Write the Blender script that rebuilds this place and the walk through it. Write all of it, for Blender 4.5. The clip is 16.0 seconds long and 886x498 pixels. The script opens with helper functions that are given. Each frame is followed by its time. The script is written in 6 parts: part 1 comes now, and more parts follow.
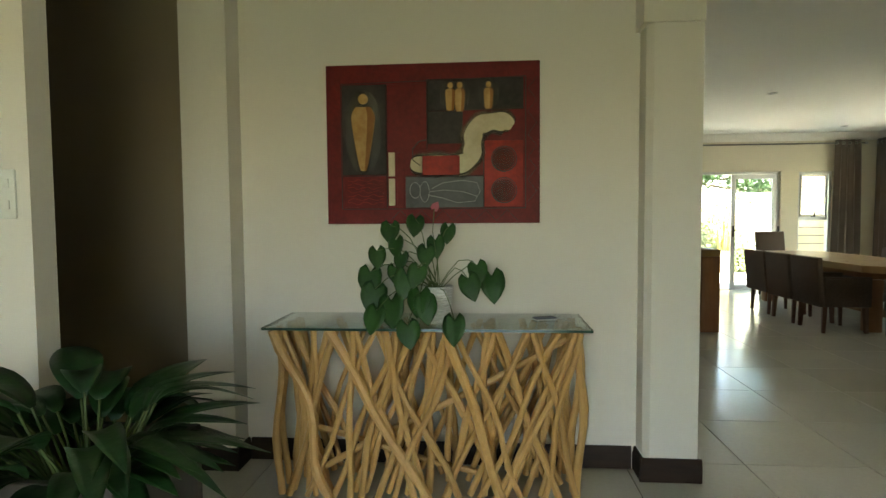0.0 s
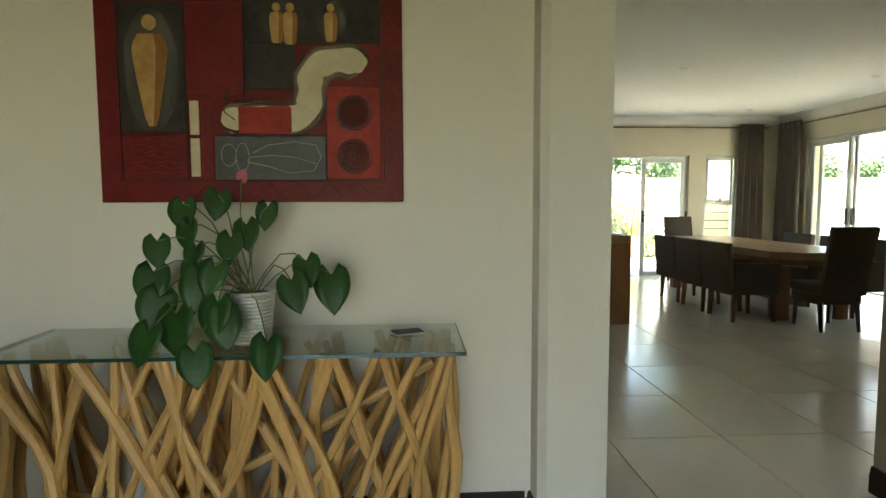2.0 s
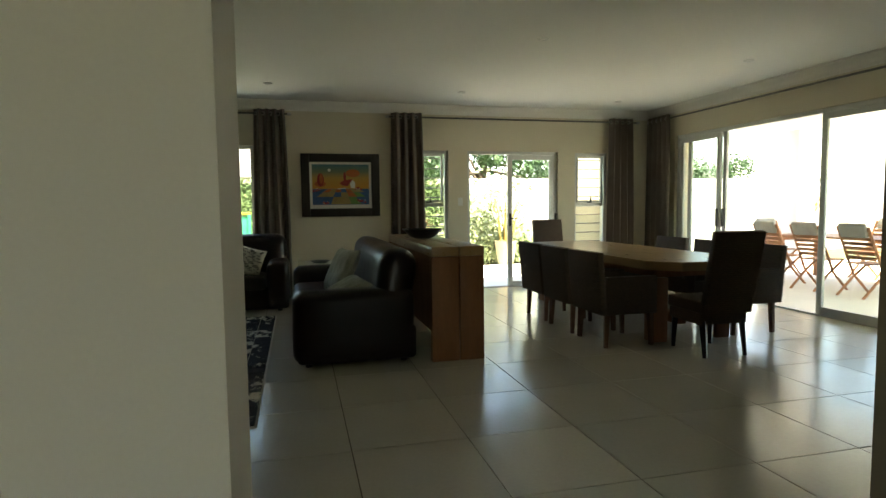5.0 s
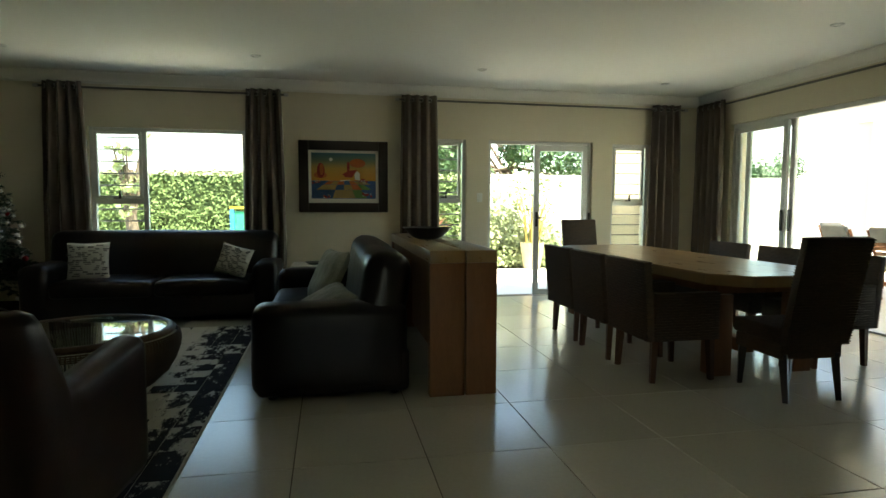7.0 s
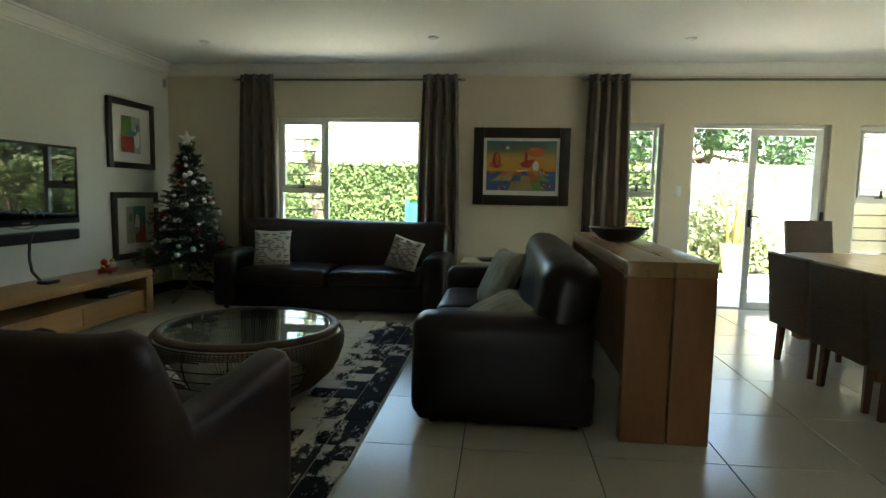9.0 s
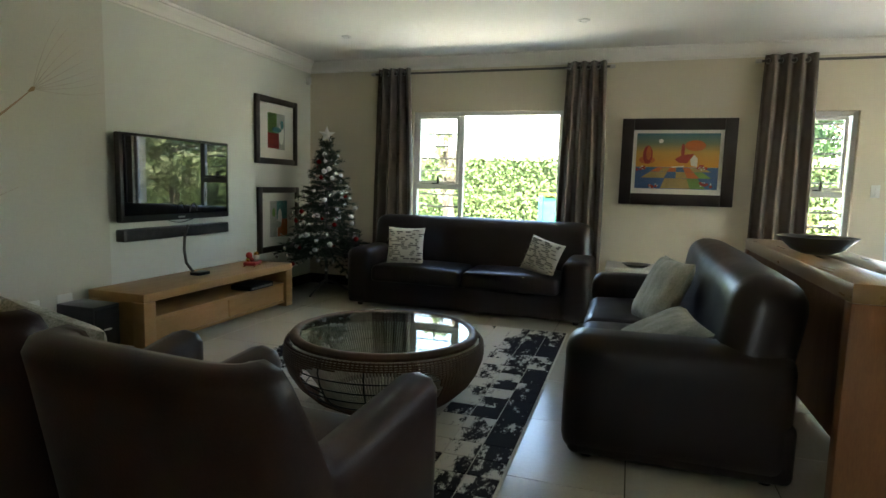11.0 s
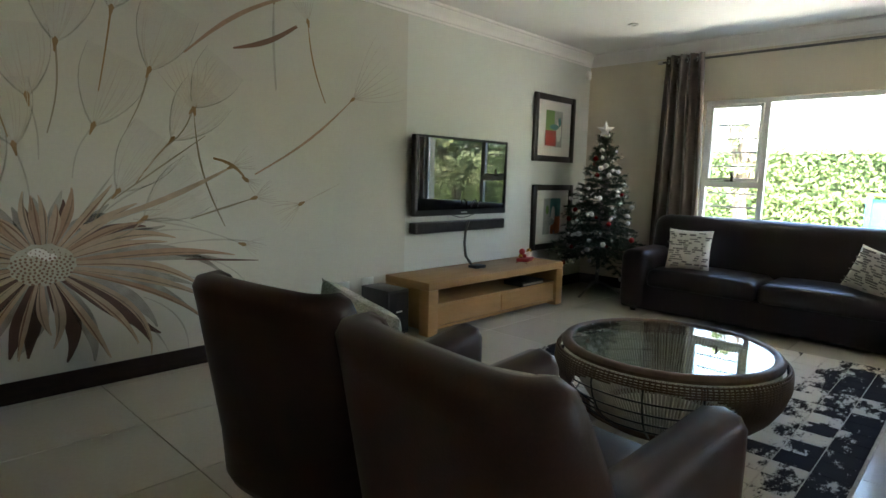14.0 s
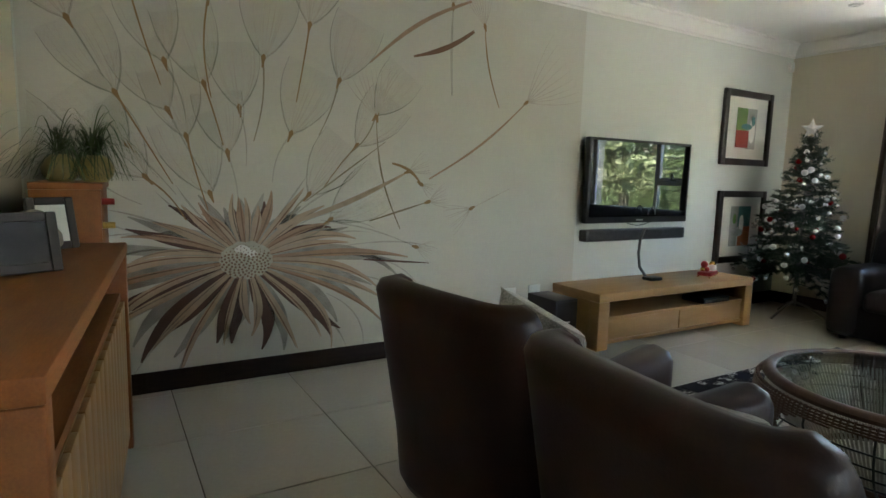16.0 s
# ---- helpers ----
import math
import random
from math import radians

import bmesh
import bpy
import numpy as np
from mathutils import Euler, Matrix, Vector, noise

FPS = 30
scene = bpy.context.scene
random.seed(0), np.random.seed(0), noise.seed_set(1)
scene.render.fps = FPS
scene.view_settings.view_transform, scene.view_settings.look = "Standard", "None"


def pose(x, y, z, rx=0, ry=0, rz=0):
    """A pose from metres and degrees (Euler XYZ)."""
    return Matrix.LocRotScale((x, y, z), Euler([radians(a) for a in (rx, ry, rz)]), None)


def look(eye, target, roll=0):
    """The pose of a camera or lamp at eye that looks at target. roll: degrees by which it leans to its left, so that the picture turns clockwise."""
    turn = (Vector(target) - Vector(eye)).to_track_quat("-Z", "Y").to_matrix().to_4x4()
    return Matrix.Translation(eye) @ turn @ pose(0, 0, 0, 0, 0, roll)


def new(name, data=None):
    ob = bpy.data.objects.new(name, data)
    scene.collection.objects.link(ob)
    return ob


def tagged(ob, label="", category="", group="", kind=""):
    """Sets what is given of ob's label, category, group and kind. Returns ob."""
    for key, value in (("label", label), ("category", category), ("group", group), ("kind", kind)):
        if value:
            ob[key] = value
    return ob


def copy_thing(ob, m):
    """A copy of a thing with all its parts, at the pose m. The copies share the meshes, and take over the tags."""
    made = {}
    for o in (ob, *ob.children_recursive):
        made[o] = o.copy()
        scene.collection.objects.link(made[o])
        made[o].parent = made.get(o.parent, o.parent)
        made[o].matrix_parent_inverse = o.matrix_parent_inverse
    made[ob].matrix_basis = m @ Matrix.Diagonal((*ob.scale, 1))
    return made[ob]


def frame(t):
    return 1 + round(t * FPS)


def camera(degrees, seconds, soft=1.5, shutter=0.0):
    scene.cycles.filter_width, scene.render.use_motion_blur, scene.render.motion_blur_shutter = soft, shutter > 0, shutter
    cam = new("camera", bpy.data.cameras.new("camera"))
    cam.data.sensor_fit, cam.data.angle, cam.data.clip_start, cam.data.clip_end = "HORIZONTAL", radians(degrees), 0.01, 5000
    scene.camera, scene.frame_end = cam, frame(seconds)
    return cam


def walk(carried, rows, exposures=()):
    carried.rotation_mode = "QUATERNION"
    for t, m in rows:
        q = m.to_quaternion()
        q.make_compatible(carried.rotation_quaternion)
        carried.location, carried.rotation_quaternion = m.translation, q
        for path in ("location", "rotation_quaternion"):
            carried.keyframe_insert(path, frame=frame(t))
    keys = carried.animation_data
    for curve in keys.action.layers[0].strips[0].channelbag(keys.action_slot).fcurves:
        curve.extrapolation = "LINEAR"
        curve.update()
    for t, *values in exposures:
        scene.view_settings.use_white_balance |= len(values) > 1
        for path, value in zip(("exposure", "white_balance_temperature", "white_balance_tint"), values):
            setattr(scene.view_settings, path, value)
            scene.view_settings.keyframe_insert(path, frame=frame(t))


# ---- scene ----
cam = camera(75.0, 16.0)
PATH = [
    (0, (0.563, 0.18, 1.338), (0.404, 2.17, 1.228), -0.4),
    (0.5, (0.611, 0.394, 1.328), (0.489, 2.387, 1.204), -0.3),
    (1, (0.692, 0.6, 1.308), (0.622, 2.594, 1.169), -0.2),
    (1.5, (0.774, 0.785, 1.302), (0.79, 2.779, 1.145), -0.2),
    (2, (0.851, 0.988, 1.3), (0.964, 2.978, 1.14), -0.2),
    (2.5, (0.97, 1.212, 1.296), (1.161, 3.196, 1.134), -0.3),
    (3, (1.12, 1.442, 1.293), (1.388, 3.418, 1.136), -0.5),
    (3.5, (1.256, 1.654, 1.292), (1.615, 3.616, 1.137), -0.6),
    (4, (1.374, 1.902, 1.291), (1.813, 3.848, 1.14), -0.6),
    (4.5, (1.526, 2.148, 1.293), (2.014, 4.082, 1.142), -0.7),
    (7, (2.103, 3.351, 1.24), (2.493, 5.306, 1.088), 0.2),
    (7.5, (2.111, 3.549, 1.251), (2.391, 5.523, 1.092), 0.5),
    (8, (2.082, 3.677, 1.263), (2.234, 5.663, 1.092), 0.7),
    (8.5, (2.076, 3.83, 1.289), (2.06, 5.821, 1.105), 1.0),
    (9, (2.091, 3.969, 1.274), (1.895, 5.95, 1.08), 1.1),
    (11.5, (1.85, 4.323, 1.31), (1.137, 6.177, 1.079), 1.7),
    (12, (1.848, 4.326, 1.327), (1.003, 6.122, 1.084), 1.8),
    (12.5, (1.832, 4.338, 1.32), (0.851, 6.063, 1.07), 1.9),
    (13, (1.803, 4.367, 1.317), (0.688, 6.008, 1.06), 1.9),
    (13.5, (1.753, 4.387, 1.308), (0.501, 5.934, 1.05), 1.8),
    (14, (1.736, 4.399, 1.286), (0.364, 5.83, 1.034), 1.5),
    (14.5, (1.712, 4.398, 1.265), (0.223, 5.71, 1.018), 1.4),
    (15, (1.674, 4.404, 1.255), (0.1, 5.614, 1.013), 1.4),
    (15.5, (1.61, 4.396, 1.268), (-0.043, 5.511, 1.021), 1.5),
    (16, (1.594, 4.394, 1.286), (-0.113, 5.406, 1.034), 1.6),
]
walk(cam, [(t, look(eye, target, roll)) for t, eye, target, roll in PATH],
     [(0, 3.8, 7600, 5), (1, 3.95, 7500, 7), (3, 3.4, 7600, 7), (4.5, 2.9, 7800, 6), (7, 2.85, 7500, 1), (9, 3.42, 7300, 4), (11.5, 4.3, 6900, 14), (12.5, 4.5, 6800, 16), (14, 4.5, 6700, 17), (16, 4.8, 6600, 18)])

# ---- world, sun, exposure ----
world = bpy.data.worlds.new("sky_world")
scene.world = world
world.use_nodes = True
wn = world.node_tree.nodes
sky = wn.new("ShaderNodeTexSky")
sky.sky_type = "NISHITA"
sky.sun_disc = False
sky.sun_elevation, sky.sun_rotation = radians(64.7), radians(148)
wn["Background"].inputs[1].default_value = 0.15
world.node_tree.links.new(sky.outputs[0], wn["Background"].inputs[0])
sun = new("sun", bpy.data.lights.new("sun", "SUN"))
sun.data.energy, sun.data.angle, sun.data.color = 5.0, radians(0.5), (1.0, 0.95, 0.86)
sun.matrix_world = look((5.0, -8.0, 20.0), (0.0, 0.0, 0.0))

# ---- materials ----
def lin(h):
    return tuple(((int(h[i:i + 2], 16) / 255 + 0.055) / 1.055) ** 2.4 for i in (0, 2, 4))


def mat(name, a, b=None, rough=0.5, scale=3.0, fine=60.0, bump=0.1, metal=0.0, stretch=(1, 1, 1), spec=0.5, sheen=0.0, jitter=0.0):
    """Noise at two scales between the colours a and b, with fine relief."""
    m = bpy.data.materials.new(name)
    m.use_nodes = True
    nt = m.node_tree
    n, l = nt.nodes, nt.links
    p = n["Principled BSDF"]
    b = b or tuple(c * 0.8 for c in a)
    co = n.new("ShaderNodeTexCoord")
    mp = n.new("ShaderNodeMapping")
    mp.inputs["Scale"].default_value = stretch
    l.new(co.outputs["Object"], mp.inputs["Vector"])
    big, small = n.new("ShaderNodeTexNoise"), n.new("ShaderNodeTexNoise")
    big.inputs["Scale"].default_value, small.inputs["Scale"].default_value = scale, fine
    big.inputs["Detail"].default_value = 4
    l.new(mp.outputs[0], big.inputs["Vector"]), l.new(mp.outputs[0], small.inputs["Vector"])
    mix = n.new("ShaderNodeMix")
    mix.data_type = "FLOAT"
    mix.inputs[0].default_value = 0.35
    l.new(big.outputs[0], mix.inputs[2]), l.new(small.outputs[0], mix.inputs[3])
    ramp = n.new("ShaderNodeValToRGB")
    ramp.color_ramp.elements[0].position, ramp.color_ramp.elements[1].position = 0.32, 0.68
    ramp.color_ramp.elements[0].color, ramp.color_ramp.elements[1].color = (*a, 1), (*b, 1)
    l.new(mix.outputs[0], ramp.inputs[0])
    out = ramp.outputs[0]
    if jitter:
        info, hsv, mr = n.new("ShaderNodeObjectInfo"), n.new("ShaderNodeHueSaturation"), n.new("ShaderNodeMapRange")
        mr.inputs[3].default_value, mr.inputs[4].default_value = 1 - jitter, 1 + jitter
        l.new(info.outputs["Random"], mr.inputs[0]), l.new(mr.outputs[0], hsv.inputs["Value"])
        l.new(out, hsv.inputs["Color"])
        out = hsv.outputs[0]
    l.new(out, p.inputs["Base Color"])
    rr = n.new("ShaderNodeMapRange")
    rr.inputs[3].default_value, rr.inputs[4].default_value = max(rough - 0.07, 0.02), min(rough + 0.07, 1)
    l.new(big.outputs[0], rr.inputs[0]), l.new(rr.outputs[0], p.inputs["Roughness"])
    p.inputs["Metallic"].default_value = metal
    p.inputs["Specular IOR Level"].default_value = spec
    p.inputs["Sheen Weight"].default_value = sheen
    if bump:
        bp = n.new("ShaderNodeBump")
        bp.inputs["Strength"].default_value, bp.inputs["Distance"].default_value = bump, 0.01
        l.new(mix.outputs[0], bp.inputs["Height"]), l.new(bp.outputs[0], p.inputs["Normal"])
    return m


def glass(name, tint=(1, 1, 1), rough=0.0, gloss=0.04):
    m = bpy.data.materials.new(name)
    m.use_nodes = True
    n, l = m.node_tree.nodes, m.node_tree.links
    n.remove(n["Principled BSDF"])
    tr, gl, mx, lw, pw, ma = n.new("ShaderNodeBsdfTransparent"), n.new("ShaderNodeBsdfGlossy"), n.new("ShaderNodeMixShader"), n.new("ShaderNodeLayerWeight"), n.new("ShaderNodeMath"), n.new("ShaderNodeMath")
    tr.inputs[0].default_value = (*tint, 1)
    gl.inputs["Roughness"].default_value = rough
    pw.operation, ma.operation = "POWER", "MULTIPLY_ADD"
    pw.inputs[1].default_value, ma.inputs[1].default_value, ma.inputs[2].default_value = 4.0, 0.7, gloss
    l.new(lw.outputs["Facing"], pw.inputs[0]), l.new(pw.outputs[0], ma.inputs[0]), l.new(ma.outputs[0], mx.inputs[0])
    l.new(tr.outputs[0], mx.inputs[1]), l.new(gl.outputs[0], mx.inputs[2])
    l.new(mx.outputs[0], n["Material Output"].inputs[0])
    return m


WALL = mat("cream_paint", (0.66, 0.60, 0.46), (0.62, 0.56, 0.43), 0.75, 0.8, 140, 0.05)
ENTRY = mat("white_paint", (0.71, 0.665, 0.60), (0.67, 0.625, 0.565), 0.75, 0.7, 140, 0.05)
TAUPE = mat("taupe_paint_and_shade", (0.27, 0.222, 0.155), (0.245, 0.20, 0.138), 0.75, 0.8, 140, 0.05)
CEIL = mat("ceiling_paint", (0.84, 0.83, 0.78), (0.80, 0.79, 0.74), 0.85, 0.5, 160, 0.03)
CORN = mat("cornice_paint", (0.80, 0.78, 0.73), (0.76, 0.74, 0.69), 0.7, 1, 90, 0.02)
TILE = mat("porcelain_tile", (0.56, 0.53, 0.45), (0.50, 0.47, 0.395), 0.19, 1.3, 45, 0.012, jitter=0.035)
GROUT = mat("grout", (0.12, 0.095, 0.07), (0.08, 0.065, 0.05), 0.9, 6, 120, 0.2)
SKIRT = mat("dark_skirting", (0.030, 0.016, 0.011), (0.018, 0.010, 0.007), 0.5, 4, 60, 0.05, stretch=(1, 1, 8), spec=0.15)
ALU = mat("grey_aluminium", (0.62, 0.62, 0.60), (0.56, 0.56, 0.54), 0.4, 3, 120, 0.02, metal=0.1)
WHITEALU = mat("white_aluminium", (0.78, 0.78, 0.76), (0.72, 0.72, 0.70), 0.4, 3, 120, 0.02)
BARMAT = mat("burglar_bar_steel", (0.16, 0.15, 0.14), (0.12, 0.11, 0.10), 0.5, 5, 80, 0.03, metal=0.4)
BLACK = mat("black_plastic", (0.012, 0.012, 0.013), (0.008, 0.008, 0.009), 0.35, 5, 120, 0.02)
CHROME = mat("brushed_steel", (0.55, 0.54, 0.52), (0.45, 0.44, 0.42), 0.3, 8, 150, 0.02, metal=1.0)
PLASTIC = mat("white_plastic", (0.72, 0.72, 0.68), (0.68, 0.68, 0.64), 0.4, 4, 90, 0.01)
PANE = glass("window_glass", (0.975, 1.0, 0.975))
PAVE = mat("pale_paving", (0.74, 0.71, 0.65), (0.64, 0.62, 0.57), 0.8, 1.5, 40, 0.15)
GARDENWALL = mat("white_garden_wall", (0.74, 0.73, 0.70), (0.66, 0.65, 0.62), 0.85, 0.7, 50, 0.1)

# ---- mesh helpers ----
def box(bm, x0, x1, y0, y1, z0, z1, r=0.0, seg=2):
    g = bmesh.ops.create_cube(bm, size=1.0, matrix=Matrix.LocRotScale(((x0 + x1) / 2, (y0 + y1) / 2, (z0 + z1) / 2), None, (x1 - x0, y1 - y0, z1 - z0)))
    if r:
        es = list({e for v in g["verts"] for e in v.link_edges})
        bmesh.ops.bevel(bm, geom=es, offset=r, segments=seg, profile=0.5, affect="EDGES", clamp_overlap=True)
    return bm


def boxes(*specs):
    bm = bmesh.new()
    for s in specs:
        box(bm, *s)
    return bm


def rod(bm, a, b, r, r2=None, n=10, cap=True):
    a, b = Vector(a), Vector(b)
    d = b - a
    m = Matrix.Translation((a + b) / 2) @ d.to_track_quat("Z", "Y").to_matrix().to_4x4()
    bmesh.ops.create_cone(bm, cap_ends=cap, segments=n, radius1=r, radius2=r if r2 is None else r2, depth=d.length, matrix=m)
    return bm


def tube(bm, pts, radii, n=8):
    """A tube along the points, with a radius at each."""
    pts = [Vector(p) for p in pts]
    rings = []
    for i, p in enumerate(pts):
        d = (pts[min(i + 1, len(pts) - 1)] - pts[max(i - 1, 0)]).normalized()
        u = d.orthogonal().normalized() if i == 0 else (u - d * u.dot(d)).normalized()
        v = d.cross(u)
        r = radii[i] if hasattr(radii, "__len__") else radii
        rings.append([bm.verts.new(p + (u * math.cos(k * math.tau / n) + v * math.sin(k * math.tau / n)) * r) for k in range(n)])
    for a, b in zip(rings, rings[1:]):
        for k in range(n):
            bm.faces.new((a[k], a[(k + 1) % n], b[(k + 1) % n], b[k]))
    bm.faces.new(rings[0][::-1]), bm.faces.new(rings[-1])
    return bm


def spun(bm, profile, n=40, centre=(0, 0, 0)):
    """A turned shape from a profile of (radius, height)."""
    c = Vector(centre)
    rings = [[bm.verts.new(c + Vector((r * math.cos(k * math.tau / n), r * math.sin(k * math.tau / n), z))) for k in range(n)] for r, z in profile]
    for a, b in zip(rings, rings[1:]):
        for k in range(n):
            bm.faces.new((a[k], a[(k + 1) % n], b[(k + 1) % n], b[k]))
    return bm


def prism(bm, outline, z0, z1):
    """A vertical prism over an outline in plan."""
    lo = [bm.verts.new((x, y, z0)) for x, y in outline]
    hi = [bm.verts.new((x, y, z1)) for x, y in outline]
    k = len(lo)
    bm.faces.new(lo[::-1]), bm.faces.new(hi)
    for i in range(k):
        bm.faces.new((lo[i], lo[(i + 1) % k], hi[(i + 1) % k], hi[i]))
    return bm


def joined(a, b):
    me = bpy.data.meshes.new("scratch")
    b.to_mesh(me)
    b.free()
    a.from_mesh(me)
    bpy.data.meshes.remove(me)
    return a


def mesh_of(name, bm, material, smooth=True):
    bmesh.ops.recalc_face_normals(bm, faces=bm.faces)
    me = bpy.data.meshes.new(name)
    bm.to_mesh(me)
    bm.free()
    me.materials.append(material)
    if smooth:
        me.polygons.foreach_set("use_smooth", [True] * len(me.polygons))
        me.set_sharp_from_angle(angle=radians(38))
    return me


def part(name, bm, material, parent, label="", kind=""):
    ob = new(name, mesh_of(name, bm, material))
    ob.parent = parent
    return tagged(ob, label, kind=kind)


def piece(name, me, parent, m):
    ob = new(name, me)
    ob.parent = parent
    ob.matrix_basis = m
    return ob


def thing(name, at, rz, label, category, group=""):
    ob = new(name)
    ob.matrix_basis = pose(*at, 0, 0, rz)
    ob.empty_display_size = 0.1
    return tagged(ob, label, category, group)


def built(name, bm, material, label, category):
    return tagged(new(name, mesh_of(name, bm, material)), label, category, kind="structure")


# ---- the house: walls, ceilings ----
LX, RX, NY, SY, EY, CZ = -2.0, 7.3, 10.8, 3.37, 3.25, 2.75
TH = 0.24

# north wall with the window, two side lights and the garden door
bm = bmesh.new()
OPEN = [(-0.62, 1.13, 0.62, 2.14), (3.36, 3.90, 0.55, 2.10), (4.20, 5.68, 0.0, 2.10), (5.97, 6.55, 0.55, 2.09)]
xs = LX - TH
for x0, x1, z0, z1 in OPEN:
    box(bm, xs, x0, NY, NY + TH, 0, CZ)
    box(bm, x0, x1, NY, NY + TH, z1, CZ)
    if z0 > 0:
        box(bm, x0, x1, NY, NY + TH, -0.05, z0)
    xs = x1
box(bm, xs, RX + TH, NY, NY + TH, 0, CZ)
built("wall_north", bm, WALL, "cream painted wall with window, side lights and garden door", "wall")
# east wall with the wide sliding door
SL0, SL1, SLZ = 6.5, 10.13, 2.30
built("wall_east", boxes((RX, RX + TH, 1.2, SL0, 0, CZ), (RX, RX + TH, SL1, NY, 0, CZ), (RX, RX + TH, SL0, SL1, SLZ, CZ)), WALL,
      "cream painted wall round the wide sliding door", "wall")
built("wall_west", boxes((LX - TH, LX, 3.5, NY, 0, CZ)), mat("pale_wall_paint", (0.62, 0.63, 0.56), (0.58, 0.59, 0.53), 0.7, 0.7, 120, 0.04), "pale grey-green painted wall behind the television", "wall")
# south side of the lounge
built("wall_south", prism(bmesh.new(), [(LX - TH, 3.372), (1.296, 3.372), (1.296, 3.50), (LX, 4.05), (LX - TH, 4.08)], 0, CZ), WALL, "plain cream wall behind the sideboard", "wall")
# entry: back wall, posts, opening
built("wall_entry", boxes((-0.78, 1.335, EY, 3.37, 0, 3.0)), ENTRY, "off-white painted entry wall behind the console", "wall")
built("pillar_1", joined(prism(bmesh.new(), [(1.335, 3.37), (1.335, 3.13), (1.365, 3.10), (1.60, 3.10), (1.60, 3.37)], 0, 2.27), boxes((1.31, 1.60, 3.085, 3.37, 2.27, 3.0))), ENTRY, "off-white plastered pillar beside the opening", "pillar")
built("pillar_2", boxes((-1.03, -0.78, 3.09, 3.37, 0, 3.0)), ENTRY, "off-white plastered pillar at the niche", "pillar")
# taupe here stands in for the shade on the jamb's inner face
built("wall_jamb", boxes((2.91, 7.3, 3.12, 3.37, 0, CZ)), TAUPE, "wall end at the opening, its shade put in as taupe", "wall")
built("wall_niche", boxes((-2.6, -1.03, 3.25, 3.37, 0, 3.0)), TAUPE, "taupe painted wall of the side passage", "wall")
built("wall_switch", boxes((-2.6, -0.88, 1.90, 2.0, 0, 3.0)), ENTRY, "off-white painted wall end with a light switch", "wall")
built("wall_passage", boxes((-2.74, -2.6, 1.86, 3.37, 0, 3.0)), TAUPE, "taupe painted end wall of the passage", "wall")
# the rest of the hall behind, unseen; a wide south opening added for daylight
# taupe on these unseen walls keeps bounced light down
built("wall_hall_west", boxes((-1.62, -1.5, -2.2, 1.86, 0, 3.0)), TAUPE, "taupe hall wall", "wall")
built("wall_hall_east", boxes((3.5, 3.62, -2.2, 3.12, 0, 3.0)), TAUPE, "taupe hall wall", "wall")
built("wall_hall_south", boxes((-1.62, -0.7, -2.34, -2.2, 0, 3.0), (1.4, 3.62, -2.34, -2.2, 0, 3.0), (-0.7, 1.4, -2.34, -2.2, 2.2, 3.0)), TAUPE, "unseen taupe hall wall round an opening added for daylight", "wall")
built("ceiling_hall", boxes((-2.74, 3.62, -2.34, 3.24, 3.0, 3.12)), CEIL, "white painted hall ceiling", "ceiling")
built("ceiling", boxes((LX - TH, RX + TH, 3.24, NY + TH, CZ, CZ + 0.13)), CEIL, "white painted lounge ceiling", "ceiling")
# unseen slab outside the hall, added only to block the sun
built("roof_sun_block", boxes((-1.6, 2.6, -3.5, -2.34, 2.4, 2.55)), CEIL, "unseen white slab added to keep the sun out of the hall", "roof")
built("lintel", boxes((1.60, 2.91, 3.12, 3.37, CZ - 0.02, 3.0)), ENTRY, "off-white beam above the opening", "beam")


def cornice(name, a, b):
    """A stepped and coved plaster cornice along a wall, from a to b, with the room on its left side."""
    a, b = Vector((*a, 0)), Vector((*b, 0))
    d = (b - a).normalized()
    s = Vector((-d.y, d.x, 0))
    prof = [(0.0, 0.13), (0.012, 0.13), (0.014, 0.115), (0.028, 0.11), (0.032, 0.085), (0.05, 0.055), (0.078, 0.035), (0.085, 0.022), (0.105, 0.018), (0.11, 0.0)]
    bm = bmesh.new()
    rows = [[bm.verts.new(p + s * u + Vector((0, 0, CZ - v))) for u, v in prof] for p in (a, b)]
    for i in range(len(prof) - 1):
        bm.faces.new((rows[0][i], rows[0][i + 1], rows[1][i + 1], rows[1][i]))
    built(name, bm, CORN, "white moulded plaster cornice", "cornice")


cornice("trim_cornice_west", (LX, NY), (LX, 4.05))
cornice("trim_cornice_north", (RX, NY), (LX, NY))
cornice("trim_cornice_east", (RX, SY), (RX, NY))


def skirting(name, a, b, h=0.12, t=0.018):
    """A dark skirting board with a rounded top, the room on its left side."""
    a, b = Vector((*a, 0)), Vector((*b, 0))
    d = (b - a).normalized()
    s = Vector((-d.y, d.x, 0))
    prof = [(0.0, 0.001), (t, 0.001), (t, h * 0.72), (t * 0.7, h * 0.8), (t * 0.75, h * 0.88), (t * 0.45, h), (0.0, h)]
    bm = bmesh.new()
    rows = [[bm.verts.new(p + s * u + Vector((0, 0, v))) for u, v in prof] for p in (a, b)]
    for i in range(len(prof) - 1):
        bm.faces.new((rows[0][i], rows[0][i + 1], rows[1][i + 1], rows[1][i]))
    bm.faces.new(rows[0]), bm.faces.new(rows[1])
    built(name, bm, SKIRT, "dark brown moulded skirting board", "skirting")


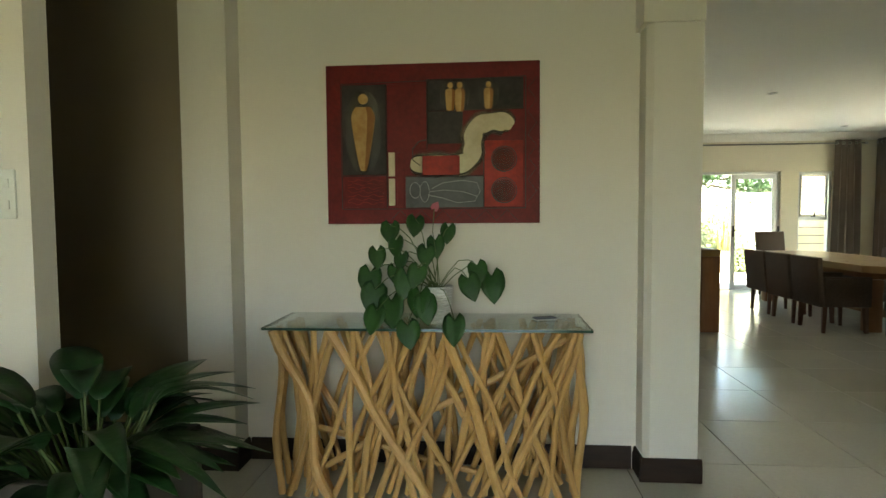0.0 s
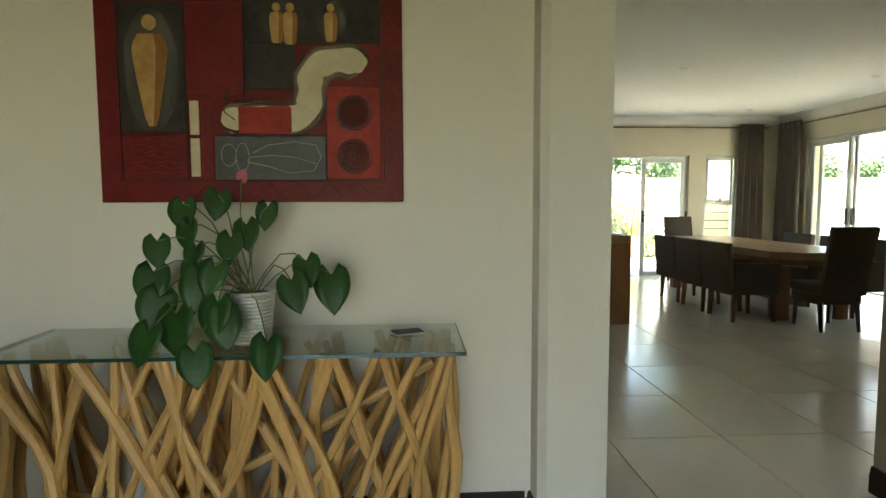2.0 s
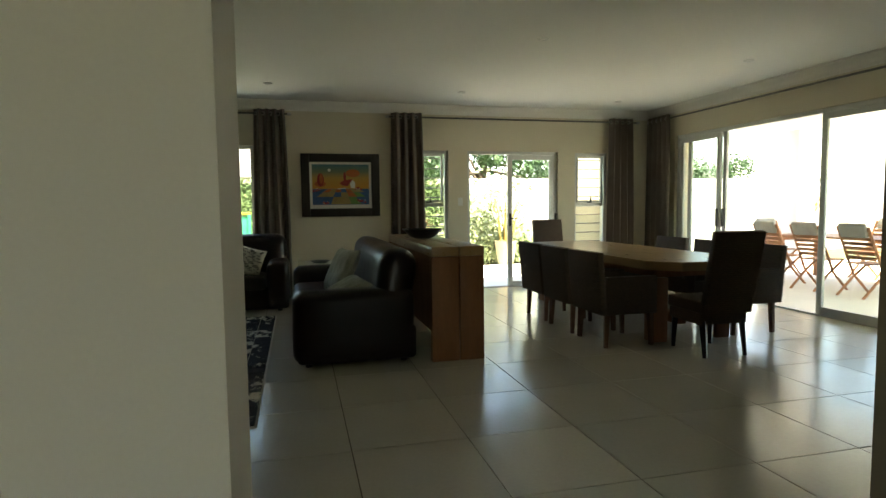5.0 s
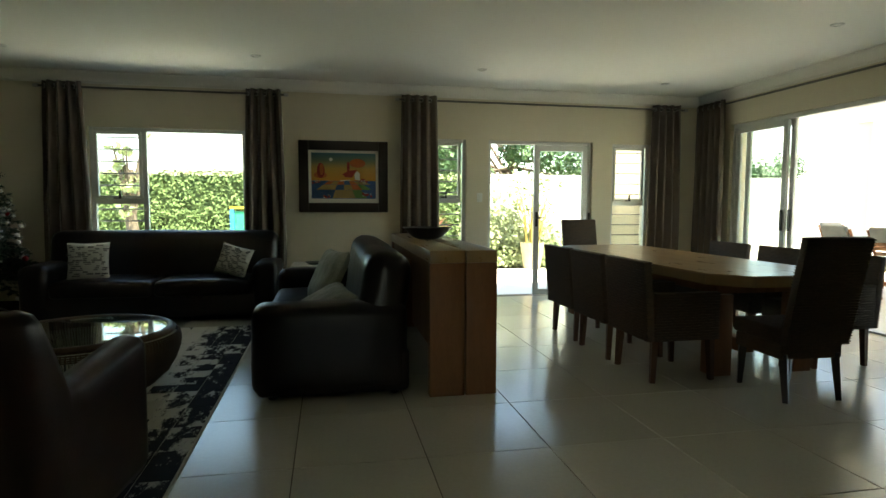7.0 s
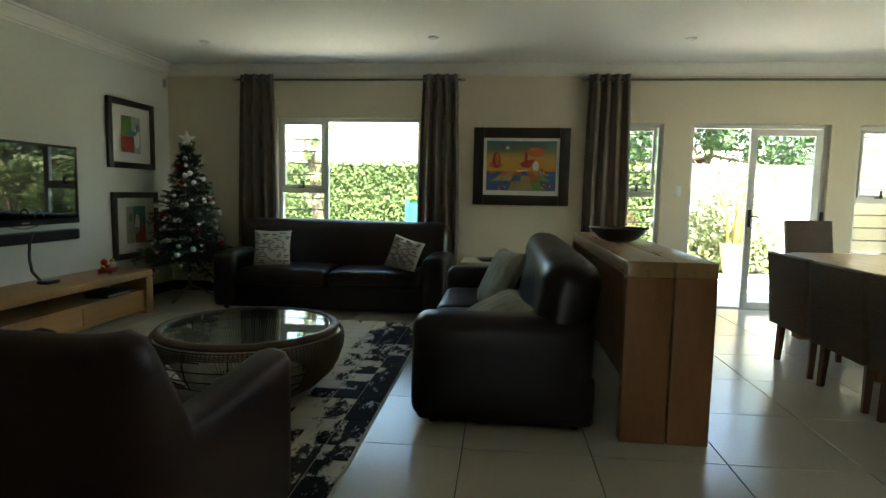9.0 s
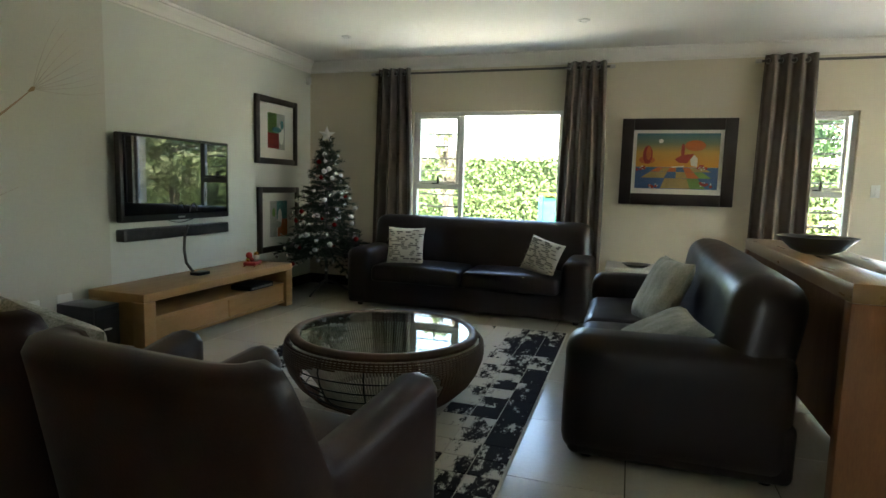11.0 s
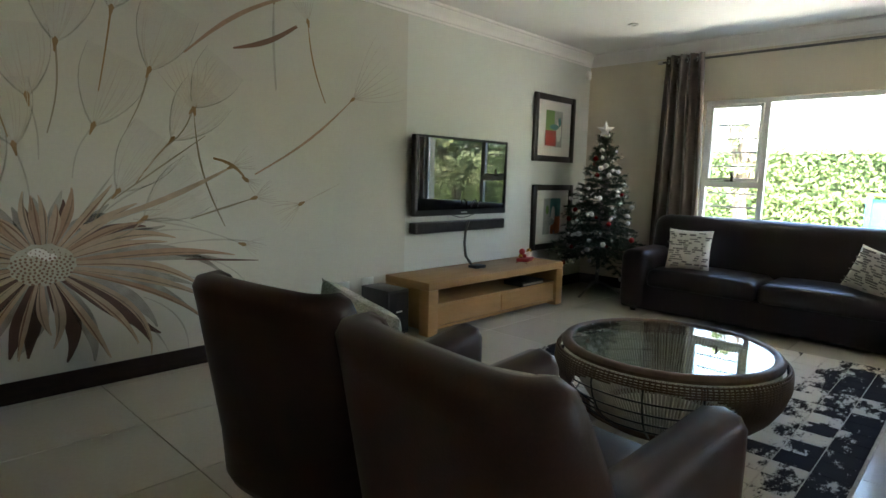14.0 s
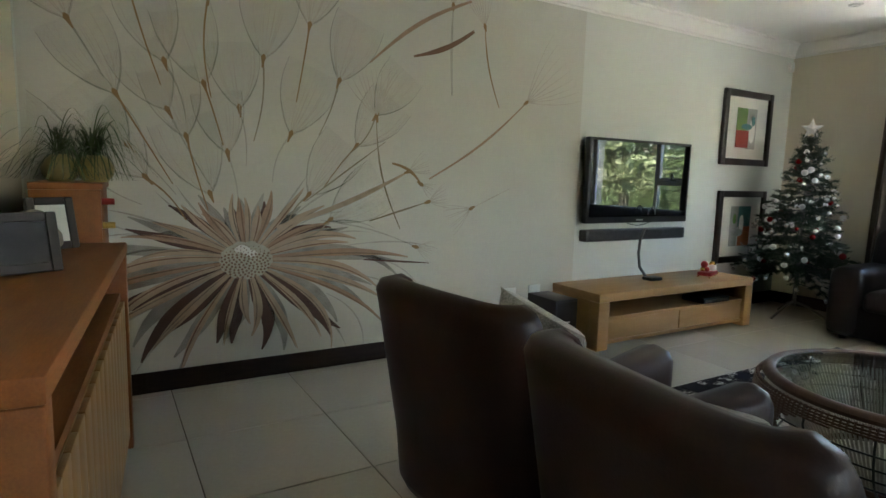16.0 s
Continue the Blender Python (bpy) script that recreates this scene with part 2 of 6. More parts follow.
skirting("baseboard_west", (LX, NY), (LX, 4.06))
skirting("baseboard_north_1", (4.16, NY), (LX, NY))
skirting("baseboard_north_2", (RX, NY), (5.72, NY))
skirting("baseboard_entry", (1.31, EY), (-0.76, EY))
skirting("baseboard_pillar_1", (1.62, 3.10), (1.315, 3.10))
skirting("baseboard_pillar_2", (1.335, 3.085), (1.335, EY))
skirting("baseboard_pillar_3", (1.60, 3.37), (1.60, 3.085))
skirting("baseboard_niche_1", (-0.762, 3.09), (-1.05, 3.09))
skirting("baseboard_niche_2", (-0.78, EY), (-0.78, 3.075))
skirting("baseboard_passage", (-1.03, 3.25), (-2.6, 3.25))
skirting("baseboard_jamb", (2.91, 3.10), (2.91, 3.37))

# ---- windows and doors ----
def framed(bm, x0, x1, z0, z1, w, y0, y1):
    """Four members of a frame in the plane of the north wall."""
    box(bm, x0, x0 + w, y0, y1, z0, z1, 0.004, 1), box(bm, x1 - w, x1, y0, y1, z0, z1, 0.004, 1)
    box(bm, x0 + w, x1 - w, y0, y1, z1 - w, z1, 0.004, 1), box(bm, x0 + w, x1 - w, y0, y1, z0, z0 + w, 0.004, 1)
    return bm


def pane(parent, x0, x1, z0, z1, y):
    ob = part("pane", boxes((x0, x1, y - 0.003, y + 0.003, z0, z1)), PANE, parent, "clear glass pane")
    ob.visible_shadow = False


def bars(parent, x0, x1, zs, y):
    for z in zs:
        part("burglar_bar", rod(bmesh.new(), (x0, y, z), (x1, y, z), 0.009, n=8), BARMAT, parent, "thin horizontal burglar bar")


def window(name, x0, x1, z0, z1, splits, transom, mat_, label):
    w = tagged(new(name), label, "window", kind="structure")
    y0, y1 = NY + 0.05, NY + 0.11
    part("window_frame", framed(bmesh.new(), x0, x1, z0, z1, 0.045, y0, y1), mat_, w)
    part("window_sill", boxes((x0 - 0.001, x1 + 0.001, NY - 0.03, NY + 0.05, z0 - 0.03, z0 + 0.002)), WHITEALU, w, "white window sill")
    edges = [x0 + 0.045] + splits + [x1 - 0.045]
    for i, (a, b) in enumerate(zip(edges, edges[1:])):
        if i:
            part("mullion", boxes((a - 0.025, a + 0.025, y0 + 0.002, y1 - 0.002, z0 + 0.04, z1 - 0.04)), mat_, w)
        if i == 0:
            part("transom", boxes((a, b - 0.02, y0 + 0.001, y1 - 0.001, transom - 0.03, transom + 0.03)), mat_, w)
            part("sash", framed(bmesh.new(), a + 0.004, b - 0.028, transom + 0.034, z1 - 0.05, 0.032, y0 - 0.014, y1 - 0.02), mat_, w, "opening sash frame")
            pane(w, a, b, transom + 0.03, z1 - 0.045, y0 + 0.03), pane(w, a, b, z0 + 0.04, transom - 0.03, y0 + 0.03)
            c = (a + b) / 2
            hd = part("window_handle", boxes((c - 0.012, c + 0.012, y0 - 0.04, y0 - 0.012, transom + 0.03, transom + 0.12, 0.004), (c - 0.07, c + 0.012, y0 - 0.045, y0 - 0.03, transom + 0.03, transom + 0.045, 0.004)), BLACK, w, "black window catch")
            n = max(3, round((z1 - z0) / 0.155))
            bars(w, a, b - 0.02, [z0 + 0.06 + (z1 - z0 - 0.1) * (k + 0.5) / n for k in range(n) if abs(z0 + 0.06 + (z1 - z0 - 0.1) * (k + 0.5) / n - transom) > 0.04], y1 + 0.025)
        else:
            pane(w, a, b, z0 + 0.045, z1 - 0.045, y0 + 0.03)
    return w


window("window_1", -0.62, 1.13, 0.62, 2.14, [-0.03], 1.27, WHITEALU, "white framed window with a barred side sash")
window("window_2", 3.36, 3.90, 0.55, 2.10, [], 1.30, ALU, "grey aluminium side light with burglar bars")
window("window_3", 5.97, 6.55, 0.55, 2.09, [], 1.27, ALU, "grey aluminium side light with burglar bars")

# garden door: open on one leaf, glazed on the other
d = tagged(new("door_1"), "grey aluminium glazed double door, one leaf open", "door", kind="structure")
y0, y1 = NY + 0.05, NY + 0.11
part("door_frame", boxes((4.20, 4.245, y0, y1, 0, 2.10, 0.004), (5.635, 5.68, y0, y1, 0, 2.10, 0.004), (4.245, 5.635, y0, y1, 2.055, 2.10, 0.004)), ALU, d)
leaf = part("door_leaf", framed(bmesh.new(), 4.86, 5.63, 0.012, 2.05, 0.075, y0 - 0.005, y1 - 0.02), ALU, d, "glazed door leaf")
pane(leaf, 4.93, 5.56, 0.08, 1.98, y0 + 0.02)
for x in (4.895, 5.66):
    part("door_handle", boxes((x - 0.018, x + 0.018, y0 - 0.018, y0 - 0.004, 0.95, 1.15, 0.004), (x - 0.012, x + 0.10, y0 - 0.05, y0 - 0.035, 1.06, 1.082, 0.005), (x - 0.012, x + 0.012, y0 - 0.05, y0 - 0.015, 1.06, 1.082, 0.003)) if x < 5 else boxes((x - 0.014, x + 0.014, y0 - 0.03, y0 - 0.004, 1.0, 1.14, 0.004)), BLACK, leaf, "black lever handle")
leaf = part("door_leaf", boxes((4.21, 4.25, y1 + 0.01, y1 + 0.08, 0.012, 2.05, 0.004), (4.21, 4.25, y1 + 0.62, y1 + 0.69, 0.012, 2.05, 0.004), (4.21, 4.25, y1 + 0.08, y1 + 0.62, 1.98, 2.05), (4.21, 4.25, y1 + 0.08, y1 + 0.62, 0.012, 0.09)), ALU, d, "glazed door leaf standing open")
ob = part("pane", boxes((4.227, 4.233, y1 + 0.08, y1 + 0.62, 0.09, 1.98)), PANE, leaf, "clear glass pane")
ob.visible_shadow = False

# sliding door to the patio: fixed panels and one slid open
d = tagged(new("door_2"), "wide grey aluminium sliding door to the patio, part open", "door", kind="structure")
part("door_frame", boxes((RX + 0.04, RX + 0.14, SL0, SL1, SLZ - 0.05, SLZ, 0.004), (RX + 0.04, RX + 0.14, SL0, SL0 + 0.05, 0, SLZ - 0.05, 0.004), (RX + 0.04, RX + 0.14, SL1 - 0.05, SL1, 0, SLZ - 0.05, 0.004), (RX + 0.04, RX + 0.14, SL0, SL1, 0.0, 0.016)), ALU, d)
for k, (a, b, off) in enumerate(((9.22, 10.08, 0.0), (9.15, 9.95, 0.045), (6.56, 7.64, 0.0))):
    x = RX + 0.05 + off
    leaf = part("door_leaf", boxes((x, x + 0.04, a, a + 0.07, 0.016, SLZ - 0.05, 0.004), (x, x + 0.04, b - 0.07, b, 0.016, SLZ - 0.05, 0.004), (x, x + 0.04, a + 0.07, b - 0.07, 0.016, 0.1), (x, x + 0.04, a + 0.07, b - 0.07, SLZ - 0.12, SLZ - 0.05)), ALU, d, "glazed sliding leaf")
    ob = part("pane", boxes((x + 0.017, x + 0.023, a + 0.07, b - 0.07, 0.1, SLZ - 0.12)), PANE, leaf, "clear glass pane")
    ob.visible_shadow = False
    part("door_handle", boxes((x - 0.03, x - 0.003, a + 0.02, a + 0.045, 0.95, 1.2, 0.004)), BLACK, leaf, "black pull handle")

# ---- ground, garden and patio ----
built("ground", boxes((-60, 60, -40, 80, -0.25, -0.06)), mat("lawn_soil", (0.08, 0.11, 0.035), (0.12, 0.11, 0.06), 0.9, 0.6, 30, 0.3), "grass and soil ground round the house", "ground")
built("slab", boxes((LX - TH, RX + TH, -2.34, NY + TH, -0.06, -0.006)), GROUT, "dark grout bed under the floor tiles", "floor")
built("pavement_patio", boxes((RX + TH, 14.0, 2.0, 12.5, -0.06, -0.012)), PAVE, "pale paved patio", "pavement")
# paving west of the door is added to bounce light onto the ceiling
built("pavement_garden", boxes((-4.0, RX + TH, NY + TH, 14.3, -0.06, -0.02)), PAVE, "pale paving outside the garden door, extended west to bounce light", "pavement")
built("patio_roof", boxes((RX + TH, 11.3, 2.0, 11.6, 2.62, 2.85)), CEIL, "white soffit of the patio roof", "roof")
built("patio_wall", boxes((6.35, 8.0, NY + 0.85, NY + 1.1, -0.06, 2.62)), WALL, "cream outer wall beside the side light", "wall")
for k, yy in enumerate((4.0, 11.3)):
    built("patio_post_%d" % (k + 1), boxes((10.8, 11.2, yy, yy + 0.4, -0.06, 2.62, 0.01)), GARDENWALL, "white plastered patio post", "pillar")
# dark green wall colour stands in for shade between the ivy leaves
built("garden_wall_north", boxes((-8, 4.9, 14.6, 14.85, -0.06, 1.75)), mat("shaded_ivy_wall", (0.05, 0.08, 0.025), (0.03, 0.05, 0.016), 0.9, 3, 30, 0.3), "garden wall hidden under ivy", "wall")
built("garden_wall_east", boxes((4.9, 20, 15.4, 15.65, -0.06, 1.9), (20, 20.25, -6, 15.65, -0.06, 1.9)), GARDENWALL, "white plastered garden wall", "wall")

# ---- materials of the things ----
LEATHER = mat("dark_brown_leather", (0.013, 0.007, 0.006), (0.008, 0.005, 0.0045), 0.34, 5, 130, 0.10, spec=0.36)
LEATHER2 = mat("brown_worn_leather", (0.036, 0.014, 0.009), (0.017, 0.007, 0.005), 0.38, 5, 130, 0.09, spec=0.30)
OAK = mat("honey_oak", (0.46, 0.27, 0.11), (0.36, 0.20, 0.075), 0.45, 2.2, 30, 0.12, stretch=(6, 1, 6))
TEAK = mat("red_brown_wood", (0.30, 0.115, 0.036), (0.20, 0.072, 0.024), 0.5, 2.0, 30, 0.12, stretch=(1, 6, 6), spec=0.2)
DIVWOOD = mat("warm_brown_wood", (0.25, 0.115, 0.05), (0.18, 0.08, 0.035), 0.45, 2.2, 30, 0.1, stretch=(7, 7, 1), spec=0.25)
TOPWOOD = mat("satin_tabletop_wood", (0.31, 0.19, 0.085), (0.27, 0.165, 0.072), 0.30, 2.2, 30, 0.02, stretch=(7, 1, 7))
DARKWOOD = mat("dark_frame_wood", (0.020, 0.011, 0.008), (0.012, 0.008, 0.006), 0.35, 4, 60, 0.08)
FABRIC = mat("taupe_curtain_cloth", (0.145, 0.108, 0.080), (0.095, 0.070, 0.053), 0.75, 2, 220, 0.1, sheen=0.3)
RATTAN = mat("brown_rattan", (0.125, 0.066, 0.032), (0.065, 0.034, 0.017), 0.55, 14, 160, 0.3)
WOVEN = mat("woven_seagrass", (0.10, 0.06, 0.033), (0.044, 0.027, 0.016), 0.7, 30, 200, 0.5, stretch=(1, 1, 4))
COTTON = mat("white_linen", (0.66, 0.64, 0.58), (0.58, 0.56, 0.50), 0.85, 6, 180, 0.2)
GLASSTOP = glass("table_glass", (0.86, 0.93, 0.90), 0.0, 0.07)
SCREEN = mat("black_screen_glass", (0.004, 0.004, 0.005), (0.003, 0.003, 0.004), -0.05, 3, 60, 0.0, spec=0.8)


def rug_cloth(name):
    """Cowhide: white and near-black hair in ragged patches, varied from patch to patch."""
    m = mat(name, (0.02, 0.018, 0.02), (0.012, 0.011, 0.013), 0.8, 8, 150, 0.15, spec=0.08)
    n, l = m.node_tree.nodes, m.node_tree.links
    p = n["Principled BSDF"]
    geo, info = n.new("ShaderNodeNewGeometry"), n.new("ShaderNodeObjectInfo")
    nz, gr, mp = n.new("ShaderNodeTexNoise"), n.new("ShaderNodeValToRGB"), n.new("ShaderNodeMapping")
    mp.inputs["Scale"].default_value = (1.0, 0.45, 1.0)
    l.new(geo.outputs["Position"], mp.inputs[0])
    nz.noise_dimensions = "4D"
    nz.inputs["Scale"].default_value, nz.inputs["Detail"].default_value, nz.inputs["Roughness"].default_value = 9.0, 7.0, 0.75
    mul, sep, dx, mr, add = (n.new(k) for k in ("ShaderNodeMath", "ShaderNodeSeparateXYZ", "ShaderNodeMath", "ShaderNodeMapRange", "ShaderNodeMath"))
    mul.operation = "MULTIPLY"
    mul.inputs[1].default_value = 0.6
    l.new(info.outputs["Random"], mul.inputs[0]), l.new(mul.outputs[0], nz.inputs["W"])
    l.new(mp.outputs[0], nz.inputs["Vector"]), l.new(geo.outputs["Position"], sep.inputs[0])
    dx.operation = "SUBTRACT"
    dx.inputs[1].default_value = 0.35
    ab = n.new("ShaderNodeMath")
    ab.operation = "ABSOLUTE"
    l.new(sep.outputs[0], dx.inputs[0]), l.new(dx.outputs[0], ab.inputs[0])
    mr.inputs[1].default_value, mr.inputs[2].default_value, mr.inputs[3].default_value, mr.inputs[4].default_value = 0.25, 0.85, 0.25, -0.05
    l.new(ab.outputs[0], mr.inputs[0])
    l.new(nz.outputs[0], add.inputs[0]), l.new(mr.outputs[0], add.inputs[1])
    jit = n.new("ShaderNodeMath")
    jit.operation = "MULTIPLY_ADD"
    jit.inputs[1].default_value = 0.16
    l.new(info.outputs["Random"], jit.inputs[0]), l.new(add.outputs[0], jit.inputs[2])
    e = gr.color_ramp.elements
    e[0].position, e[0].color, e[1].position, e[1].color = 0.565, (0.016, 0.014, 0.017, 1), 0.615, (0.62, 0.59, 0.52, 1)
    l.new(jit.outputs[0], gr.inputs[0]), l.new(gr.outputs[0], p.inputs["Base Color"])
    return m


def soft_box(w, d, h, r=0.05, crown=0.0, n=14, wrinkle=0.006, seed=0.0, centre=(0, 0, 0)):
    """An upholstered block with round edges, a crowned top and a slightly uneven skin."""
    bm = bmesh.new()
    bmesh.ops.create_cube(bm, size=1.0, matrix=Matrix.Diagonal((w, d, h, 1)))
    bmesh.ops.bevel(bm, geom=list(bm.edges), offset=min(r, 0.45 * min(w, d, h)), segments=4, profile=0.5, affect="EDGES")
    bmesh.ops.subdivide_edges(bm, edges=[e for e in bm.edges if e.calc_length() > 0.16], cuts=5, use_grid_fill=True)
    for v in bm.verts:
        fx, fy = 1 - (2 * v.co.x / w) ** 2, 1 - (2 * v.co.y / d) ** 2
        v.co.z += crown * max(fx, 0) ** 0.6 * max(fy, 0) ** 0.6 * (1 if v.co.z > 0 else 0)
        q = noise.noise(Vector((v.co.x * 4 + seed, v.co.y * 4, v.co.z * 4 + seed)))
        v.co += v.co.normalized() * q * wrinkle
        v.co += Vector(centre)
    return bm


def moved(bm, m):
    bmesh.ops.transform(bm, matrix=m, verts=bm.verts)
    return bm


def sofa(at, rz, w, d, label, sides=2):
    """A leather sofa that faces its own -y."""
    s = thing("sofa", at, rz, label, "sofa", "leather sofas")
    aw = 0.27
    part("base", soft_box(w - 0.02, d - 0.06, 0.28, 0.04, centre=(0, 0.0, 0.175)), LEATHER, s)
    inner = w - 2 * aw
    for k in range(sides):
        cx = -inner / 2 + inner * (k + 0.5) / sides
        part("seat_cushion", soft_box(inner / sides - 0.006, d - 0.26, 0.17, 0.06, 0.03, seed=k * 3.0, centre=(cx, -0.13, 0.355)), LEATHER, s, "creased leather seat cushion")
    b = moved(soft_box(w - 0.06, 0.32, 0.66, 0.13, 0.0, wrinkle=0.012, seed=7), Matrix.Translation((0, d / 2 - 0.19, 0.61)) @ pose(0, 0, 0, -9))
    part("backrest", b, LEATHER, s, "high rounded leather backrest")
    for sx in (-1, 1):
        a = soft_box(aw, d - 0.04, 0.57, 0.08, 0.012, seed=sx, centre=(sx * (w / 2 - aw / 2), -0.02, 0.325))
        part("arm", a, LEATHER, s, "broad padded arm")
        for sy in (-1, 1):
            part("foot", rod(bmesh.new(), (sx * (w / 2 - 0.12), sy * (d / 2 - 0.12), 0.0), (sx * (w / 2 - 0.12), sy * (d / 2 - 0.12), 0.09), 0.028, 0.035), DARKWOOD, s)
    return s


sofa((0.32, 10.18, 0), 0, 2.5, 0.94, "dark brown leather two-seater sofa below the window")
sofa((2.135, 8.14, 0), -90, 2.32, 1.02, "dark brown leather sofa backing onto the wooden console")


def cushion(at, turn, w, h, t, material, label, marks=None):
    """A stuffed square cushion that stands in its own xz plane."""
    c = thing("cushion", (0, 0, 0), 0, label, "cushion")
    c.matrix_basis = Matrix.Translation(at) @ turn
    bm = bmesh.new()
    n = 18
    for side in (-1, 1):
        g = []
        for i in range(n + 1):
            for j in range(n + 1):
                u, v = 2 * i / n - 1, 2 * j / n - 1
                th = t / 2 * (max(1 - u ** 4, 0) * max(1 - v ** 4, 0)) ** 0.5
                pinch = 1 - 0.07 * (1 - u * u) * v * v - 0.0
                pinch2 = 1 - 0.07 * (1 - v * v) * u * u
                p = Vector((u * w / 2 * pinch2, side * th, v * h / 2 * pinch))
                p += Vector((0, 1, 0)) * noise.noise(p * 9 + Vector(at)) * 0.012 * (1 - abs(u)) * (1 - abs(v))
                g.append(bm.verts.new(p))
        for i in range(n):
            for j in range(n):
                a = i * (n + 1) + j
                bm.faces.new((g[a], g[a + 1], g[a + n + 2], g[a + n + 1]))
    bmesh.ops.remove_doubles(bm, verts=bm.verts, dist=0.0008)
    part("cover", bm, material, c)
    if marks:
        rnd = random.Random(label)
        bm = bmesh.new()
        for k in range(marks[1]):
            u, v = rnd.uniform(-0.8, 0.8), -0.85 + 1.7 * (k + 0.5) / marks[1]
            lw, lh = rnd.uniform(0.03, 0.09), rnd.uniform(0.008, 0.016)
            for q in range(5):
                uu = -0.72 + 0.36 * q + rnd.uniform(-0.14, 0.14)
                lw = rnd.uniform(0.05, 0.20)
                if abs(uu) > 0.85 or rnd.random() < 0.25:
                    continue
                th = t / 2 * ((1 - uu ** 4) * (1 - v ** 4)) ** 0.5
                for sd in (-1,):
                    x0, z0 = uu * w / 2, v * h / 2
                    box(bm, x0 - lw / 6, x0 + lw / 6, sd * th - 0.007, sd * th + 0.002, z0 - lh / 2, z0 + lh / 2)
        part("print", bm, marks[0], c, "unreadable dark printed lines", "stuff")
    return c


INK = mat("dark_print", (0.13, 0.12, 0.12), (0.24, 0.23, 0.21), 0.85, 9, 120, 0.0)
SAGE = mat("sage_leaf_cloth", (0.46, 0.46, 0.40), (0.20, 0.22, 0.17), 0.85, 13, 160, 0.25, stretch=(1, 1, 0.5))
cushion((-0.36, 9.98, 0.64), pose(0, 0, 0, -12, 0, 8), 0.40, 0.40, 0.13, COTTON, "white linen cushion printed with dark lines, on the sofa", (INK, 17))
cushion((1.09, 9.96, 0.615), pose(0, 0, 0, -16, 14, -20), 0.37, 0.36, 0.12, COTTON, "white printed linen cushion leaning on the sofa arm", (INK, 17))
cushion((2.10, 8.16, 0.66), pose(0, 0, 0, -26, 0, -72), 0.46, 0.46, 0.16, SAGE, "pale sage patterned cushion leaning on the sofa back")
cushion((2.06, 7.42, 0.54), pose(0, 0, 0, -62, 4, -78), 0.46, 0.44, 0.15, SAGE, "pale sage patterned cushion lying on the sofa seat")


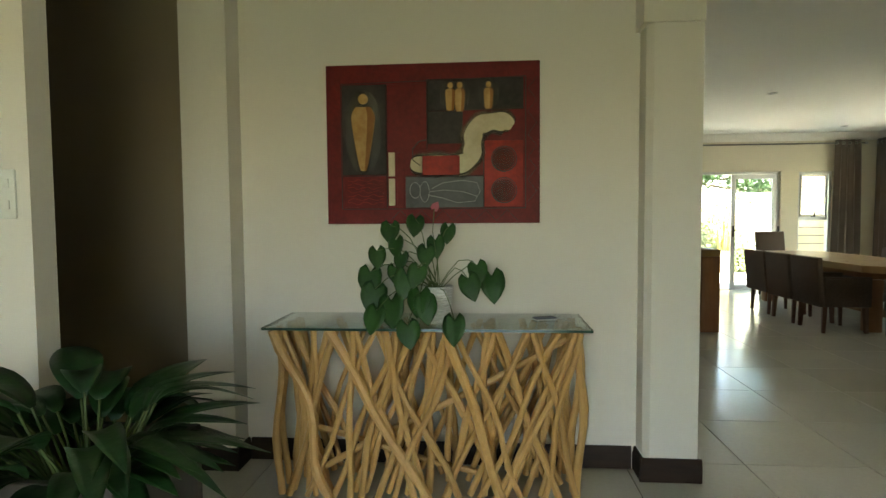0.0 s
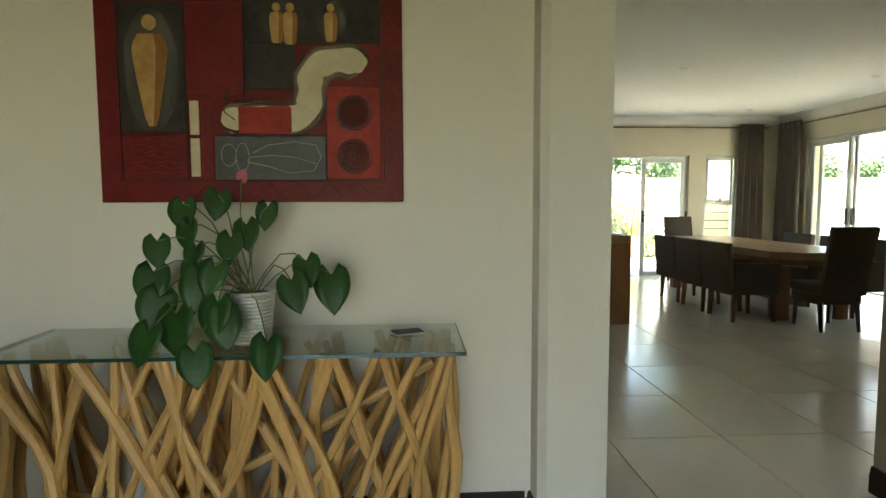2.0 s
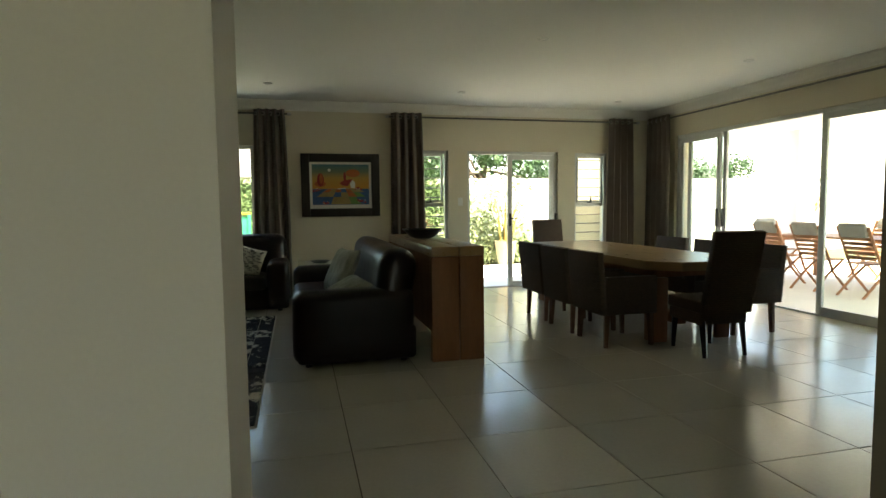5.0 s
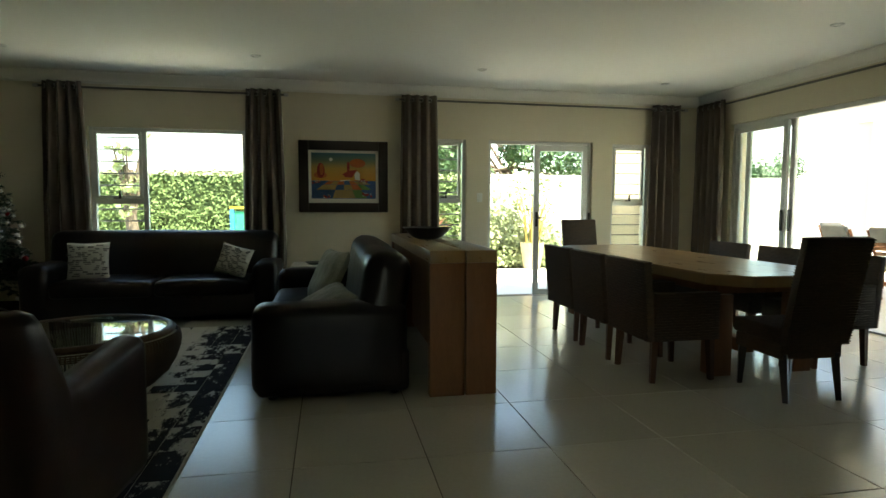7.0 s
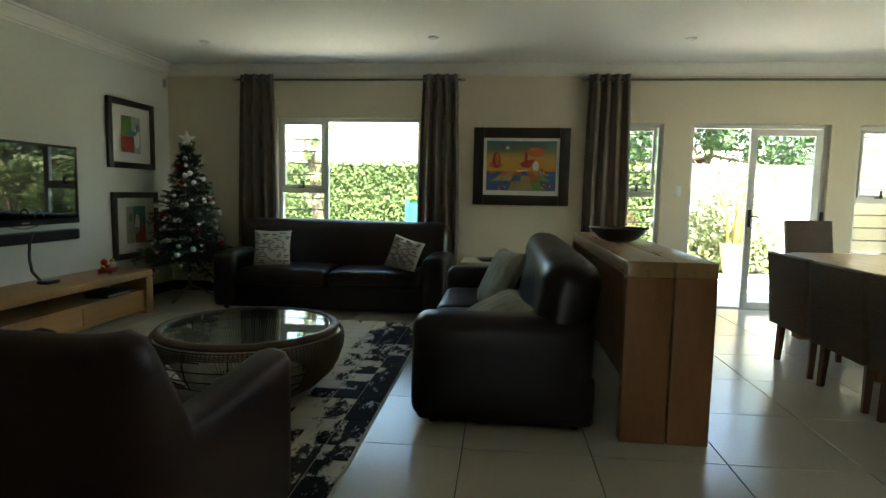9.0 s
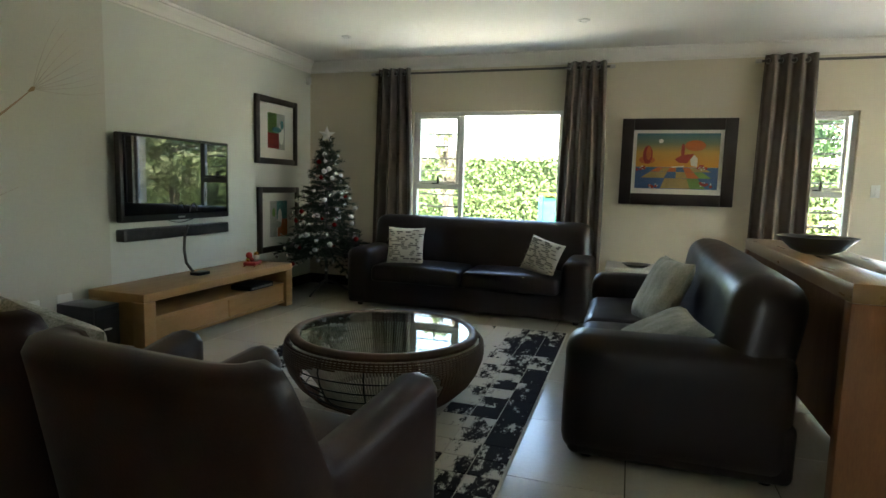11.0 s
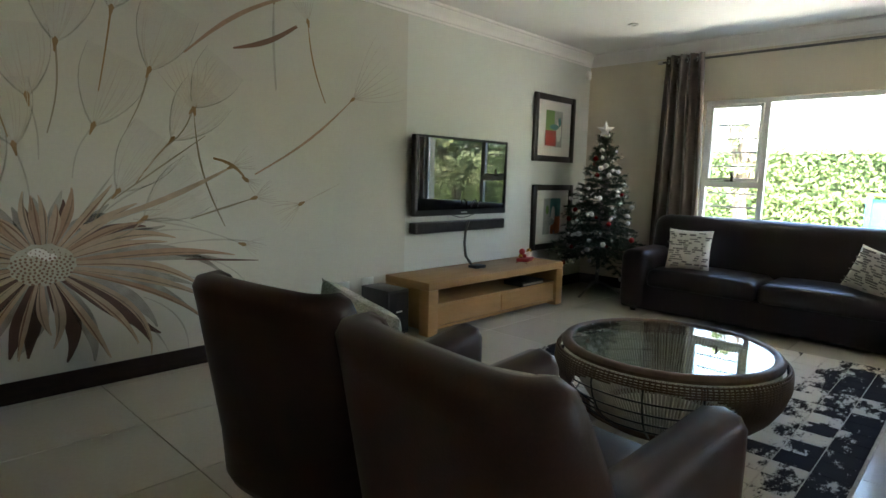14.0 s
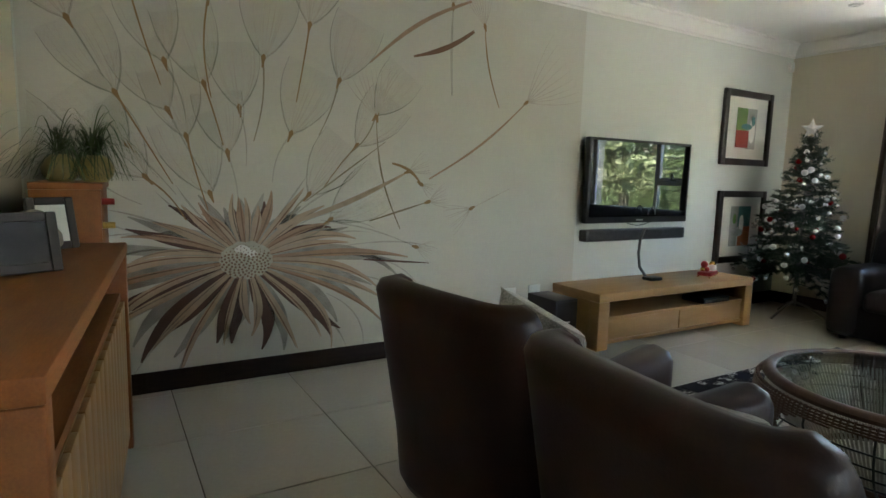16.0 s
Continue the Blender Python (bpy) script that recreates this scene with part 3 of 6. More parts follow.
def armchair(at, rz, label):
    """A leather tub armchair that faces its own -y; the back flows down into the arms."""
    s = thing("armchair", at, rz, label, "armchair", "leather armchairs")
    w, d = 0.77, 0.80
    part("base", soft_box(w - 0.14, d - 0.14, 0.26, 0.04, centre=(0, -0.01, 0.22)), LEATHER2, s)
    part("seat_cushion", soft_box(w - 0.22, d - 0.20, 0.15, 0.06, 0.03, centre=(0, -0.08, 0.40)), LEATHER2, s)
    # the shell: a padded band along a U in plan, with its top falling from the back to the arm fronts
    path = []
    for k in range(113):
        f = k / 112
        if f < 0.34:
            q = f / 0.34
            path.append((-w / 2 + 0.065, -d / 2 + 0.06 + q * (d - 0.26), q * 0.5))
        elif f > 0.66:
            q = (1 - f) / 0.34
            path.append((w / 2 - 0.065, -d / 2 + 0.06 + q * (d - 0.26), q * 0.5))
        else:
            q = (f - 0.34) / 0.32
            a = math.pi - q * math.pi
            cx = (w / 2 - 0.065) * math.copysign(abs(math.cos(a)) ** 0.42, math.cos(a))
            cy = d / 2 - 0.20 + 0.13 * abs(math.sin(a)) ** 0.55
            path.append((cx, cy, 0.5 + 0.5 * min(1, 2.6 * min(q, 1 - q))))
    bm = bmesh.new()
    rings = []
    for k, (x, y, f) in enumerate(path):
        a, b = Vector(path[max(k - 1, 0)][:2]), Vector(path[min(k + 1, 112)][:2])
        t = (b - a).normalized()
        nrm = Vector((-t.y, t.x))
        k_ = min(max((f - 0.49) / 0.08, 0), 1)
        top = 0.675 - 0.045 * min(f / 0.42, 1) + 0.28 * k_ * k_ * (3 - 2 * k_)
        half = 0.070
        lean = 0.12 * min(max(0, (f - 0.42) / 0.16), 1)
        prof = [(-half * 0.7, 0.075), (-half, 0.12), (-half, 0.3), (-half * 1.05, top - 0.10), (-half * 1.02, top - 0.04), (-half * 0.72, top - 0.008), (0, top + 0.006), (half * 0.72, top - 0.008), (half * 1.02, top - 0.04), (half * 1.03, top - 0.10), (half, 0.3), (half, 0.12), (half * 0.7, 0.075)]
        rings.append([bm.verts.new((x + nrm.x * u, y + nrm.y * u + lean * (z / 0.85) ** 1.6, z + 0.004 * noise.noise(Vector((x * 5, y * 5, z * 5))))) for u, z in prof])
    for end, sg in ((0, -1), (-1, -1)):
        base_ring = [v.co.copy() for v in rings[end]]
        mid = sum(base_ring, Vector()) / len(base_ring)
        grown = []
        for push, shrink in ((0.022, 0.95), (0.038, 0.82), (0.047, 0.6), (0.05, 0.3)):
            grown.append([bm.verts.new((mid.x + (q.x - mid.x) * shrink, q.y - push, mid.z + (q.z - mid.z) * (0.5 + 0.5 * shrink))) for q in base_ring])
        rings = grown[::-1] + rings if end == 0 else rings + grown
    for a, b in zip(rings, rings[1:]):
        for i in range(len(a)):
            bm.faces.new((a[i], a[(i + 1) % len(a)], b[(i + 1) % len(b)], b[i]))
    bm.faces.new(rings[0]), bm.faces.new(rings[-1][::-1])
    sh = part("shell", bm, LEATHER2, s, "curved leather back running into both arms")
    if "sharp_edge" in sh.data.attributes:
        sh.data.attributes.remove(sh.data.attributes["sharp_edge"])
    for sx in (-1, 1):
        for sy in (-1, 1):
            part("foot", rod(bmesh.new(), (sx * (w / 2 - 0.1), sy * (d / 2 - 0.12), 0.0), (sx * (w / 2 - 0.1), sy * (d / 2 - 0.12), 0.10), 0.022, 0.03), DARKWOOD, s)
    return s


armchair((0.89, 5.72, 0), 174, "brown leather tub armchair with sloping arms")
armchair((-0.08, 5.78, 0), 188, "brown leather tub armchair beside its twin")
LEAFY = mat("cream_leaf_print_cloth", (0.66, 0.64, 0.57), (0.08, 0.085, 0.06), 0.85, 9, 150, 0.2, stretch=(1, 1, 0.6))
cushion((0.06, 5.72, 0.67), pose(0, 0, 0, 20, 14, 8), 0.40, 0.38, 0.13, LEAFY, "cream leaf-print cushion in the armchair")
cushion((0.80, 5.69, 0.605), pose(0, 0, 0, 24, -8, -6), 0.33, 0.33, 0.13, LEAFY, "cream leaf-print cushion in the armchair")

# ---- rattan coffee table ----
ct = thing("coffee_table", (0.53, 7.42, 0.012), 0, "round brown rattan coffee table with an inset glass top", "coffee table")
PROF = [(0.33, 0.0), (0.43, 0.05), (0.515, 0.13), (0.565, 0.21), (0.59, 0.29), (0.585, 0.36), (0.55, 0.405)]


def prof_r(z):
    for (r0, z0), (r1, z1) in zip(PROF, PROF[1:]):
        if z <= z1:
            return r0 + (r1 - r0) * (z - z0) / (z1 - z0)
    return PROF[-1][0]


def hoop(bm, r, z, t, n=72, a0=0.0, a1=math.tau, sides=5):
    full = abs(a1 - a0 - math.tau) < 1e-6
    k = max(4, int(n * (a1 - a0) / math.tau))
    pts = [(r * math.cos(a0 + (a1 - a0) * i / k), r * math.sin(a0 + (a1 - a0) * i / k), z) for i in range(k + 1)]
    return tube(bm, pts, t, sides)


part("rim", spun(bmesh.new(), [(0.500, 0.398), (0.503, 0.411), (0.513, 0.418), (0.530, 0.419), (0.546, 0.413), (0.556, 0.398), (0.552, 0.382), (0.53, 0.376), (0.507, 0.382), (0.500, 0.398)], 72), RATTAN, ct, "thick bound rattan rim")
part("base_ring", hoop(bmesh.new(), 0.345, 0.018, 0.018, sides=8), RATTAN, ct)
gl = part("glass_top", spun(bmesh.new(), [(0.0, 0.404), (0.499, 0.404), (0.499, 0.410), (0.0, 0.410)], 64), GLASSTOP, ct, "clear round glass inset")
LOBES = 3


def solid_here(a, z):
    """Whether the weave is dense here; between the lobes it opens into wide round-cornered windows."""
    f = ((a + 0.30) * LOBES / math.tau) % 1.0 - 0.5
    return (f / 0.345) ** 4 + ((z - 0.175) / 0.155) ** 4 > 1.0


bm = bmesh.new()
z = 0.03
while z < 0.385:
    a0, run = None, False
    for i in range(181):
        a = i / 180 * math.tau
        on = solid_here(a, z) and i < 180
        if on and a0 is None:
            a0 = a
        if not on and a0 is not None:
            hoop(bm, prof_r(z), z, 0.0055, 96, a0, a, 4)
            a0 = None
    z += 0.0115
for i in range(150):
    a = i / 150 * math.tau
    zs = [0.03 + 0.35 * k / 20 for k in range(21)]
    run = []
    for zz in zs + [9]:
        if zz < 9 and solid_here(a, zz):
            run.append((prof_r(zz) * math.cos(a), prof_r(zz) * math.sin(a), zz))
        else:
            if len(run) > 1:
                tube(bm, run, 0.005, 4)
            run = []
part("weave", bm, RATTAN, ct, "dense woven rattan wall", kind="stuff")
for k in range(14):
    a = k / 14 * math.tau
    part("wire", tube(bmesh.new(), [((prof_r(zz) - 0.006) * math.cos(a), (prof_r(zz) - 0.006) * math.sin(a), zz) for zz in (0.02, 0.09, 0.16, 0.23, 0.30, 0.37)], 0.005, 6), BLACK, ct, "thin dark frame wire")
for zz in (0.09, 0.15, 0.21, 0.27):
    part("wire_hoop", hoop(bmesh.new(), prof_r(zz) - 0.006, zz, 0.0045), BLACK, ct, "thin dark frame hoop")
INNER = mat("pale_cane_lining", (0.60, 0.56, 0.48), (0.42, 0.39, 0.32), 0.7, 20, 150, 0.3, stretch=(1, 1, 0.1))
bm = bmesh.new()
for i in range(190):
    a = i / 190 * math.tau
    rod(bm, (0.33 * math.cos(a), 0.33 * math.sin(a), 0.01), (0.54 * math.cos(a), 0.54 * math.sin(a), 0.33), 0.0055, n=4)
part("lining", bm, INNER, ct, "pale cane lining inside the table", kind="stuff")

# ---- patchwork rug ----
rug = thing("rug", (0.37, 7.62, 0.0), 0, "black and white patchwork cowhide rug on the tiles", "rug")
RX0, RX1, RY0, RY1 = -1.03, 1.04, -1.75, 1.80
part("backing", boxes((RX0 - 0.01, RX1 + 0.01, RY0 - 0.01, RY1 + 0.01, 0.002, 0.007)), INNER, rug, "pale stitched backing")
HIDE = rug_cloth("cowhide")
NXP, NYP = 13, 22
sx, sy = (RX1 - RX0) / NXP, (RY1 - RY0) / NYP
bm = box(bmesh.new(), -sx / 2 + 0.0035, sx / 2 - 0.0035, -sy / 2 + 0.0035, sy / 2 - 0.0035, 0.007, 0.012)
patch = mesh_of("hide_patch", bm, HIDE, False)
for i in range(NXP):
    for j in range(NYP):
        piece("hide_patch", patch, rug, pose(RX0 + (i + 0.5) * sx, RY0 + (j + 0.5) * sy, 0))

# ---- console divider: two waterfall tables back to back ----
for k, (x0, x1) in enumerate(((2.735, 2.965), (2.975, 3.18))):
    dv = thing("console_table", ((x0 + x1) / 2, 8.07, 0), 0, "warm brown wooden waterfall console behind the sofa", "console table", "back to back consoles")
    w = (x1 - x0) / 2
    part("top", boxes((-w, w, -1.13, 1.13, 0.87, 0.95, 0.005)), TOPWOOD, dv)
    part("end_panel", boxes((-w, w, -1.13, -1.05, 0, 0.869, 0.005)), DIVWOOD, dv)
    part("end_panel", boxes((-w, w, 1.05, 1.13, 0, 0.869, 0.005)), DIVWOOD, dv)
    part("rail", boxes((-w + 0.02, w - 0.02, -1.049, 1.049, 0.80, 0.869)), DIVWOOD, dv)
    part("back_panel", boxes((w - 0.03, w - 0.005, -1.049, 1.049, 0.05, 0.80)) if k == 0 else boxes((-w + 0.005, -w + 0.03, -1.049, 1.049, 0.05, 0.80)), DIVWOOD, dv)
BOWL = mat("dark_ceramic", (0.018, 0.018, 0.020), (0.010, 0.010, 0.012), 0.3, 6, 60, 0.1)
bw = tagged(new("bowl", mesh_of("bowl", spun(bmesh.new(), [(0.0, 0.012), (0.08, 0.014), (0.14, 0.045), (0.205, 0.10), (0.212, 0.10), (0.20, 0.09), (0.13, 0.022), (0.075, 0.0), (0.0, 0.0)], 48), BOWL)), "wide black ceramic bowl on the console", "bowl")
bw.matrix_basis = pose(2.93, 8.18, 0.951)

# ---- television wall ----
tv = thing("television", (-1.872, 8.433, 1.280), 0, "black flat television switched off, on the wall", "television")
part("body", boxes((-0.06, 0.0, -0.632, 0.632, -0.353, 0.353, 0.008)), BLACK, tv)
part("screen", boxes((-0.001, 0.003, -0.605, 0.605, -0.30, 0.33)), SCREEN, tv, "glossy black glass screen")
part("bracket", boxes((-0.127, -0.06, -0.2, 0.2, -0.15, 0.15)), BLACK, tv, "wall bracket")
part("maker_mark", boxes((0.0005, 0.003, -0.04, 0.04, -0.335, -0.322)), CHROME, tv, "small pale maker's mark")
sb = thing("soundbar", (-1.95, 8.48, 0.818), 0, "slim black soundbar below the television", "soundbar")
part("body", boxes((-0.048, 0.04, -0.63, 0.63, -0.05, 0.05, 0.012)), BLACK, sb)
part("grille", boxes((0.04, 0.043, -0.60, 0.60, -0.04, 0.04)), mat("speaker_cloth", (0.02, 0.02, 0.02), (0.012, 0.012, 0.012), 0.9, 20, 300, 0.5), sb)
tu = thing("tv_unit", (-1.70, 8.53, 0), 0, "low honey-coloured oak television unit with two drawers", "tv unit")
part("top", boxes((-0.265, 0.265, -0.97, 0.97, 0.375, 0.44, 0.006)), OAK, tu)
for sy_ in (-1, 1):
    for x in (-0.21, 0.21):
        part("leg", boxes((x - 0.055, x + 0.055, sy_ * 0.915 - 0.055, sy_ * 0.915 + 0.055, 0, 0.374, 0.006)), OAK, tu)
    part("side_panel", boxes((-0.154, 0.154, sy_ * 0.915 - 0.03, sy_ * 0.915 + 0.03, 0.04, 0.374)), OAK, tu)
part("shelf", boxes((-0.25, 0.24, -0.859, 0.859, 0.225, 0.25)), OAK, tu)
part("back", boxes((-0.255, -0.235, -0.859, 0.859, 0.04, 0.374)), OAK, tu)
part("bottom", boxes((-0.25, 0.24, -0.859, 0.859, 0.04, 0.065)), OAK, tu)
for sy_ in (-1, 1):
    part("drawer", boxes((0.20, 0.235, sy_ * 0.43 - 0.424, sy_ * 0.43 + 0.424, 0.068, 0.222, 0.003)), OAK, tu, "plain oak drawer front")
dec = thing("set_top_box", (-1.55, 9.0, 0.2515), 0, "slim black set-top box on the unit shelf", "set-top box")
part("body", boxes((-0.12, 0.10, -0.18, 0.18, 0, 0.045, 0.004)), BLACK, dec)
part("front_strip", boxes((0.10, 0.102, -0.16, 0.16, 0.012, 0.03)), CHROME, dec)
cam_box = thing("cable", (-1.72, 8.47, 0.441), 0, "black cables hanging from the television to a small box", "cable")
part("box", boxes((-0.05, 0.05, -0.07, 0.07, 0.0, 0.028, 0.005)), BLACK, cam_box)
part("cord", tube(bmesh.new(), [(-0.05, -0.02, 0.02), (-0.12, -0.03, 0.10), (-0.14, -0.03, 0.22), (-0.13, -0.03, 0.34), (-0.1, -0.02, 0.44)], 0.012, 8), mat("grey_cord", (0.10, 0.095, 0.085), (0.07, 0.065, 0.06), 0.6, 9, 90, 0.1), cam_box)
part("loop", tube(bmesh.new(), [(-0.08, 0.03 + 0.045 * math.cos(a), 0.56 + 0.07 * math.sin(a)) for a in [k * math.pi / 10 for k in range(11)]], 0.006, 6), BLACK, cam_box)
part("lead", tube(bmesh.new(), [(-0.085, -0.26 + 0.05 * k, 0.49 - 0.02 * math.sin(k * 0.6)) for k in range(8)], 0.004, 6), BLACK, cam_box)
sp = thing("subwoofer", (-1.78, 7.40, 0), 0, "black box subwoofer on the floor beside the unit", "speaker")
part("cabinet", boxes((-0.17, 0.17, -0.11, 0.11, 0.02, 0.38, 0.008)), BLACK, sp)
part("grille", boxes((0.17, 0.176, -0.095, 0.095, 0.04, 0.36, 0.002)), bpy.data.materials["speaker_cloth"], sp)
part("maker_mark", boxes((0.176, 0.178, -0.03, 0.03, 0.20, 0.212)), PLASTIC, sp, "small pale mark")
for sx_ in (-0.13, 0.13):
    part("foot", boxes((sx_ - 0.02, sx_ + 0.02, -0.09, 0.09, 0, 0.02)), BLACK, sp)
for yy, zz in ((7.14, 0.36), (7.39, 0.37)):
    so = thing("wall_socket", (LX + 0.001, yy, zz), 0, "white double wall socket on the mural", "socket", "wall sockets")
    part("plate", boxes((0.004, 0.014, -0.06, 0.06, -0.06, 0.06, 0.003)), PLASTIC, so)
    for q in (-0.028, 0.028):
        part("outlet", boxes((0.014, 0.017, q - 0.018, q + 0.018, -0.02, 0.02, 0.002)), PLASTIC, so)
pir = thing("alarm_sensor", (LX + 0.001, 10.72, 2.52), 0, "small white alarm sensor high in the corner", "sensor")
part("body", boxes((0, 0.045, -0.03, 0.03, -0.05, 0.05, 0.01)), PLASTIC, pir)

# small wooden festive sleigh on the unit
RED = mat("red_paint", (0.42, 0.03, 0.025), (0.30, 0.02, 0.02), 0.45, 9, 90, 0.1)
GOLD = mat("gold_foil", (0.75, 0.50, 0.16), (0.6, 0.38, 0.1), 0.28, 12, 120, 0.2, metal=0.9)
sl = thing("sleigh_ornament", (-1.66, 9.15, 0.441), 20, "small red and gold festive sleigh ornament", "ornament")
part("runner", tube(bmesh.new(), [(0.05, -0.15 + 0.03 * k, 0.008 + 0.0006 * max(0, k - 7) ** 3) for k in range(11)], 0.006, 6), GOLD, sl)
part("runner", tube(bmesh.new(), [(-0.05, -0.15 + 0.03 * k, 0.008 + 0.0006 * max(0, k - 7) ** 3) for k in range(11)], 0.006, 6), GOLD, sl)
part("tray", boxes((-0.06, 0.06, -0.13, 0.10, 0.014, 0.05, 0.01)), RED, sl)
rnd = random.Random(4)
for k in range(9):
    s_ = rnd.uniform(0.02, 0.034)
    cx, cy, cz = rnd.uniform(-0.04, 0.04), rnd.uniform(-0.11, 0.08), 0.05 + s_ * 0.8 + (0.035 if k > 5 else 0)
    part("bauble", moved(spun(bmesh.new(), [(s_ * math.sin(q * math.pi / 8) + 1e-4, -s_ * math.cos(q * math.pi / 8)) for q in range(9)], 12), Matrix.Translation((cx, cy, cz))), (RED, GOLD, COTTON)[k % 3], sl)

# ---- pictures ----
def colour(name, c, rough=0.6):
    return mat(name, c, tuple(q * 0.72 for q in c), rough, 9, 70, 0.08)


PAPER = mat("white_mount_board", (0.72, 0.70, 0.64), (0.69, 0.67, 0.61), 0.7, 4, 120, 0.03)
GREEN, TEAL, ORANGE, YELLOW, BLUE, GREY = colour("green_ink", (0.16, 0.30, 0.07)), colour("teal_ink", (0.05, 0.22, 0.22)), colour("orange_ink", (0.55, 0.14, 0.03)), colour("yellow_ink", (0.62, 0.36, 0.05)), colour("blue_ink", (0.05, 0.12, 0.28)), colour("grey_ink", (0.40, 0.40, 0.36))
CRED = colour("crimson_ink", (0.36, 0.03, 0.02))
PGLASS = glass("picture_glass", (1, 1, 1), 0.0, 0.02)


def picture_frame(name, w, h, fw, m, label):
    """A frame in its own xz plane, facing -y, its back at y = 0."""
    p = thing(name, (0, 0, 0), 0, label, "picture")
    p.matrix_basis = m
    bm = bmesh.new()
    for a, b, c, d_ in ((-w / 2, -w / 2 + fw, -h / 2, h / 2), (w / 2 - fw, w / 2, -h / 2, h / 2), (-w / 2 + fw, w / 2 - fw, h / 2 - fw, h / 2), (-w / 2 + fw, w / 2 - fw, -h / 2, -h / 2 + fw)):
        box(bm, a, b, -0.04, -0.002, c, d_, 0.006, 2)
    part("picture_frame", bm, DARKWOOD, p, "dark stained wooden frame")
    return p


def flat(p, name, material, x0, x1, z0, z1, lift, label=""):
    return part(name, boxes((x0, x1, -0.016 - lift, -0.014, z0, z1)), material, p, label)


def blob(p, name, material, cx, cz, rx, rz_, lift, n=20, power=1.0):
    bm = bmesh.new()
    vs = [bm.verts.new((cx + rx * math.copysign(abs(math.cos(k * math.tau / n)) ** power, math.cos(k * math.tau / n)), -0.016 - lift, cz + rz_ * math.copysign(abs(math.sin(k * math.tau / n)) ** power, math.sin(k * math.tau / n)))) for k in range(n)]
    f = bm.faces.new(vs)
    bmesh.ops.extrude_face_region(bm, geom=[f])
    for v in vs:
        v.co.y = -0.0145
    return part(name, bm, material, p)


for k, (yc, zc) in enumerate(((10.04, 1.84), (10.075, 0.848))):
    p = picture_frame("picture", 0.80, 0.735, 0.065, Matrix.Translation((LX + 0.002, yc, zc)) @ pose(0, 0, 0, 0, 0, 90), "dark framed still-life print with a wide white mount")
    flat(p, "mount", PAPER, -0.34, 0.34, -0.31, 0.31, 0)
    if k == 0:
        flat(p, "print", GREEN, -0.17, 0.0, -0.02, 0.20, 0.002), flat(p, "print", GREY, 0.0, 0.16, -0.2, 0.20, 0.002), flat(p, "print", CRED, -0.17, 0.04, -0.19, -0.021, 0.003)
        blob(p, "print", PAPER, 0.09, -0.02, 0.05, 0.12, 0.004), blob(p, "print", TEAL, 0.0, 0.02, 0.09, 0.03, 0.005), blob(p, "print", TEAL, 0.1, 0.08, 0.03, 0.05, 0.006)
    else:
        flat(p, "print", TEAL, -0.04, 0.17, 0.0, 0.21, 0.002), flat(p, "print", ORANGE, -0.02, 0.17, -0.2, -0.001, 0.003), flat(p, "print", GREY, -0.17, -0.041, -0.2, 0.21, 0.002)
        blob(p, "print", PAPER, 0.02, 0.02, 0.04, 0.10, 0.004), blob(p, "print", GREEN, -0.1, 0.08, 0.03, 0.05, 0.004), blob(p, "print", GREY, -0.02, -0.06, 0.07, 0.04, 0.005)
    pg = flat(p, "glass", PGLASS, -0.335, 0.335, -0.303, 0.303, 0.010)

# farm landscape in a wide dark frame
SUNSET = colour("sunset_ink", (0.6, 0.3, 0.05))
nt_ = SUNSET.node_tree
co_, sp_, mr_, rp_ = (nt_.nodes.new(k) for k in ("ShaderNodeTexCoord", "ShaderNodeSeparateXYZ", "ShaderNodeMapRange", "ShaderNodeValToRGB"))
mr_.inputs[1].default_value, mr_.inputs[2].default_value = -0.06, 0.30
for pos, c in ((0.45, (0.50, 0.30, 0.06, 1)), (0.70, (0.16, 0.20, 0.12, 1))):
    rp_.color_ramp.elements.new(pos).color = c
rp_.color_ramp.elements[0].color, rp_.color_ramp.elements[-1].color = (0.60, 0.26, 0.03, 1), (0.03, 0.15, 0.20, 1)
nt_.links.new(co_.outputs["Object"], sp_.inputs[0]), nt_.links.new(sp_.outputs[2], mr_.inputs[0]), nt_.links.new(mr_.outputs[0], rp_.inputs[0])
nt_.links.new(rp_.outputs[0], nt_.nodes["Principled BSDF"].inputs["Base Color"])
p = picture_frame("picture", 1.105, 0.892, 0.118, pose(2.308, NY - 0.002, 1.590), "dark framed naive landscape of patchwork fields and farmhouse")
flat(p, "mount", PAPER, -0.437, 0.437, -0.329, 0.329, 0)
flat(p, "sky", SUNSET, -0.40, 0.40, -0.05, 0.295, 0.002)
flat(p, "field", BLUE, -0.40, 0.40, -0.275, -0.051, 0.002)


def slab(name, material, pts, lift):
    """A flat patch of paint through (x, z) corners."""
    bm = bmesh.new()
    lo = [bm.verts.new((x, -0.0145, z)) for x, z in pts]
    hi = [bm.verts.new((x, -0.016 - lift, z)) for x, z in pts]
    bm.faces.new(hi)
    for k in range(len(pts)):
        bm.faces.new((lo[k], lo[(k + 1) % len(pts)], hi[(k + 1) % len(pts)], hi[k]))
    return part(name, bm, material, p)


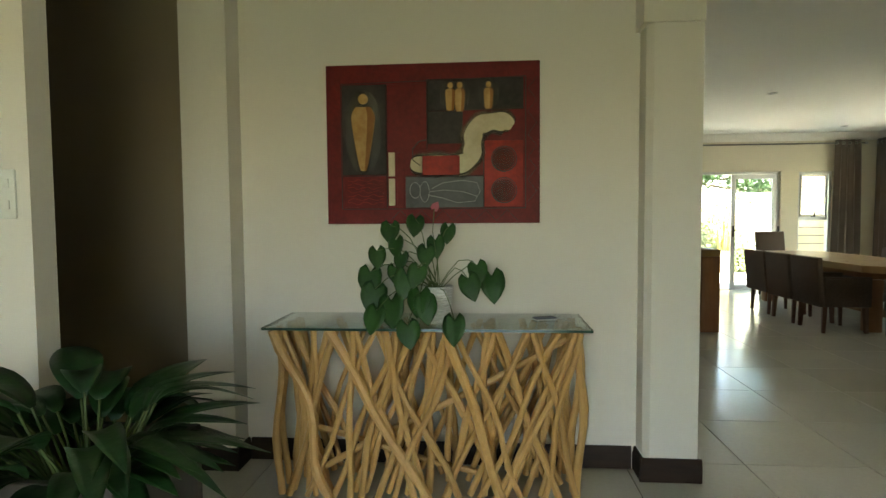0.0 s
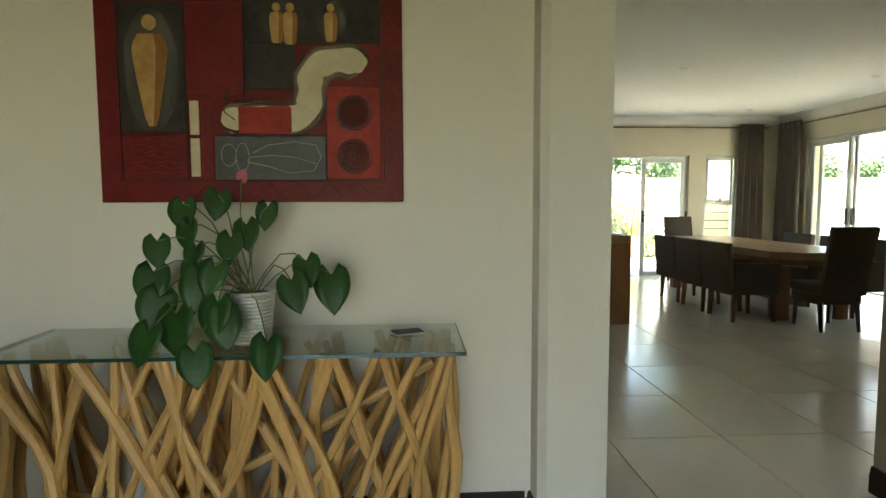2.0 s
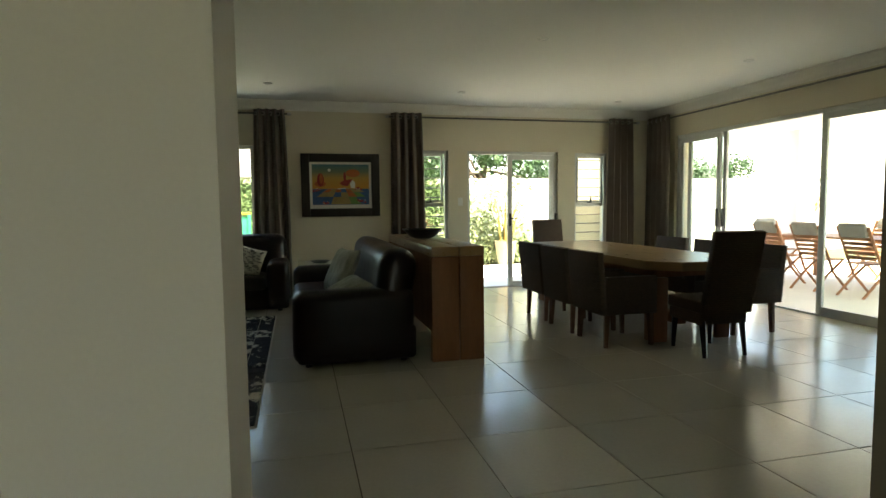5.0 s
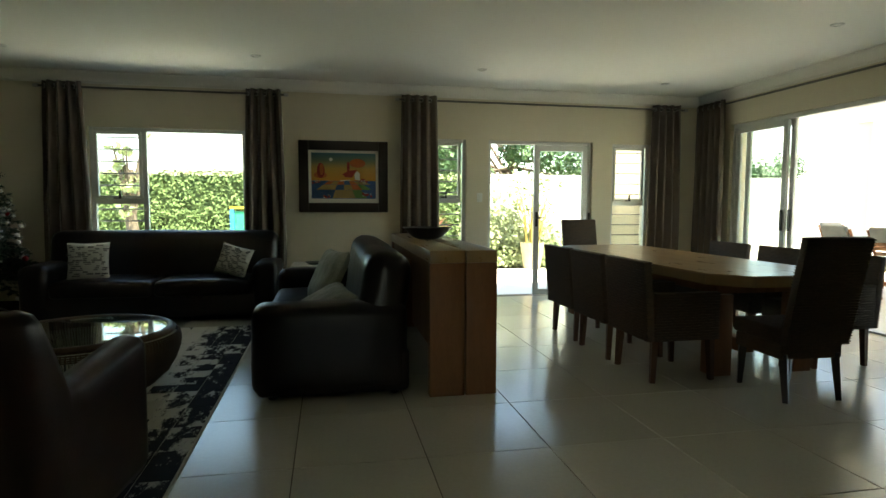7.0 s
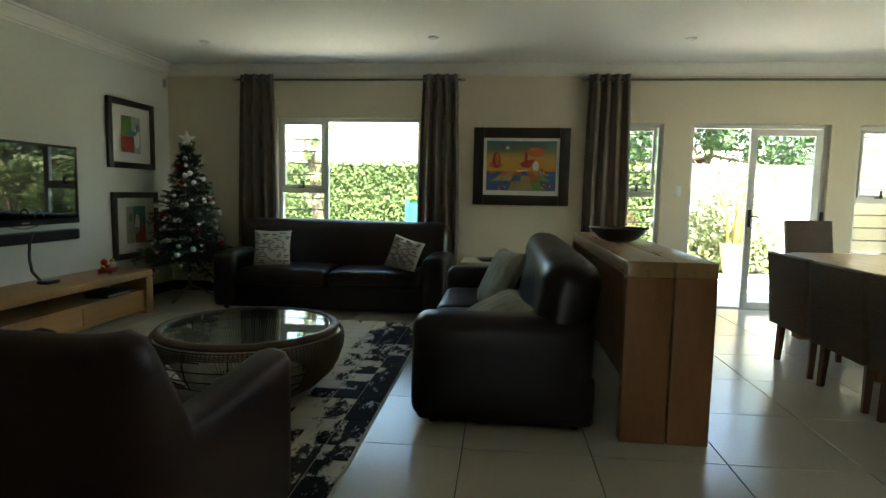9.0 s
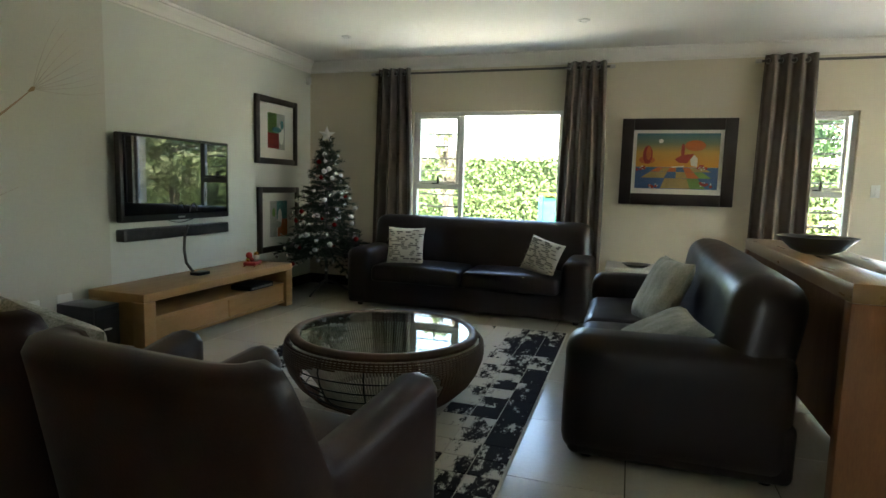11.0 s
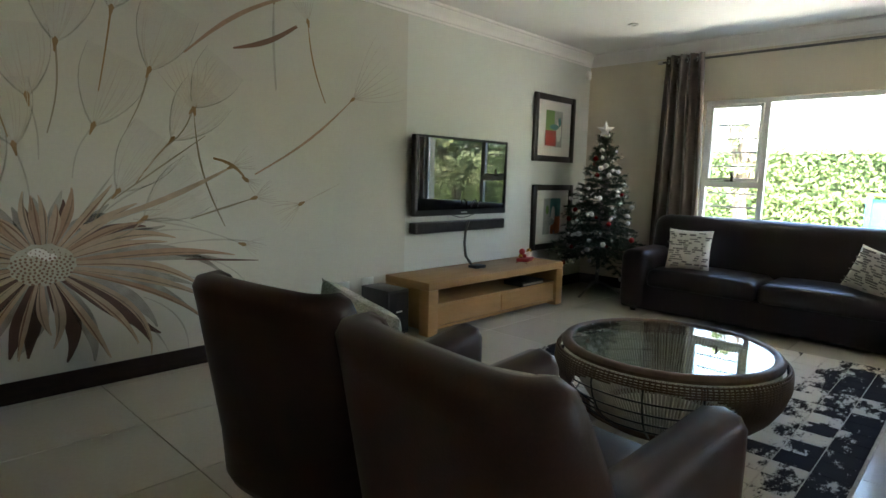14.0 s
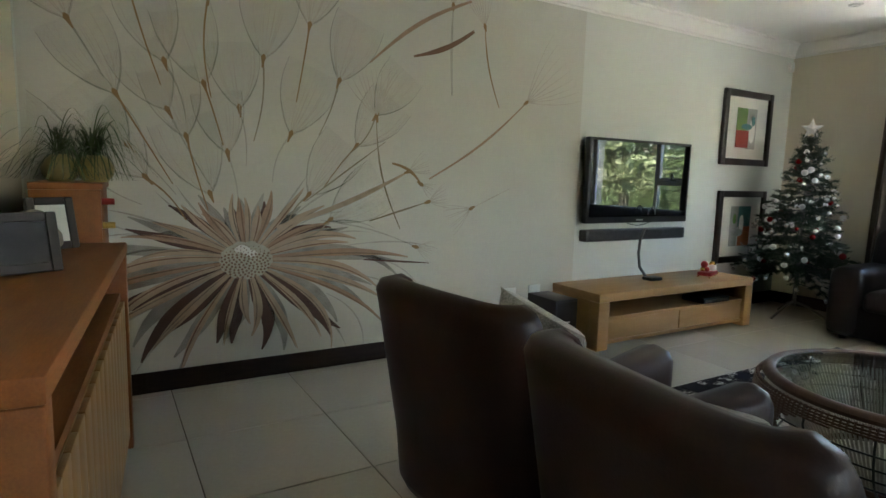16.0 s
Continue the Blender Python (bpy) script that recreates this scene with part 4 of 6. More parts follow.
rnd = random.Random(11)
PALEF = colour("wheat_ink", (0.40, 0.28, 0.10))
zs = (-0.055, -0.10, -0.165, -0.272)
for j in range(3):
    for i in range(-6, 7):
        if (i + j) % 4 == 0:
            continue
        e = [(i + q) * w for w in (0.062 + 0.022 * j, 0.084 + 0.030 * j) for q in (0, 1)]
        if max(map(abs, e)) > 0.395:
            continue
        slab("field_patch", (GREEN, PALEF, TEAL, ORANGE, PALEF, GREEN)[rnd.randrange(6)], [(e[0], zs[j]), (e[1], zs[j]), (e[3], zs[j + 1] + 0.002), (e[2], zs[j + 1] + 0.002)], 0.004)
blob(p, "cloud", ORANGE, 0.17, 0.17, 0.10, 0.055, 0.0025), blob(p, "cloud", ORANGE, -0.29, 0.02, 0.08, 0.04, 0.0025)
blob(p, "moon", PAPER, -0.16, 0.215, 0.022, 0.022, 0.004)
blob(p, "tree", CRED, -0.285, 0.075, 0.048, 0.095, 0.004), blob(p, "tree", ORANGE, -0.275, 0.09, 0.025, 0.07, 0.0045), blob(p, "tree", CRED, 0.055, 0.12, 0.018, 0.07, 0.004)
slab("house", PAPER, [(0.14, -0.035), (0.20, -0.045), (0.20, 0.04), (0.165, 0.075), (0.13, 0.03)], 0.005)
slab("roof", CRED, [(-0.02, 0.03), (0.05, 0.075), (0.165, 0.088), (0.13, 0.035), (0.10, -0.01), (0.02, -0.005)], 0.006)
slab("track", PAPER, [(-0.05, -0.045), (0.07, -0.035), (0.08, -0.045), (-0.04, -0.058)], 0.005)
for cx, cz in ((-0.34, -0.06), (-0.20, -0.245), (0.26, -0.055), (0.29, -0.225)):
    for k in range(5):
        blob(p, "flower", CRED, cx + rnd.uniform(-0.05, 0.05), cz + rnd.uniform(-0.02, 0.02), 0.016, 0.014, 0.006, 10)
        blob(p, "petal", PAPER, cx + rnd.uniform(-0.05, 0.05), cz + rnd.uniform(-0.02, 0.02), 0.006, 0.006, 0.007, 8)
flat(p, "glass", PGLASS, -0.434, 0.434, -0.327, 0.327, 0.012)

# ---- curtains and rods ----
def curtain(x0, x1, y, z1, folds, label, m=None, flare=0.05, seed=1):
    """A gathered eyelet curtain hanging along x, wavy in depth."""
    c = thing("curtain", (0, 0, 0), 0, label, "curtain", "taupe curtains")
    if m:
        c.matrix_basis = m
    rnd = random.Random(seed)
    ph = [rnd.uniform(-0.5, 0.5) for _ in range(folds + 2)]
    bm = bmesh.new()
    nu, nv = folds * 12, 16
    g = []
    for j in range(nv + 1):
        v = j / nv
        z = z1 + 0.06 - (z1 + 0.04) * v
        for i in range(nu + 1):
            u = i / nu
            f = u * folds
            k = int(min(f, folds))
            amp = 0.045 * (0.85 + 0.35 * v) * (1 + 0.3 * ph[k])
            xx = x0 + (x1 - x0) * u + (u - 0.5) * flare * (0.6 * math.sin(v * 2.4) + v) + 0.012 * math.sin(f * 2 + v * 3 + ph[k]) * v
            yy = y + amp * math.sin(f * math.tau + 0.5 * ph[k] * v) + 0.008 * noise.noise(Vector((u * 7, v * 4, seed)))
            g.append(bm.verts.new((xx, yy, z)))
    for j in range(nv):
        for i in range(nu):
            a = j * (nu + 1) + i
            bm.faces.new((g[a], g[a + 1], g[a + nu + 2], g[a + nu + 1]))
    ob = part("cloth", bm, FABRIC, c)
    md = ob.modifiers.new("thick", "SOLIDIFY")
    md.thickness = 0.003
    for k in range(folds * 2):
        u = (k + 0.5) / (folds * 2)
        x = x0 + (x1 - x0) * u
        part("eyelet", moved(hoop(bmesh.new(), 0.024, 0, 0.004, 20, sides=6), Matrix.Translation((x, y, z1)) @ pose(0, 0, 0, 0, 90, 35 * (-1) ** k)), CHROME, c, "steel eyelet")
    return c


def curtain_rod(a, b, label):
    r = thing("curtain_rod", a, 0, label, "curtain rod", "curtain rods")
    d_ = Vector(b) - Vector(a)
    # darker steel than the finials: the pole's shade is in its colour
    part("pole", rod(bmesh.new(), (0, 0, 0), d_, 0.0125, n=12), BARMAT, r, "brushed steel pole, coloured dark for its shade")
    u = d_.normalized()
    s = Vector((u.y, -u.x, 0))
    for q, e in ((Vector((0, 0, 0)), -1), (d_, 1)):
        part("finial", rod(bmesh.new(), q, q + u * e * 0.05, 0.022, 0.018, n=14), CHROME, r)
        w = q - u * e * 0.06
        part("bracket", rod(bmesh.new(), w, w - s * 0.115, 0.008, n=8), CHROME, r)
    return r


CYY = NY - 0.115
curtain_rod((-1.06, CYY, 2.56), (1.60, CYY, 2.56), "brushed steel curtain rod above the window")
curtain_rod((3.0, CYY, 2.56), (6.98, CYY, 2.56), "brushed steel curtain rod above the garden door")
curtain_rod((RX - 0.115, 10.62, 2.56), (RX - 0.115, 5.0, 2.56), "brushed steel curtain rod above the sliding door")
curtain(-1.02, -0.62, CYY, 2.56, 4, "taupe eyelet curtain drawn open beside the window", seed=2, flare=0.09)
curtain(1.16, 1.56, CYY, 2.56, 4, "taupe eyelet curtain drawn open beside the window", seed=3, flare=0.07)
curtain(3.03, 3.48, CYY, 2.56, 4, "taupe eyelet curtain gathered beside the garden door", seed=4)
curtain(6.50, 6.92, CYY, 2.56, 4, "taupe eyelet curtain gathered in the corner", seed=5)
curtain(-0.29, 0.29, 0, 2.56, 5, "taupe eyelet curtain gathered beside the sliding door", pose(RX - 0.115, 10.40, 0, 0, 0, 90), seed=6)

# ---- ceiling lights, switches ----
BULB = bpy.data.materials.new("unlit_bulb")
BULB.use_nodes = True
BULB.node_tree.nodes["Principled BSDF"].inputs["Base Color"].default_value = (0.85, 0.84, 0.80, 1)
BULB.node_tree.nodes["Principled BSDF"].inputs["Roughness"].default_value = 0.6
for x, y in ((3.81, 9.72), (3.85, 7.26), (6.23, 9.98), (6.28, 7.55), (-0.94, 9.71), (1.40, 9.62)):
    dl = thing("downlight", (x, y, CZ), 0, "small round white recessed ceiling downlight, unlit", "downlight", "ceiling downlights")
    part("ring", spun(bmesh.new(), [(0.028, -0.003), (0.032, -0.010), (0.045, -0.010), (0.052, -0.004), (0.053, 0.0)], 28), PLASTIC, dl, "white ring")
    part("lamp", spun(bmesh.new(), [(0.0, -0.004), (0.031, -0.003)], 20), BULB, dl)


def switch(at, rz, w, h, n, label):
    s = thing("light_switch", at, rz, label, "light switch")
    part("plate", boxes((-w / 2, w / 2, -0.011, -0.001, -h / 2, h / 2, 0.003)), PLASTIC, s)
    for k in range(n):
        zc = h * (0.22 if k % 2 else -0.22)
        xc = 0.0 if n < 3 else w * 0.2 * (1 if k > 1 else -1)
        part("rocker", boxes((xc - 0.009, xc + 0.009, -0.017, -0.010, zc - 0.015, zc + 0.015, 0.003)), PLASTIC, s)


switch((4.08, NY - 0.001, 1.34), 0, 0.075, 0.12, 2, "white light switch beside the garden door")
switch((-0.965, 1.899, 1.42), 0, 0.085, 0.155, 4, "white light switch plate on the entry wall")

# ---- side table in the corner between the sofas ----
st = thing("side_table", (1.95, 10.35, 0), 0, "small pale-topped side table between the sofas", "side table")
part("top", boxes((-0.27, 0.27, -0.27, 0.27, 0.50, 0.54, 0.005)), PAPER, st)
for sx_ in (-1, 1):
    for sy_ in (-1, 1):
        part("leg", boxes((sx_ * 0.23 - 0.022, sx_ * 0.23 + 0.022, sy_ * 0.23 - 0.022, sy_ * 0.23 + 0.022, 0, 0.50, 0.003)), DARKWOOD, st)
ds = tagged(new("dish", mesh_of("dish", spun(bmesh.new(), [(0.0, 0.008), (0.07, 0.01), (0.13, 0.03), (0.135, 0.03), (0.08, 0.0), (0.0, 0.0)], 28), BOWL)), "dark shallow dish on the side table", "dish")
ds.matrix_basis = pose(1.97, 10.25, 0.541)

# ---- Christmas tree ----
NEEDLE = mat("dark_green_needles", (0.022, 0.045, 0.018), (0.012, 0.026, 0.012), 0.6, 20, 90, 0.0)
tr = thing("christmas_tree", (-1.43, 10.2, 0), 0, "decorated artificial Christmas tree with baubles and a star", "christmas tree")
part("trunk", rod(bmesh.new(), (0, 0, 0.12), (0, 0, 1.72), 0.02, 0.008), BARMAT, tr)
for k in range(3):
    a = k * math.tau / 3 + 0.4
    part("stand_leg", tube(bmesh.new(), [(0, 0, 0.16), (0.12 * math.cos(a), 0.12 * math.sin(a), 0.12), (0.30 * math.cos(a), 0.30 * math.sin(a), 0.012)], 0.012, 8), BARMAT, tr)
rnd = random.Random(21)


def needles(bm, p, d, length, rnd, dense=46):
    """Short flat needles all round a twig."""
    d = d.normalized()
    u = d.orthogonal().normalized()
    v = d.cross(u)
    for k in range(int(dense * length / 0.2)):
        s = rnd.random()
        a = rnd.uniform(0, math.tau)
        q = p + d * length * s
        o = (u * math.cos(a) + v * math.sin(a)) * 0.9 + d * 0.7
        tip = q + o.normalized() * rnd.uniform(0.028, 0.045)
        w = d.cross(o).normalized() * 0.0034
        bm.faces.new([bm.verts.new(c) for c in (q - w, q + w, tip)])


tips = []
bm, tw = bmesh.new(), bmesh.new()
for lev in range(24):
    f = lev / 23
    z = 0.50 + 1.16 * f + rnd.uniform(-0.02, 0.02)
    reach = 0.50 * (1 - f) ** 0.85 + 0.05
    nb = round(12 - 6 * f)
    for k in range(nb):
        a = k * math.tau / nb + lev * 0.7 + rnd.uniform(-0.2, 0.2)
        r = reach * rnd.uniform(0.62, 1.12)
        p = Vector((0, 0, z + rnd.uniform(-0.03, 0.03)))
        e = Vector((r * math.cos(a), r * math.sin(a), z - 0.16 * r - rnd.uniform(-0.05, 0.08) + 0.10 * f))
        rod(tw, p, e, 0.004, 0.002, 4)
        needles(bm, p + (e - p) * 0.25, e - p, (e - p).length * 0.8, rnd, 64)
        for q in range(3):
            s = 0.45 + 0.2 * q
            b0 = p.lerp(e, s)
            for sg in (-1, 1):
                aa = a + sg * 0.8
                dd = Vector((math.cos(aa), math.sin(aa), -0.1))
                ll = r * 0.32 * (1.1 - s * 0.5)
                needles(bm, b0, dd, max(ll, 0.05), rnd, 60)
        tips.append(e)
part("twig_frame", tw, BARMAT, tr, kind="stuff")
part("foliage", bm, NEEDLE, tr, "dense dark green artificial needles", kind="stuff")
SILVER = mat("silver_bauble", (0.75, 0.75, 0.76), (0.65, 0.65, 0.66), 0.12, 9, 60, 0.0, metal=1.0)
REDB = mat("red_bauble", (0.40, 0.02, 0.02), (0.32, 0.015, 0.015), 0.15, 9, 60, 0.0, metal=0.4)
WHITEB = mat("white_bauble", (0.72, 0.71, 0.68), (0.66, 0.65, 0.62), 0.3, 9, 60, 0.0)


def ball(r, n=14):
    return spun(bmesh.new(), [(r * math.sin(q * math.pi / 8) + 1e-4, -r * math.cos(q * math.pi / 8)) for q in range(9)], n)


balls = [mesh_of("bauble", ball(0.026), m_) for m_ in (SILVER, REDB, WHITEB, SILVER, SILVER, WHITEB)]
for k, e in enumerate(tips):
    if rnd.random() < 0.75:
        piece("bauble", balls[k % 6], tr, Matrix.Translation(e * 0.98 + Vector((0, 0, -0.03))) @ Matrix.Scale(rnd.uniform(0.65, 1.15), 4))
for k in range(4):
    g = []
    for i in range(60):
        f = (k + i / 60) / 4
        a = k * 1.4 + i / 60 * 6.0
        r = 0.50 * (1 - f) ** 0.85 + 0.07
        g.append((r * math.cos(a), r * math.sin(a), 0.52 + 1.05 * f + 0.02 * math.sin(i * 0.9)))
    bm = bmesh.new()
    for a_, b_ in zip(g, g[1:]):
        for q in range(7):
            c = Vector(a_).lerp(Vector(b_), rnd.random())
            o = Vector((rnd.uniform(-1, 1), rnd.uniform(-1, 1), rnd.uniform(-1, 1))) * 0.018
            w = Vector((rnd.uniform(-1, 1), rnd.uniform(-1, 1), rnd.uniform(-1, 1))) * 0.004
            bm.faces.new([bm.verts.new(x) for x in (c - w, c + w, c + o)])
    part("tinsel", bm, SILVER, tr, "silver tinsel garland", kind="stuff")
bm = bmesh.new()
pts = [((0.10 if k % 2 == 0 else 0.042) * math.sin(k * math.pi / 5), 0, (0.10 if k % 2 == 0 else 0.042) * math.cos(k * math.pi / 5)) for k in range(10)]
for sgn in (-1, 1):
    c = bm.verts.new((0, sgn * 0.018, 0))
    ring = [bm.verts.new(q) for q in pts]
    for k in range(10):
        bm.faces.new((c, ring[k], ring[(k + 1) % 10]))
part("star", moved(bm, Matrix.Translation((0, 0, 1.82)) @ pose(0, 0, 0, 0, 0, 35)), WHITEB, tr, "white glitter star")

# ---- dandelion mural on the west wall ----
mu = thing("mural", (LX, 0, 0), 0, "wallpaper mural of a giant dandelion gone to seed", "mural")
part("paper", boxes((0.001, 0.004, 4.06, 7.80, 0.121, CZ - 0.131)), mat("mural_paper", (0.56, 0.54, 0.455), (0.51, 0.495, 0.425), 0.65, 0.9, 60, 0.03), mu, "pale grey-white wallpaper ground")
CY0, CZ0 = 5.135, 0.745
UMBER, RUSSET, BLUSH, BRACT = colour("mural_umber", (0.10, 0.045, 0.030)), colour("mural_russet", (0.22, 0.115, 0.065)), colour("mural_blush", (0.39, 0.25, 0.16)), colour("mural_cream", (0.47, 0.35, 0.24))
TAN, FAINT, SMOKE = colour("mural_stalk", (0.31, 0.185, 0.075)), colour("mural_faint", (0.53, 0.49, 0.40)), colour("mural_smoke", (0.31, 0.26, 0.18))


def veil(name, c, amount):
    """A thin wash of colour, patchy, that lets the paper show through."""
    m = colour(name, c)
    n, l = m.node_tree.nodes, m.node_tree.links
    nz, mr = n.new("ShaderNodeTexNoise"), n.new("ShaderNodeMapRange")
    co_ = n.new("ShaderNodeTexCoord")
    nz.inputs["Scale"].default_value = 5.0
    mr.inputs[1].default_value, mr.inputs[2].default_value, mr.inputs[3].default_value, mr.inputs[4].default_value = 0.3, 0.7, amount * 0.45, amount
    l.new(co_.outputs["Object"], nz.inputs["Vector"]), l.new(nz.outputs[0], mr.inputs[0]), l.new(mr.outputs[0], n["Principled BSDF"].inputs["Alpha"])
    return m


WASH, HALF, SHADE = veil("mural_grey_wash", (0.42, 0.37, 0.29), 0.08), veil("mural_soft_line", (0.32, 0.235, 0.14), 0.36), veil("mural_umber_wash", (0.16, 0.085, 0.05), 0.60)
rnd = random.Random(5)
lift = 0.0045


def ribbon(bm, pts, widths, lift):
    """A flat painted stroke on the wall, through (y, z) points."""
    zz = lambda q: min(max(q, 0.124), CZ - 0.134)
    yy = lambda q: min(max(q, 4.08), 7.79)
    row = []
    for i, (y, z) in enumerate(pts):
        a, b = Vector(pts[max(i - 1, 0)]), Vector(pts[min(i + 1, len(pts) - 1)])
        t = (b - a).normalized()
        w = widths[i] / 2
        row.append((bm.verts.new((lift, yy(y - t.y * w), zz(z + t.x * w))), bm.verts.new((lift, yy(y + t.y * w), zz(z - t.x * w)))))
    for (a, b), (c, d_) in zip(row, row[1:]):
        try:
            bm.faces.new((a, b, d_, c))
        except ValueError:
            pass
    return bm


def paint(name, pts, widths, material):
    """One stroke as a part of the mural, each a hair above the last."""
    global lift
    lift += 0.000012
    return part(name, ribbon(bmesh.new(), pts, widths, lift), material, mu)


def ray_line(a, r0, r1, bend, n=14):
    return [(CY0 + 1.12 * (r0 + (r1 - r0) * i / n) * math.cos(a + bend * (i / n) ** 2), CZ0 + 0.92 * (r0 + (r1 - r0) * i / n) * math.sin(a + bend * (i / n) ** 2)) for i in range(n + 1)]


def leafy(w, n=14, base=0.45, tip=0.12):
    """Widths of a strap: narrow foot, full middle, pointed end."""
    return [w * min(base + (1 - base) * min(i / n * 2.2, 1), tip + (1 - tip) * (1 - i / n) * 2.6) for i in range(n + 1)]


# curled bracts round the head: a dark gap behind each, a pale strap, a thin dark edge
N_B = 36
for layer in range(2):
    for k in range(N_B):
        a = (k + 0.5 * layer) * math.tau / N_B + rnd.uniform(-0.05, 0.05)
        up, side = math.sin(a), abs(math.cos(a))
        reach = (0.50 + 0.42 * side + rnd.uniform(-0.08, 0.10)) if up < 0.25 else (0.34 + 0.30 * side + rnd.uniform(-0.06, 0.08))
        bend = rnd.uniform(-0.20, 0.20) - 0.22 * math.cos(a)
        if layer == 0:
            dark = UMBER if (up < -0.3 and k % 3) or (up > 0.3 and k % 3 == 1) else SHADE
            paint("gap_shade", ray_line(a + rnd.uniform(-0.02, 0.02), 0.11, reach * (0.88 if up < 0 else 0.95), bend), leafy(0.085 if up < -0.35 else 0.058, base=0.5), dark)
        else:
            w = rnd.uniform(0.034, 0.056)
            if up < -0.5 and k % 3 == 0:
                continue
            p_ = ray_line(a, 0.115, reach * rnd.uniform(0.85, 1.08), bend)
            paint("bract", p_, leafy(w), BRACT if k % 3 else BLUSH)
            paint("bract_edge", [(y + 0.008 * up, z - 0.008 * math.cos(a)) for y, z in p_], leafy(0.008), RUSSET if k % 2 else SHADE)
            if side > 0.5:
                paint("bract_tail", ray_line(a + 0.05, reach * 0.6, reach * 1.22, bend), leafy(0.012), HALF)


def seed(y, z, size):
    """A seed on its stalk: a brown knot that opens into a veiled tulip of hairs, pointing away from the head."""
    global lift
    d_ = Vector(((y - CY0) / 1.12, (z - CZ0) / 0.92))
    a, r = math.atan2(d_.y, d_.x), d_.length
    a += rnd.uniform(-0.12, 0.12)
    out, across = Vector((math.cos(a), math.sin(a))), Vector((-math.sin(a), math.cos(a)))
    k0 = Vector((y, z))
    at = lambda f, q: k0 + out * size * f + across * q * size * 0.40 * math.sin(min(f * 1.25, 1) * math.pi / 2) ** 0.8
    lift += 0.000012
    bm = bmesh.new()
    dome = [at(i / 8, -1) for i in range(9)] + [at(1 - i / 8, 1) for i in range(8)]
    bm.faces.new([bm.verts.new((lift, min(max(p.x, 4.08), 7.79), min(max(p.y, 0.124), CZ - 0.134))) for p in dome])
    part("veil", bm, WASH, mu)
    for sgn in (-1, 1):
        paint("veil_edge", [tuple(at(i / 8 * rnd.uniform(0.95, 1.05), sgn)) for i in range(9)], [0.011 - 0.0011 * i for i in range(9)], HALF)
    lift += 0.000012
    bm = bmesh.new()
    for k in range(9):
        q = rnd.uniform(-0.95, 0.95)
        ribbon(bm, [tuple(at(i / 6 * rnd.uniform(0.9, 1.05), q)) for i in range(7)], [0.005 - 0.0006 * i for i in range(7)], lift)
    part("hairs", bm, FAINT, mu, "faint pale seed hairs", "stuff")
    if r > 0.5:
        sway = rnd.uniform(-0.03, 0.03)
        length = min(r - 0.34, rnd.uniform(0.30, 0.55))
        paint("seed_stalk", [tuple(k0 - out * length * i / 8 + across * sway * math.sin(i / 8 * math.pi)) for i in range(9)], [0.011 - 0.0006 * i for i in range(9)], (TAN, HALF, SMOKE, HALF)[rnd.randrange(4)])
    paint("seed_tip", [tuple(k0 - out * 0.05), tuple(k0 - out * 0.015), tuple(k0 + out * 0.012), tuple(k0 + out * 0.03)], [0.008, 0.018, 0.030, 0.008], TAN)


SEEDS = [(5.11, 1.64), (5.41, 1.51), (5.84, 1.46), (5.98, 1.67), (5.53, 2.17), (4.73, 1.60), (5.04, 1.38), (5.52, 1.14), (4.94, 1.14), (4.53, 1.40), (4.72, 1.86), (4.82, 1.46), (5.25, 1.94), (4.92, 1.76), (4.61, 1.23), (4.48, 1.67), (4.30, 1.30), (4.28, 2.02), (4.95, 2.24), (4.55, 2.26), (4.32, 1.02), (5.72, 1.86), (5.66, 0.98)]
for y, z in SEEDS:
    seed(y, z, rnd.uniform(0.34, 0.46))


def drift(y0, z0, y1, z1, w, material, fan, bow=0.03):
    """A seed blown loose: a stalk from its foot to its knot, with a fan of hairs past the knot."""
    global lift
    a, b = Vector((y0, z0)), Vector((y1, z1))
    t = (b - a).normalized()
    n_ = Vector((-t.y, t.x))
    paint("loose_stalk", [tuple(a.lerp(b, i / 8) + n_ * bow * math.sin(i / 8 * math.pi)) for i in range(9)], leafy(w, 8, 0.6, 0.35), material)
    if fan:
        lift += 0.000012
        bm = bmesh.new()
        for k in range(9):
            q = -0.8 + 1.6 * k / 8 + rnd.uniform(-0.1, 0.1)
            ribbon(bm, [tuple(b + (t + n_ * q * (1 - 0.3 * f)) * fan * f) for f in (0, 0.25, 0.5, 0.75, 1)], [0.007, 0.006, 0.005, 0.004, 0.002], lift)
        part("loose_hairs", bm, FAINT, mu, "faint pale seed hairs", "stuff")
        paint("seed_tip", [tuple(b - t * 0.04), tuple(b), tuple(b + t * 0.02)], [0.01, 0.03, 0.01], TAN)


drift(6.39, 1.26, 7.23, 1.86, 0.018, BLUSH, 0.50, -0.04)
drift(6.56, 1.85, 6.55, 2.46, 0.020, HALF, 0.15, 0.01)
drift(6.70, 2.51, 5.93, 2.00, 0.028, BLUSH, 0.0, -0.05)
drift(6.73, 2.31, 6.25, 2.08, 0.036, RUSSET, 0.0, 0.03)
drift(6.97, 1.80, 6.82, 2.36, 0.013, TAN, 0.20)
drift(6.17, 0.91, 5.98, 1.66, 0.013, SMOKE, 0.30, 0.05)
drift(5.32, 0.94, 6.23, 1.31, 0.034, BRACT, 0.16, -0.03)
drift(5.90, 0.71, 6.41, 0.66, 0.014, UMBER, 0.0, 0.0)
drift(5.94, 0.97, 6.39, 1.10, 0.014, SMOKE, 0.16, 0.0)
drift(5.60, 0.98, 6.30, 0.78, 0.012, HALF, 0.14, 0.03)
drift(6.10, 1.36, 6.33, 1.22, 0.022, TAN, 0.10, 0.03)
